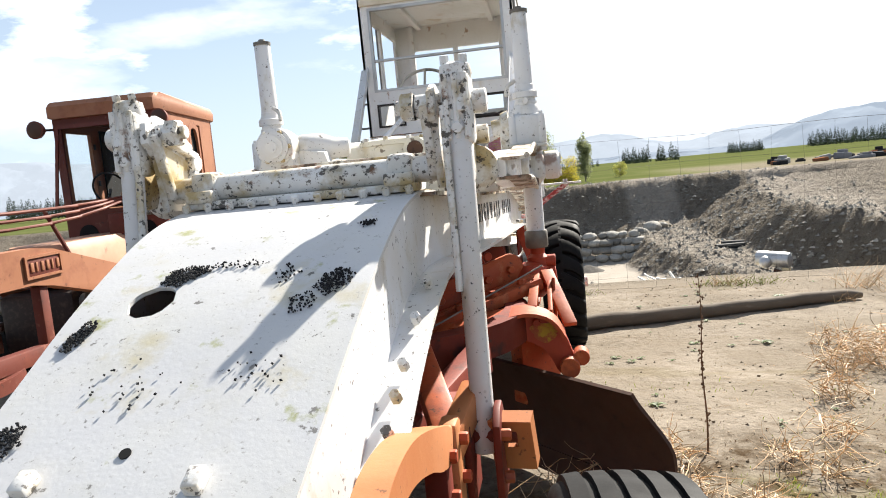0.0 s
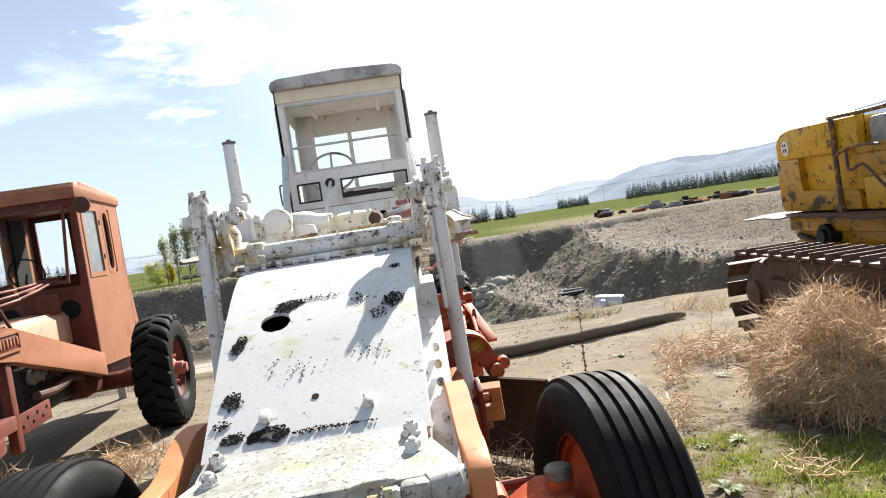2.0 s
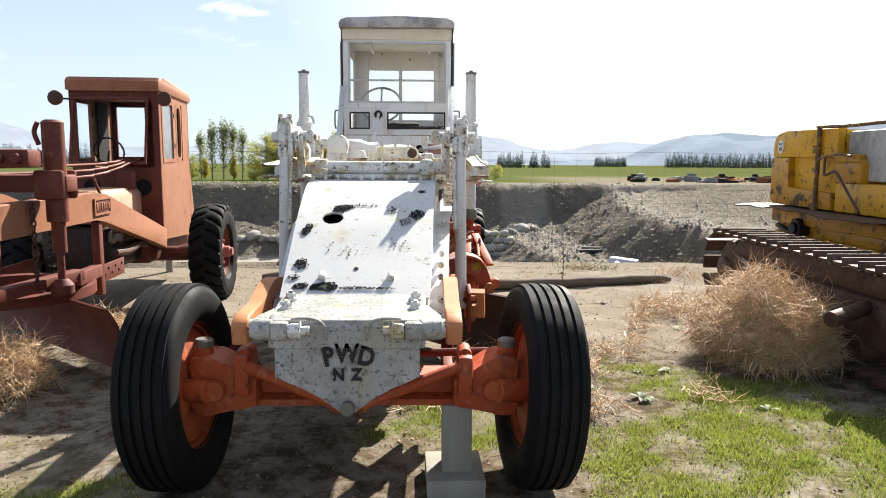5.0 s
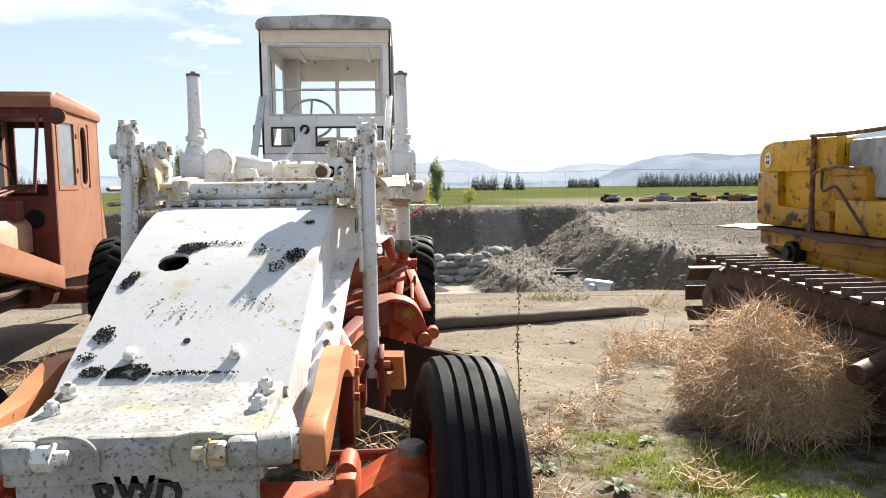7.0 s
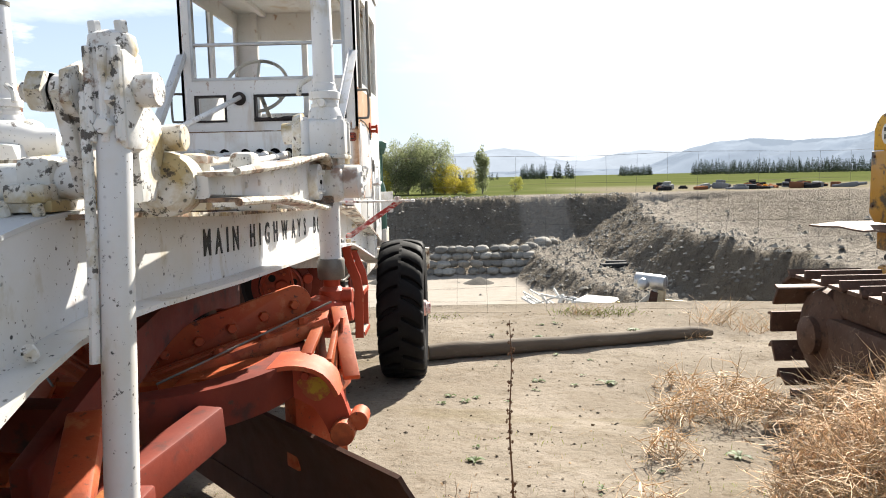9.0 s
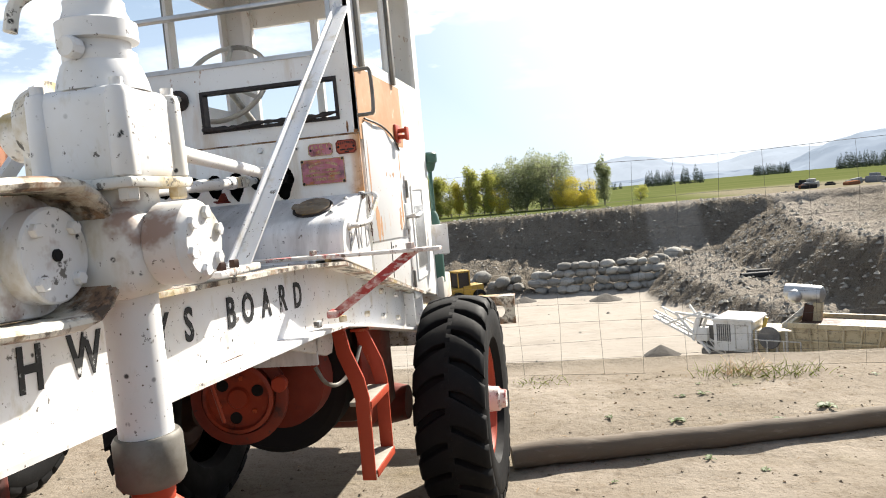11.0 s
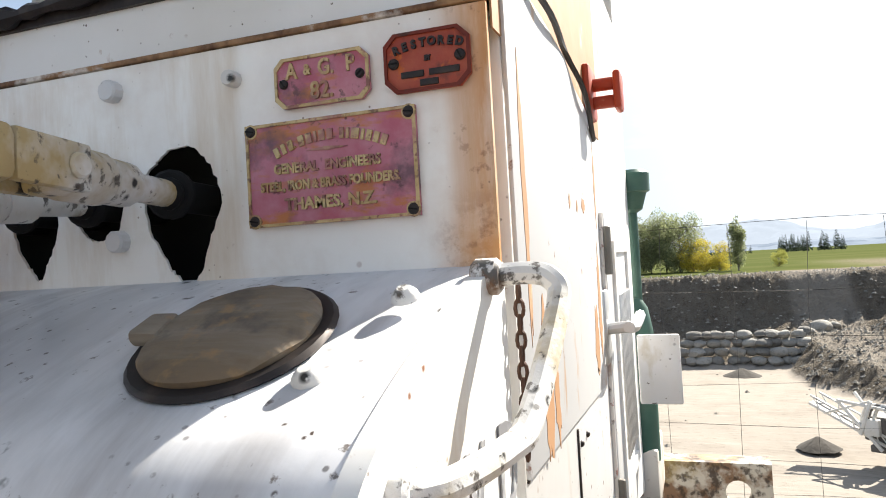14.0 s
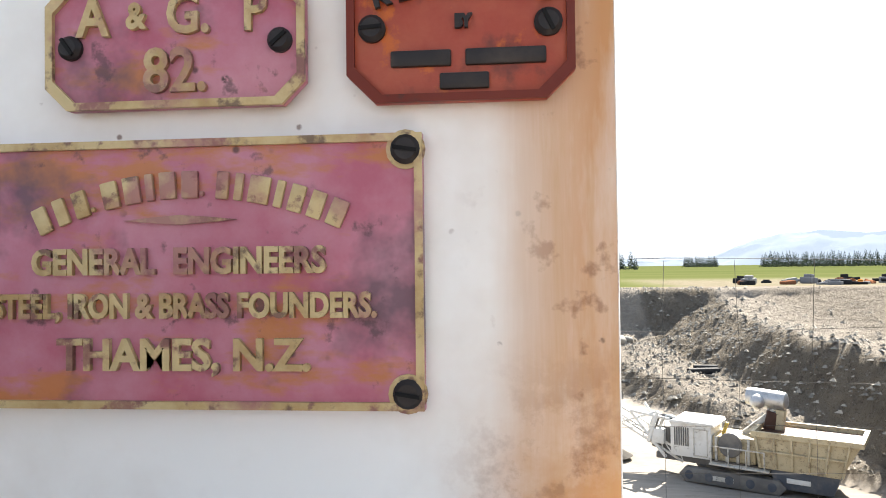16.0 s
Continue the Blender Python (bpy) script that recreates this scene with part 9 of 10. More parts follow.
def tumbled_bush(cx, cy, rx, ry, h, stems, twigs, label):
    """A dome of fine tangled twigs on upright stems, dark and open at its foot."""
    bm = B()
    for _ in range(stems):
        a, q = random.uniform(0, 6.283), math.sqrt(random.random())
        bx, by = cx + rx * 0.62 * q * math.cos(a), cy + ry * 0.62 * q * math.sin(a)
        p0 = Vector((bx, by, ground_z(bx, by) - 0.02))
        e = Vector((cx + rx * 0.95 * q * math.cos(a) + random.gauss(0, 0.05), cy + ry * 0.95 * q * math.sin(a) + random.gauss(0, 0.05), p0.z + h * math.sqrt(max(0.1, 1 - 0.8 * q * q)) * random.uniform(0.6, 0.95)))
        pts = [p0]
        for k in range(1, 6):
            pts.append(p0.lerp(e, k / 5) + Vector((random.gauss(0, 0.02), random.gauss(0, 0.02), 0.06 * h * math.sin(math.pi * k / 5))))
        ribbon(bm, pts, random.uniform(0.003, 0.005))
    root = tagged(finish("dry_bush", bm, M_dry, None, "", 0), label, "dry bush", "dry bushes")
    bm = B()
    z0 = ground_z(cx, cy)
    for _ in range(twigs):
        v = Vector((random.gauss(0, 1), random.gauss(0, 1), random.gauss(0.35, 0.8))).normalized()
        if v.z < -0.12:
            v.z *= -0.6
        lump = 0.82 + 0.3 * noise.noise(v * 2.3 + Vector((cx, cy, 0)))
        r = (0.45 + 0.55 * random.random() ** 0.45) * lump
        o = Vector((cx + rx * r * v.x, cy + ry * r * v.y, z0 + h * (0.12 + 0.88 * max(0.02, r * abs(v.z)))))
        d = (v * 0.4 + Vector((random.gauss(0, 1.0), random.gauss(0, 1.0), random.gauss(0.05, 0.6)))).normalized()
        curl = Vector((random.gauss(0, 0.35), random.gauss(0, 0.35), random.gauss(-0.1, 0.35)))
        n, tp = random.uniform(0.025, 0.07), [o]
        for j in range(4):
            d = (d + curl + Vector((random.gauss(0, 0.2), random.gauss(0, 0.2), random.gauss(0, 0.2)))).normalized()
            tp.append(tp[-1] + d * n)
        ribbon(bm, tp, random.uniform(0.0018, 0.0032))
    tagged(finish("twig_tangle", bm, M_dry, root, "fine curled straw-coloured twigs", 0), kind="stuff")
    return root


tumbled_bush(3.24, 2.25, 0.66, 0.78, 0.9, 90, 11500, "tangled straw-coloured dry bush beside the rusty track")
tumbled_bush(3.75, 3.6, 0.4, 0.6, 0.6, 60, 1800, "low tangled dry bush by the crawler track")
dry_bush(3.35, 4.5, 0.35, 0.6, 0.4, 60, 8, "low straw-coloured dry bush by the track end")
tumbled_bush(-2.9, 1.7, 0.42, 0.45, 0.5, 70, 1700, "straw-coloured dry bush by the grader wheel")
dry_bush(-2.55, 3.1, 0.45, 0.5, 0.45, 90, 8, "thin dry bush behind the grader blade")
dry_bush(-2.3, 4.0, 0.5, 0.4, 0.35, 60, 7, "thin dry bush on bare sand")
dry_bush(0.75, 1.55, 0.3, 0.35, 0.4, 26, 6, "sparse dry weed under the grader frame")
dry_bush(1.25, 2.1, 0.25, 0.3, 0.3, 22, 6, "sparse dry weed at the blade end")

for x, y, h, n in ((1.15, 1.3, 0.3, 16), (1.5, 1.0, 0.22, 14), (1.7, 1.9, 0.2, 12), (2.05, 2.5, 0.25, 14), (1.35, 2.6, 0.22, 10), (2.4, 1.3, 0.18, 12), (2.6, 3.6, 0.25, 16), (2.9, 4.4, 0.3, 22), (2.3, 3.0, 0.16, 10), (0.3, 1.2, 0.25, 10), (3.1, 5.2, 0.2, 12), (0.9, 2.2, 0.25, 12)):
    dry_bush(x, y, 0.16, 0.16, h, n, 6, "sparse dry weed on sandy ground")

# tall dead seed stalk
bm = B()
base = Vector((1.6, 2.75, ground_z(1.6, 2.75)))
pts = [base + Vector((0.006 * math.sin(k * 0.8), 0.01 * k / 10, 0.083 * k)) for k in range(13)]
tube(bm, pts, [0.0062 - 0.00038 * k for k in range(13)], 6)
stalk = tagged(finish("seed_stalk", bm, M_stem, None), "tall thin brown dead seed stalk", "weed")
bm = B()
for k in range(70):
    t = random.uniform(0.15, 1)
    p = pts[min(12, int(t * 12))] + Vector((random.uniform(-0.014, 0.014), random.uniform(-0.014, 0.014), random.uniform(0, 0.08)))
    g = random.uniform(0.004, 0.008)
    vs = [bm.verts.new(p + Vector(c) * g) for c in ((1, 0, 0), (-1, 0, 0), (0, 1, 0), (0, -1, 0), (0, 0, 1.3), (0, 0, -1.3))]
    for i, j in ((0, 2), (2, 1), (1, 3), (3, 0)):
        bm.faces.new((vs[i], vs[j], vs[4]))
        bm.faces.new((vs[j], vs[i], vs[5]))
finish("seed_husks", bm, M_stem, stalk, "", 0)

# grass blades where the ground is green
bm = B()
count = 0
gverts, gfaces = [], []
while count < 60000:
    x, y = random.uniform(-4.5, 4.6), random.uniform(-3.2, 4.2)
    c = grass_cover(x, y)
    if random.random() > c * 1.1 - 0.12:
        if random.random() > 0.004:
            continue
    count += 1
    z = ground_z(x, y)
    a, l = random.uniform(0, 6.283), 0.008 + 0.034 * random.random() ** 2
    dx, dy = 0.0022 * math.cos(a), 0.0022 * math.sin(a)
    bx, by = random.uniform(-0.6, 0.6) * l, random.uniform(-0.6, 0.6) * l
    i = len(gverts)
    gverts += [(x - dx, y - dy, z - 0.004), (x + dx, y + dy, z - 0.004), (x + dx * 0.6 + bx * 0.4, y + dy * 0.6 + by * 0.4, z + l * 0.6), (x + bx, y + by, z + l)]
    gfaces += [(i, i + 1, i + 2), (i, i + 2, i + 3)]
bm.free()
me = bpy.data.meshes.new("grass")
me.from_pydata(gverts, [], gfaces)
me.materials.append(M_grassblade)
tagged(new("grass", me), "short green grass in patches", "grass", kind="stuff")


def rosette(x, y, r):
    """A flat weed: leaves spread on the ground."""
    bm = B()
    z = ground_z(x, y)
    for k in range(random.randint(7, 11)):
        a, l = random.uniform(0, 6.283), r * random.uniform(0.6, 1.1)
        d, s = Vector((math.cos(a), math.sin(a), 0)), Vector((-math.sin(a), math.cos(a), 0))
        prev = None
        for t, w, up in ((0, 0.04, 0.0), (0.35, 0.16, 0.22), (0.7, 0.2, 0.26), (1, 0.02, 0.1)):
            c = Vector((x, y, z + 0.004)) + d * l * t + Vector((0, 0, l * up))
            row = [bm.verts.new(c - s * l * w), bm.verts.new(c - Vector((0, 0, l * 0.04))), bm.verts.new(c + s * l * w)]
            if prev:
                bm.faces.new((prev[0], prev[1], row[1], row[0]))
                bm.faces.new((prev[1], prev[2], row[2], row[1]))
            prev = row
    return tagged(finish("weed_rosette", bm, M_weed, None, "", 60), "flat green broad-leaved weed on bare sand", "weed", "weeds on the yard")


for x, y, r in ((2.05, 5.5, 0.07), (2.6, 5.35, 0.09), (2.2, 7.0, 0.08), (2.9, 6.95, 0.07), (3.3, 7.2, 0.09), (1.75, 7.1, 0.06), (2.5, 7.6, 0.06), (3.6, 5.5, 0.07), (1.75, 4.9, 0.05), (1.55, 1.55, 0.10), (1.9, 1.25, 0.11), (1.4, 0.9, 0.09), (2.3, 1.9, 0.1), (1.45, 3.6, 0.06), (2.7, 1.0, 0.09), (3.0, 3.6, 0.08), (1.3, 5.0, 0.05), (-1.6, 5.3, 0.06)):
    rosette(x, y, r)
for _ in range(46):
    rosette(random.uniform(1.15, 4.2), random.uniform(0.6, 8.1), random.uniform(0.018, 0.055))

# pebbles and clods
pv, pf = [], []
for _ in range(5200):
    x, y = random.uniform(-5, 6), random.uniform(-3.5, 8.3)
    z, g = ground_z(x, y), 0.004 + 0.014 * random.random() ** 4
    i = len(pv)
    for cx, cy, cz in ((1, 0, 0), (-1, 0.2, 0), (0, 1, 0), (0.1, -1, 0), (0, 0, 0.7)):
        pv.append((x + g * cx * random.uniform(0.7, 1.3), y + g * cy * random.uniform(0.7, 1.3), z + g * cz))
    pf += [(i, i + 2, i + 4), (i + 2, i + 1, i + 4), (i + 1, i + 3, i + 4), (i + 3, i, i + 4)]
me = bpy.data.meshes.new("pebbles")
me.from_pydata(pv, [], pf)
me.materials.append(Mat("brown_pebbles", (0.14, 0.114, 0.084), 0.95).islands(0.5).m)
tagged(new("pebbles", me), "small brown pebbles and clods on sand", "pebbles", kind="stuff")

# dead twigs, straw and leaf litter on the ground
random.seed(44)
lv, lf = [], []
n_lit = 0
while n_lit < 15000:
    x, y = random.uniform(-4.8, 5.0), random.uniform(-3.3, 8.4)
    if random.random() > max(litter_cover(x, y), 0.05, 0.5 * math.exp(-((y - 8.3) / 0.5) ** 2), 0.35 * math.exp(-(((x - 2.6) / 1.0) ** 2 + ((y - 3.2) / 1.6) ** 2))):
        continue
    n_lit += 1
    z, a = ground_z(x, y), random.uniform(0, 6.283)
    l, w = 0.012 + 0.075 * random.random() ** 3, random.uniform(0.0012, 0.003)
    if random.random() < 0.3:
        l, w = random.uniform(0.008, 0.025), random.uniform(0.004, 0.01)
    d, q = Vector((math.cos(a), math.sin(a), 0)), Vector((-math.sin(a), math.cos(a), 0))
    up = random.uniform(0.001, 0.012)
    p = Vector((x, y, z + 0.002))
    i = len(lv)
    lv += [tuple(v) for v in (p - d * l / 2 - q * w, p - d * l / 2 + q * w, p + q * w * 1.5 + Vector((0, 0, up)), p - q * w * 1.5 + Vector((0, 0, up)), p + d * l / 2 + Vector((0, 0, up * random.random())))]
    lf += [(i, i + 1, i + 2, i + 3), (i + 3, i + 2, i + 4)]
me = bpy.data.meshes.new("leaf_litter")
me.from_pydata(lv, [], lf)
me.materials.append(Mat("dead_leaf_litter", (0.19, 0.13, 0.075), 0.9).islands(0.75).m)
tagged(new("leaf_litter", me), "dead twigs, straw and brown leaf litter", "leaf litter", kind="stuff")
# tufts on the pit's edge
for x, y, h in ((2.75, 8.2, 0.14), (2.95, 8.25, 0.17), (3.15, 8.15, 0.15), (3.4, 8.2, 0.1), (4.3, 7.6, 0.35), (4.6, 7.2, 0.3), (1.2, 8.2, 0.06), (3.75, 6.9, 0.12)):
    bm = B()
    for _ in range(46):
        a, r = random.uniform(0, 6.283), (0.1 + 0.1 * random.random()) * math.sqrt(random.random())
        p = Vector((x + 1.6 * r * math.cos(a), y + r * math.sin(a), ground_z(x, y)))
        e = p + Vector((random.uniform(-1, 1) * h, random.uniform(-1, 1) * h, h * random.uniform(0.3, 1.0)))
        ribbon(bm, [p, p.lerp(e, 0.5) + Vector((0, 0, 0.1 * h)), e], 0.003)
    tagged(finish("grass_tuft", bm, M_grassblade if h < 0.2 and random.random() < 0.7 else M_dry, None, "", 0), "small tuft of half-dry grass at the pit edge", "grass tuft", "grass tufts")

# ---- rocks in the pit ----
def boulder_mesh(seed):
    bm = B()
    bmesh.ops.create_icosphere(bm, subdivisions=2, radius=1)
    for v in bm.verts:
        d = 1 + 0.22 * noise.noise(v.co * 1.1 + Vector((seed * 7, 0, 0))) + 0.1 * noise.noise(v.co * 2.6 + Vector((0, seed * 5, 0)))
        v.co = Vector((math.copysign(abs(v.co.x) ** 0.85, v.co.x) * d * 1.06, v.co.y * d, math.copysign(abs(v.co.z) ** 0.92, v.co.z) * d * 0.66))
    o = finish("boulder", bm, M_rock, None)
    me = o.data
    bpy.data.objects.remove(o)
    return me


BOULDERS = [boulder_mesh(k) for k in range(6)]
random.seed(5)
for tier, (n, x0, x1, z) in enumerate(((11, -3.0, 9.2, -8.6), (12, -4.0, 9.4, -7.9), (12, -3.4, 9.6, -7.2), (9, -1.0, 9.0, -6.5))):
    for k in range(n):
        o = new("boulder", random.choice(BOULDERS))
        g = random.choice((0.5, 0.58, 0.66, 0.74, 0.82))
        x = x0 + (x1 - x0) * (k + 0.5 + random.uniform(-0.2, 0.2)) / n + 0.3 * (tier % 2)
        o.matrix_basis = pose(x, 72.3 + 0.55 * tier + random.uniform(-0.2, 0.2), z, random.uniform(-10, 10), random.uniform(-10, 10), random.choice((0, 180)) + random.uniform(-28, 28)) @ Matrix.Diagonal((g, g, g * 0.3 + 0.42, 1))
        tagged(o, "rounded grey boulder stacked in a retaining wall", "boulder", "boulders of the pit wall")
for x, y, g in ((11.4, 79.5, 1.0), (9.6, 77.8, 0.7), (-8.5, 74.5, 0.9), (-6.3, 73.4, 0.8), (-12.5, 75, 0.8), (-15.5, 74.2, 0.9), (-19, 75, 0.8), (7.2, 77.5, 0.6), (-4.6, 72.9, 0.6), (-5.4, 73.2, 0.5), (-7.3, 73.6, 0.55), (-9.6, 74, 0.6), (-10.8, 74.3, 0.45), (-11.6, 74.1, 0.55), (-13.6, 74.5, 0.5), (-14.5, 74.4, 0.6), (-16.7, 74.6, 0.5), (-17.8, 74.8, 0.6), (-20.3, 75, 0.55), (-5.0, 74.2, 0.6), (-8.0, 75.2, 0.45), (10.2, 78.2, 0.5), (12.6, 79.8, 0.5), (9.0, 76.4, 0.4)):
    o = new("boulder", random.choice(BOULDERS))
    o.matrix_basis = pose(x, y, ground_z(x, y) + g * 0.35, 8, 5, random.uniform(0, 360)) @ Matrix.Diagonal((g, g, g * 1.1, 1))
    tagged(o, "loose grey boulder on the pit slope", "boulder", "loose boulders")
# stones strewn over the slopes
sv, sf = [], []
random.seed(31)
made = 0
while made < 16000:
    x, y = random.uniform(-34, 42), random.uniform(20, 96)
    if made % 3 == 0:
        x, y = random.uniform(-34, 24), random.uniform(76, 89)
    elif made % 3 == 1:
        x, y = random.uniform(8, 21), random.uniform(38, 80)
    z = ground_z(x, y)
    if basin_z(x, y) < -7.8 and random.random() > 0.04:
        continue
    if y > 93 or (x > 27 and random.random() > 0.25):
        continue
    made += 1
    g = 0.045 + 0.24 * random.random() ** 5
    i = len(sv)
    for cx, cy, cz in ((1, 0, 0), (-1, 0.2, 0.1), (0, 1, 0), (0.1, -1, 0.1), (0.1, 0, 0.75), (-0.2, 0.3, 0.6)):
        sv.append((x + g * cx * random.uniform(0.7, 1.3), y + g * cy * random.uniform(0.7, 1.3), z - 0.03 + g * cz * random.uniform(0.7, 1.2)))
    sf += [(i, i + 2, i + 4), (i + 2, i + 1, i + 5), (i + 2, i + 5, i + 4), (i + 1, i + 3, i + 5), (i + 3, i + 4, i + 5), (i + 3, i, i + 4)]
me = bpy.data.meshes.new("slope_stones")
me.from_pydata(sv, [], sf)
me.materials.append(Mat("pale_stones", (0.25, 0.23, 0.195), 0.95).islands(0.45).m)
tagged(new("slope_stones", me), "grey stones strewn over the pit slopes", "stones", kind="stuff")

# black pipes on the bench
for x, y, a in ((14.85, 59.8, 8), (15.5, 60.5, -6)):
    bm = B()
    lathe(bm, [(0, 0.3), (2.3, 0.3), (2.3, 0.25), (0, 0.25), (0, 0.3)], (-1.15, 0, 0), (1.15, 0, 0), 20, False)
    o = finish("plastic_pipe", bm, M_pipe, None)
    o.matrix_basis = pose(x, y, ground_z(x, y) + 0.22, 0, 0, a)
    tagged(o, "short length of black plastic pipe on gravel", "pipe", "black pipes")

# ---- mobile crusher on the pit floor ----
crusher = thing("mobile_crusher", "dusty white and cream mobile stone crusher on the pit floor", "stone crusher", (10.6, 38.6, -8.4), -30)
crusher.matrix_basis = crusher.matrix_basis @ Matrix.Diagonal((0.92, 1, 1, 1))
M_cream = Mat("dusty_cream_hopper", (0.5, 0.42, 0.27)).patch(1.5, 0.45, 0.7, (0.34, 0.27, 0.17), 0.7).patch(4, 0.55, 0.66, (0.2, 0.15, 0.1), 0.75).patch(12, 0.6, 0.66, (0.12, 0.09, 0.06), 0.7).m
M_slate = Mat("slate_blue_panel", (0.07, 0.08, 0.1)).patch(2, 0.45, 0.7, (0.16, 0.16, 0.16), 0.7).m
M_housing = Mat("dusty_white_housing", (0.72, 0.71, 0.68)).patch(1.6, 0.5, 0.7, (0.55, 0.51, 0.44), 0.6).patch(6, 0.6, 0.68, (0.25, 0.22, 0.18), 0.6).m


def cp(name, bm, mat=M_pale, label="", parent=None):
    return finish(name, bm, mat, parent or crusher, label)


def beam(a, b, w, h, name, mat, parent=None, label=""):
    bm = B()
    m, n = frame_to(a, b)
    box(bm, -w / 2, w / 2, -h / 2, h / 2, 0, n, min(w, h) * 0.12, m)
    return cp(name, bm, mat, label, parent)


bm = B()
box(bm, -3.6, 4.0, -0.7, 0.7, 0.75, 1.05, 0.05)
chs = cp("chassis", bm, M_grime, "dark grey chassis")
for y in (-1.15, 1.15):
    bm = B()
    prism(bm, [(-2.2, 0.4), (-1.9, 0.08), (2.4, 0.08), (2.7, 0.4), (2.4, 0.72), (-1.9, 0.72)], "y", y - 0.22, y + 0.22, 0.04)
    trk = cp("crawler_track", bm, M_grime, "dark crawler track")
    for k in range(5):
        bm = B()
        rod(bm, (-1.7 + 0.95 * k, y - 0.25, 0.4), (-1.7 + 0.95 * k, y + 0.25, 0.4), 0.2, 14)
        cp("track_roller", bm, M_slate, "", trk)
    bm = B()
    box(bm, -0.6, 0.4, y - 0.245, y - 0.22, 0.3, 0.5, 0.005)
    cp("name_bar", bm, M_pale, "", trk)
bm = B()
box(bm, -2.7, -0.7, -1.1, 0.8, 1.1, 2.62, 0.05)
eng = cp("engine_housing", bm, M_housing, "white louvred engine housing")
bm = B()
prism(bm, [(-2.8, 2.62), (-0.5, 2.62), (-0.6, 2.74), (-2.6, 2.76)], "y", -1.2, 0.9, 0.02)
cp("housing_roof", bm, M_housing, "", eng)
for k in range(7):
    bm = B()
    box(bm, -2.5 + 0.11 * k, -2.44 + 0.11 * k, -1.13, -1.09, 1.6, 2.45)
    cp("louvre", bm, M_grime, "", eng)
bm = B()
ring_wall(bm, rect(-1.55, -0.85, 1.2, 2.45), rect(-1.5, -0.9, 1.25, 2.4), "y", -1.13, -1.1)
cp("access_door", bm, M_pale, "", eng)
bm = B()
prism(bm, [(1.5, 1.15), (4.9, 1.15), (5.7, 2.5), (1.3, 2.5)], "y", -1.3, 1.3, 0.02)
hop = cp("hopper", bm, M_cream, "dusty cream feed hopper")
bm = B()
ring_wall(bm, [(1.2, -1.42), (5.85, -1.42), (5.85, 1.42), (1.2, 1.42)], [(1.35, -1.25), (5.65, -1.25), (5.65, 1.25), (1.35, 1.25)], "z", 2.5, 2.72)
cp("hopper_rim", bm, M_cream, "", hop)
bm = B()
box(bm, 1.4, 5.6, -1.22, 1.22, 2.45, 2.53, 0.02)
cp("hopper_load", bm, M_brown, "brown earth in the hopper", hop)
for k in range(6):
    x = 1.6 + 0.68 * k
    beam((x, -1.33, 1.2), (x + 0.1 * (k - 2), -1.4, 2.5), 0.1, 0.08, "hopper_rib", M_cream, hop)
beam((1.4, -1.36, 1.9), (5.2, -1.36, 1.9), 0.1, 0.08, "hopper_rib", M_cream, hop)
bm = B()
prism(bm, [(2.2, 0.35), (4.6, 0.35), (4.9, 1.14), (2.0, 1.14)], "y", -1.2, 1.2, 0.03)
cp("lower_panel", bm, M_slate, "slate-blue lower panel")
bm = B()
box(bm, 2.7, 3.7, -1.24, -1.2, 0.65, 0.85, 0.005)
cp("name_bar", bm, M_housing)
bm = B()
box(bm, -0.7, 1.3, -0.9, 0.9, 1.1, 2.2, 0.06)
jaw = cp("crusher_box", bm, M_cream, "cream crusher body")
for k in range(4):
    beam((-0.5 + 0.5 * k, -0.95, 1.1), (-0.5 + 0.5 * k, -0.95, 2.2), 0.12, 0.1, "body_rib", M_pale, jaw)
bm = B()
lathe(bm, [(0, 0.5), (0.05, 0.55), (0.15, 0.55), (0.2, 0.5)], (0.2, -1.0, 1.9), (0.2, -1.5, 1.9), 22)
cp("flywheel", bm, M_grime, "dark flywheel", jaw)
# walkway with rail
beam((-0.7, -1.35, 1.05), (2.0, -1.35, 1.05), 0.4, 0.06, "walkway", M_pale)
for k in range(4):
    beam((-0.6 + 0.8 * k, -1.5, 1.05), (-0.6 + 0.8 * k, -1.5, 1.85), 0.05, 0.05, "rail_post", M_pale)
beam((-0.6, -1.5, 1.85), (1.8, -1.5, 1.85), 0.05, 0.05, "hand_rail", M_pale)
# discharge conveyor: two trussed sides, a belt, rollers, ram
con = beam((-2.2, -0.2, 0.75), (-6.3, -0.3, 2.6), 0.8, 0.06, "conveyor_belt", M_grime, None, "dark raised conveyor belt")
for y in (-0.68, 0.25):
    beam((-2.2, y, 0.75), (-6.3, y, 2.6), 0.09, 0.12, "conveyor_side", M_housing, con)
    beam((-2.3, y, 1.2), (-6.2, y, 2.95), 0.08, 0.09, "conveyor_side", M_housing, con)
    for k in range(8):
        t0 = k / 8
        a = Vector((-2.2, y, 0.75)).lerp(Vector((-6.3, y, 2.6)), t0)
        c = Vector((-2.3, y, 1.2)).lerp(Vector((-6.2, y, 2.95)), t0 + (0.1 if k % 2 else 0.02))
        beam(a, c, 0.05, 0.05, "truss_bar", M_housing, con)
for a, b, w in (((-3.0, -0.9, 0.9), (-4.9, -0.8, 2.9), 0.14), ((-3.2, 0.5, 1.1), (-4.6, 0.4, 3.1), 0.12), ((-3.9, -0.9, 1.5), (-3.4, -0.9, 3.0), 0.16), ((-4.9, -0.85, 2.9), (-2.8, -0.9, 2.7), 0.12), ((-3.4, -0.9, 3.0), (-5.6, -0.7, 2.2), 0.09)):
    beam(a, b, w, w, "conveyor_strut", M_housing, con)
bm = B()
box(bm, -3.9, -2.9, -0.6, 0.6, 1.2, 2.3, 0.12)
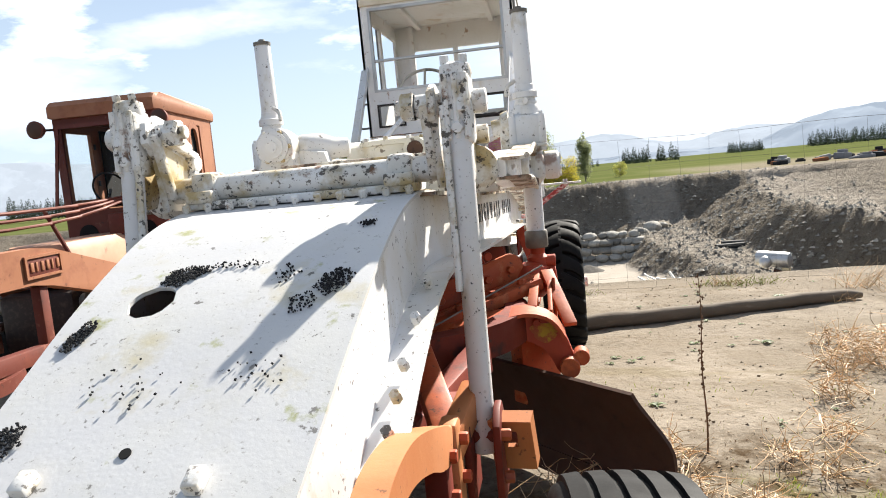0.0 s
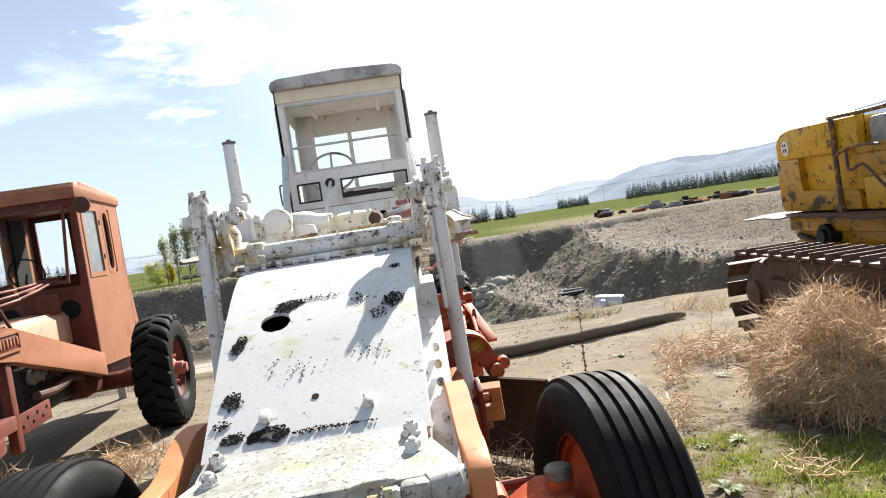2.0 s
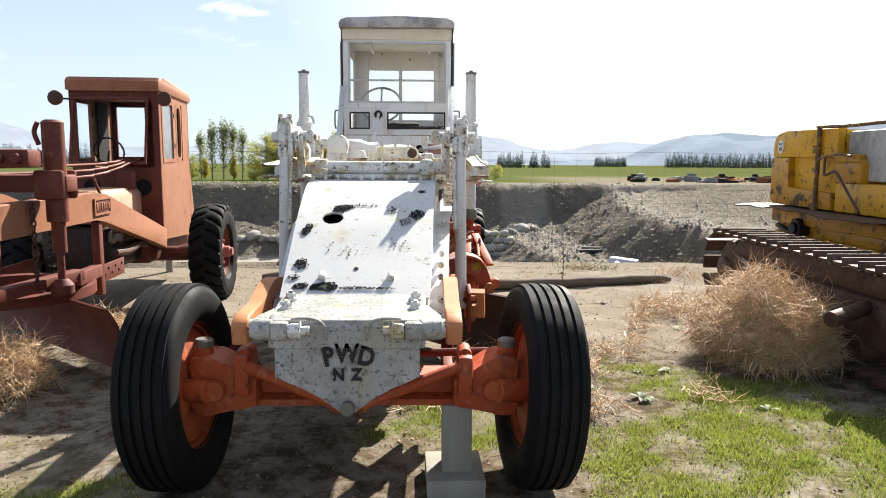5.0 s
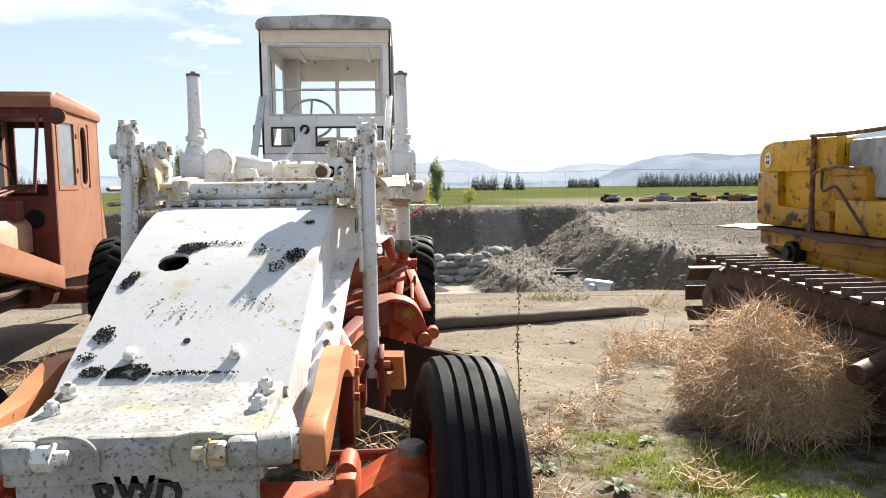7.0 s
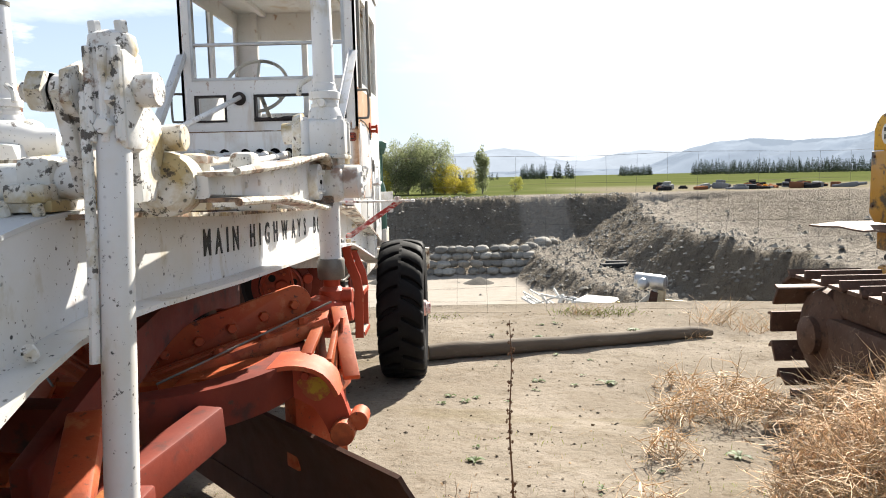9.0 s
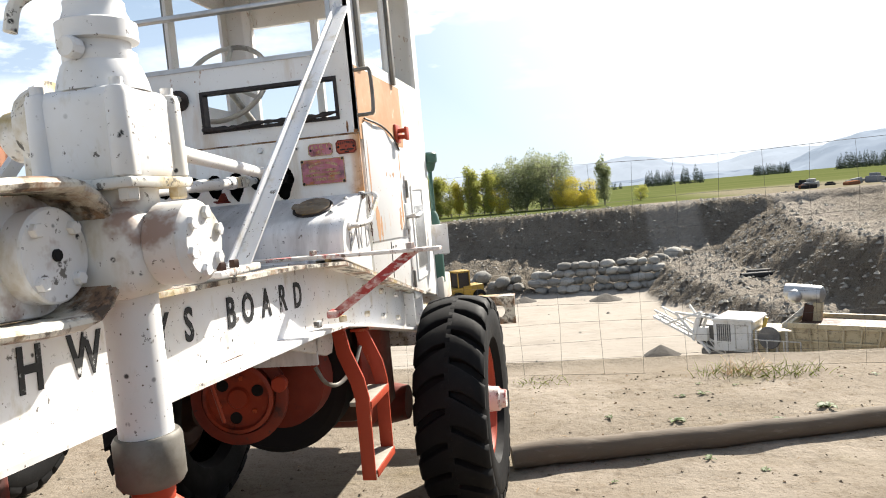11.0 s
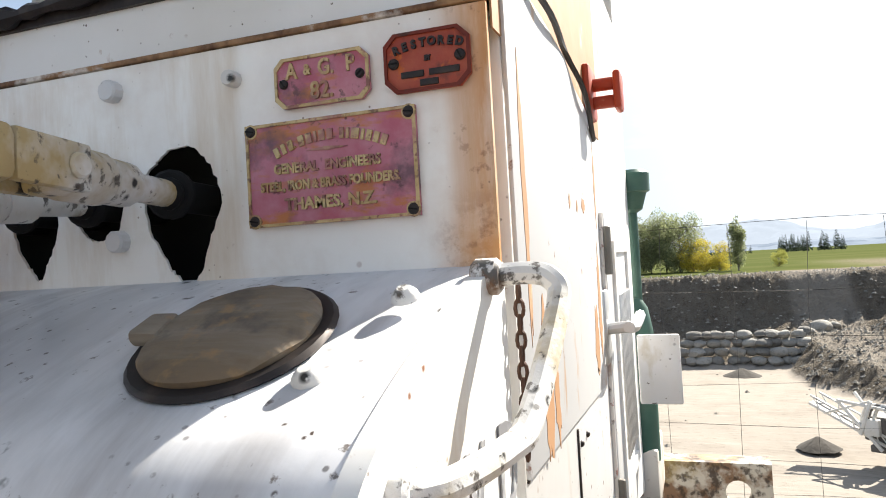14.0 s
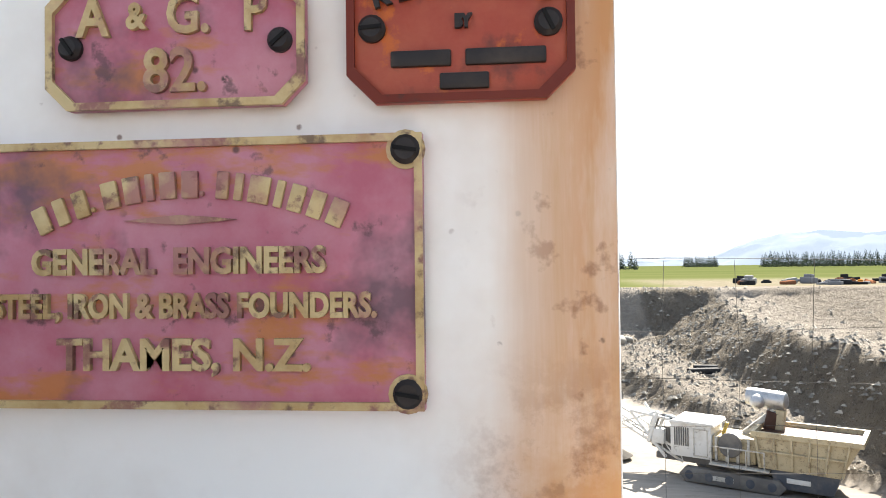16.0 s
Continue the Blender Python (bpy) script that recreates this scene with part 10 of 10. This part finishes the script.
drv = cp("drive_unit", bm, M_grime, "dark drive unit")
for k in range(3):
    bm = B()
    tube(bm, bend([(-4.0 + 0.25 * k, -0.7, 1.8), (-3.6 + 0.25 * k, -0.75, 2.75), (-2.9 + 0.2 * k, -0.7, 2.7), (-2.7, -0.7, 2.2)], 4), 0.08, 8)
    cp("hose_hoop", bm, M_grime if k % 2 else M_housing, "", drv)
bm = B()
box(bm, -3.7, -3.1, -0.95, -0.6, 1.5, 2.2, 0.03)
cp("control_box", bm, M_housing, "white control box", drv)
# silver exhaust silencer on its stand
bm = B()
lathe(bm, [(0, 0.2), (0.06, 0.4), (0.3, 0.42), (1.6, 0.42), (1.85, 0.4), (1.95, 0.2)], (0.55, 0.7, 3.85), (2.7, 0.5, 3.75), 22)
sil = cp("silver_tank", bm, M_galv, "silver cylindrical tank")
bm = B()
bmesh.ops.create_icosphere(bm, subdivisions=2, radius=0.36, matrix=Matrix.Translation((1.15, 0.25, 3.7)))
cp("tank_dome", bm, M_galv, "", sil)
beam((0.5, 0.2, 2.2), (1.9, 0.5, 3.35), 0.26, 0.26, "tank_arm", M_pale, sil)
beam((2.1, 0.5, 2.4), (2.2, 0.5, 3.4), 0.5, 0.4, "tank_support", M_cream, sil)
beam((1.6, 0.4, 2.3), (1.8, 0.45, 3.3), 0.5, 0.5, "motor", M_brown, sil)
beam((-0.3, -0.4, 2.2), (-0.1, -0.4, 2.75), 0.16, 0.16, "exhaust", Mat("ochre_exhaust", (0.45, 0.33, 0.08)).m)
bm = B()
bmesh.ops.create_cone(bm, cap_ends=True, segments=24, radius1=2.2, radius2=0.2, depth=1.3)
for v in bm.verts:
    v.co += Vector((0.3 * noise.noise(v.co), 0.3 * noise.noise(v.co + Vector((5, 0, 0))), 0))
o = finish("gravel_heap", bm, Mat("dark_gravel", (0.06, 0.053, 0.045), 0.95).bump(3, 0.6, 0.1).m, None)
o.matrix_basis = pose(5.6, 41.6, -7.8) @ Matrix.Diagonal((0.45, 0.45, 0.4, 1))
tagged(o, "dark gravel heap below the conveyor", "gravel heap", "gravel heaps")
for x, y, g in ((-5.5, 68.2, 0.8), (-3.8, 68.8, 0.6), (3.6, 66.5, 0.7)):
    c = new("gravel_heap", o.data)
    c.matrix_basis = pose(x, y, ground_z(x, y) + 0.4 * g, 0, 0, x * 40) @ Matrix.Diagonal((g, g, g * 0.7, 1))
    tagged(c, "low gravel heap on the pit floor", "gravel heap", "gravel heaps")

# ---- wheel loader by the far wall ----
loader = thing("wheel_loader", "small yellow wheel loader parked below the pit wall", "wheel loader", (-9.9, 68.5, ground_z(-9.9, 68.5)), -50)
loader.matrix_basis = loader.matrix_basis @ Matrix.Diagonal((1.15, 1.15, 1.22, 1))
M_cleanyellow = Mat("machine_yellow", (0.36, 0.22, 0.03)).patch(1.5, 0.5, 0.7, (0.2, 0.13, 0.05), 0.8).patch(5, 0.55, 0.66, (0.08, 0.06, 0.04), 0.7).m
bm = B()
box(bm, -0.7, 0.7, 0.0, 2.0, 0.7, 1.6, 0.1)
finish("engine_cover", bm, M_cleanyellow, loader)
bm = B()
box(bm, -0.6, 0.6, -0.9, 0.3, 0.7, 1.5, 0.08)
finish("front_frame", bm, M_cleanyellow, loader)
bm = B()
box(bm, -0.6, 0.6, -0.4, 0.7, 1.5, 2.7, 0.05)
cb = finish("cab", bm, M_darkiron, loader, "dark glazed cab")
bm = B()
box(bm, -0.66, 0.66, -0.46, 0.76, 2.66, 2.8, 0.04)
finish("cab_roof", bm, M_cleanyellow, cb)
for x in (-0.62, 0.62):
    for y in (-0.42, 0.68):
        bm = B()
        box(bm, x - 0.04, x + 0.04, y - 0.04, y + 0.04, 1.5, 2.7)
        finish("cab_pillar", bm, M_cleanyellow, cb)
for x in (-0.85, 0.85):
    for y in (-0.6, 1.4):
        bm = B()
        lathe(bm, [(0, 0.5), (0.05, 0.6), (0.35, 0.6), (0.4, 0.5)], (x - 0.2, y, 0.6), (x + 0.2, y, 0.6), 20)
        w = finish("wheel", bm, M_rubber, loader)
        bm = B()
        rod(bm, (x - 0.22, y, 0.6), (x + 0.22, y, 0.6), 0.28, 14)
        finish("rim", bm, M_cleanyellow, w)
bm = B()
prism(bm, [(-2.2, 0.1), (-1.5, 0.1), (-1.35, 0.5), (-1.5, 1.0), (-1.65, 1.0), (-1.55, 0.5), (-1.65, 0.25), (-2.2, 0.2)], "x", -1.1, 1.1, 0.02)
finish("bucket", bm, M_brown, loader)
for x in (-0.45, 0.45):
    bm = B()
    m, n = frame_to((x, -0.2, 1.4), (x, -1.5, 0.6))
    box(bm, -0.08, 0.08, -0.12, 0.12, 0, n, 0.02, m)
    finish("lift_arm", bm, M_cleanyellow, loader)

# ---- trees ----
def leafy(bm, spots, n, size):
    """Scatters small bent leaves through a set of lobes (centre, radii)."""
    vol = [r.x * r.y * r.z for _, r in spots]
    for c, r in random.choices(spots, vol, k=n):
        v = Vector((random.gauss(0, 1), random.gauss(0, 1), random.gauss(0, 1))).normalized() * random.random() ** 0.33
        p = c + Vector((v.x * r.x, v.y * r.y, v.z * r.z))
        q = Euler((random.uniform(-1.2, 1.2), random.uniform(-1.2, 1.2), random.uniform(0, 6.28))).to_matrix()
        g = size * random.uniform(0.6, 1.4)
        a, b, d, e = (bm.verts.new(p + q @ Vector(u) * g) for u in ((-0.5, 0, 0), (0, -0.32, 0.1), (0.5, 0, -0.05), (0, 0.32, 0.1)))
        bm.faces.new((a, b, d))
        bm.faces.new((a, d, e))


def tree(kind, height, seed, leaf, n=2600):
    """One tree at the origin: trunk with limbs, crown of small leaves."""
    random.seed(seed)
    root = new(kind)
    spots, bm = [], B()
    tube(bm, [Vector((0.02 * k, 0.015 * k, height * 0.09 * k)) for k in range(10)], [0.013 * height * (1 - 0.095 * k) for k in range(10)], 7)
    limbs = 36 if kind != "bare_poplar" else 12
    for k in range(limbs):
        t = random.uniform(0.03, 0.85)
        a = random.uniform(0, 6.283)
        spread = {"poplar_tree": 0.09, "willow_tree": 0.30, "round_tree": 0.30, "bare_poplar": 0.05}[kind] * height * (1.15 - 0.75 * abs(t - 0.45))
        o = Vector((0, 0, height * t * 0.85))
        e = o + Vector((spread * math.cos(a), spread * math.sin(a), height * random.uniform(0.08, 0.2)))
        tube(bm, [o, o.lerp(e, 0.5) + Vector((0, 0, 0.03 * height)), e], [0.007 * height, 0.005 * height, 0.002 * height], 5)
        r = height * random.uniform(0.07, 0.12) * (0.75 if kind in ("poplar_tree", "bare_poplar") else 1.2)
        spots.append((e, Vector((r, r, r * (1.5 if kind != "round_tree" else 0.9)))))
        spots.append((o.lerp(e, 0.5) + Vector((0, 0, random.uniform(-0.02, 0.05) * height)), Vector((r, r, r * 1.2)) * 0.8))
    spots.append((Vector((0.1, 0, height * 0.92)), Vector((0.05, 0.05, 0.09)) * height))
    finish("trunk", bm, M_bark, root)
    bm = B()
    leafy(bm, spots, int(n * 2.3), height * 0.028)
    finish("crown", bm, leaf, root, "", 0)
    return root


def plant(src, x, y, s, label, group, turn=0):
    o = copy_thing(src, pose(x, y, ground_z(x, y) - 0.1, 0, 0, turn) @ Matrix.Diagonal((s, s, s, 1)))
    o.matrix_basis = pose(x, y, ground_z(x, y) - 0.1, 0, 0, turn) @ Matrix.Diagonal((s, s, s, 1))
    tagged(o, label, "tree", group)
    return o


KINDS = {"green": tree("poplar_tree", 8, 1, M_leaf_green), "green2": tree("round_tree", 6, 2, M_leaf_green, 3200), "willow": tree("willow_tree", 8, 3, M_leaf_willow, 3600), "willow2": tree("willow_tree", 8, 7, M_leaf_willow, 3600),
         "yellow": tree("round_tree", 5, 4, M_leaf_yellow, 2600), "thin": tree("bare_poplar", 9, 5, M_leaf_willow, 620), "lone": tree("poplar_tree", 8, 6, M_leaf_willow, 2200), "yellowpop": tree("poplar_tree", 7, 8, M_leaf_yellow, 2200)}
random.seed(21)
for k, x, y, s, lab in (("green", -18.2, 104, 0.8, "green"), ("green2", -16.6, 106, 1.1, "green"), ("yellowpop", -15.0, 104, 0.75, "green"), ("green", -13.2, 105, 0.95, "green"), ("green2", -11.6, 106, 1.15, "green"), ("green", -10.5, 104, 0.85, "green"), ("yellow", -9.0, 103, 0.75, "yellow"),
                        ("willow", -7.4, 108, 0.95, "grey-green"), ("willow2", -5.4, 107, 1.02, "grey-green"), ("willow", -3.4, 108, 1.08, "grey-green"), ("willow2", -1.6, 106, 1.0, "grey-green"), ("yellow", 0.2, 104, 0.95, "yellow"), ("yellow", 1.8, 103, 0.9, "yellow"), ("yellow", 3.3, 104, 0.8, "yellow"), ("lone", 5.5, 101, 0.88, "grey-green"),
                        ("green2", 11.3, 113, 0.45, "yellow-green"), ("thin", -33.5, 104, 0.85, "thin pale"), ("thin", -31.6, 103, 1.0, "thin pale"), ("thin", -30.2, 104, 1.05, "thin pale"), ("thin", -29.0, 105, 1.0, "thin pale"), ("thin", -27.4, 104, 0.9, "thin pale"), ("yellowpop", -32.6, 103, 0.5, "yellow-green"), ("yellowpop", -28.2, 102, 0.5, "yellow-green"),
                        ("green2", -23.5, 103, 1.25, "green"), ("green2", -21.4, 104, 1.2, "green"), ("green", -20.0, 105, 0.85, "green"), ("green2", -36.5, 108, 0.7, "green"), ("yellow", -25.2, 102, 0.5, "yellow-green")):
    plant(KINDS[k], x, y, s, {"green": "green leafy poplar at the field edge", "yellow": "bright yellow autumn tree at the field edge", "grey-green": "grey-green willow at the field edge", "thin pale": "thin pale half-bare poplar at the field edge", "yellow-green": "small yellow-green tree at the field edge"}[lab], "trees at the field edge", random.uniform(0, 360))
for o in KINDS.values():
    for c in list(o.children_recursive) + [o]:
        bpy.data.objects.remove(c)


def conifer_mesh(seed):
    random.seed(seed)
    v, f = [], []
    for k in range(170):
        t = random.random() ** 0.8
        r = 0.17 * (1 - t) + 0.02
        a = random.uniform(0, 6.283)
        rr = r * random.uniform(0.2, 1.05)
        p = Vector((rr * math.cos(a), rr * math.sin(a), 0.08 + 0.92 * t))
        q = Euler((random.uniform(-0.7, 0.7), random.uniform(-0.7, 0.7), a)).to_matrix()
        g = 0.075 * (1.25 - t)
        i = len(v)
        v += [tuple(p + q @ Vector(u) * g) for u in ((-0.5, 0, 0), (0.1, -0.5, 0.25), (0.8, 0, -0.25), (0.1, 0.5, 0.25))]
        f += [(i, i + 1, i + 2), (i, i + 2, i + 3)]
    return v, f


SHAPES = [conifer_mesh(k) for k in range(4)]


def far_wood(name, spots, label):
    """A stand of far conifers as one mass."""
    V, F = [], []
    for x, y, h in spots:
        v, f = random.choice(SHAPES)
        i = len(V)
        z = ground_z(x, y)
        w = random.uniform(0.8, 1.25)
        V += [(x + a * h * w, y + b * h * w, z + c * h) for a, b, c in v]
        F += [tuple(i + k for k in t) for t in f]
    me = bpy.data.meshes.new(name)
    me.from_pydata(V, [], F)
    me.materials.append(M_leaf_dark)
    return tagged(new(name, me), label, "trees", kind="stuff")


def row(az0, az1, dist, h, n, dd=30):
    out = []
    for k in range(n):
        az = radians(az0 + (az1 - az0) * (k + random.uniform(-0.4, 0.4)) / n)
        d = dist + random.uniform(-dd, dd)
        out.append((d * math.sin(az), d * math.cos(az), h * random.uniform(0.7, 1.15)))
    return out


random.seed(77)
far_wood("far_conifers", row(5.6, 7.6, 420, 9, 22) + row(8.2, 8.8, 400, 9, 5) + row(9.2, 9.8, 400, 9, 5), "dark far conifers on the plain")
far_wood("far_conifers", row(13.2, 15.6, 700, 10, 34), "dark far conifer clump on the plain")
far_wood("far_conifers", row(18.6, 34, 560, 10.5, 150, 25), "long dark row of far conifers")
far_wood("far_conifers", row(-40, -24, 330, 9, 120), "dark far hedge of conifers")
far_wood("far_conifers", [(-38, 70, 9), (-36.5, 74, 7.5), (-41, 76, 8)], "tall dark conifers left of the pit")
far_wood("far_conifers", row(-14, 4, 480, 6, 90, 60), "dark far hedge line on the plain")

# low scrap yard at the field edge
random.seed(8)
SCRAP = [Mat("scrap_black", (0.03, 0.03, 0.032)).m, Mat("scrap_pale", (0.28, 0.28, 0.27)).m, Mat("scrap_orange", (0.42, 0.17, 0.03)).m, Mat("scrap_grey", (0.2, 0.2, 0.21)).m, Mat("scrap_rust", (0.2, 0.09, 0.05)).m]
for m in SCRAP:
    m.node_tree.nodes["Principled BSDF"].inputs["Specular IOR Level"].default_value = 0.0
for k in range(46):
    x, y = 30 + 26 * random.random(), 96 + 12 * random.random()
    sx, sy, sz = random.uniform(0.6, 2.2), random.uniform(0.6, 1.6), random.uniform(0.3, 0.9)
    bm = B()
    box(bm, -sx / 2, sx / 2, -sy / 2, sy / 2, 0, sz, 0.12)
    if k % 3 == 0:
        box(bm, -sx / 4, sx / 4, -sy / 3, sy / 3, sz * 0.95, sz * 1.5, 0.1)
    if k % 4 == 1:
        rod(bm, (-sx, 0, sz * 0.4), (sx, 0, sz * 0.7), 0.2, 8)
    o = finish("scrap_part", bm, random.choices(SCRAP, (9, 1, 2, 3, 4))[0], None)
    o.matrix_basis = pose(x, y, ground_z(x, y) - 0.05, 0, random.uniform(-8, 8), random.uniform(0, 360))
    tagged(o, "discarded machine part lying at the field edge", "scrap", "scrap parts")
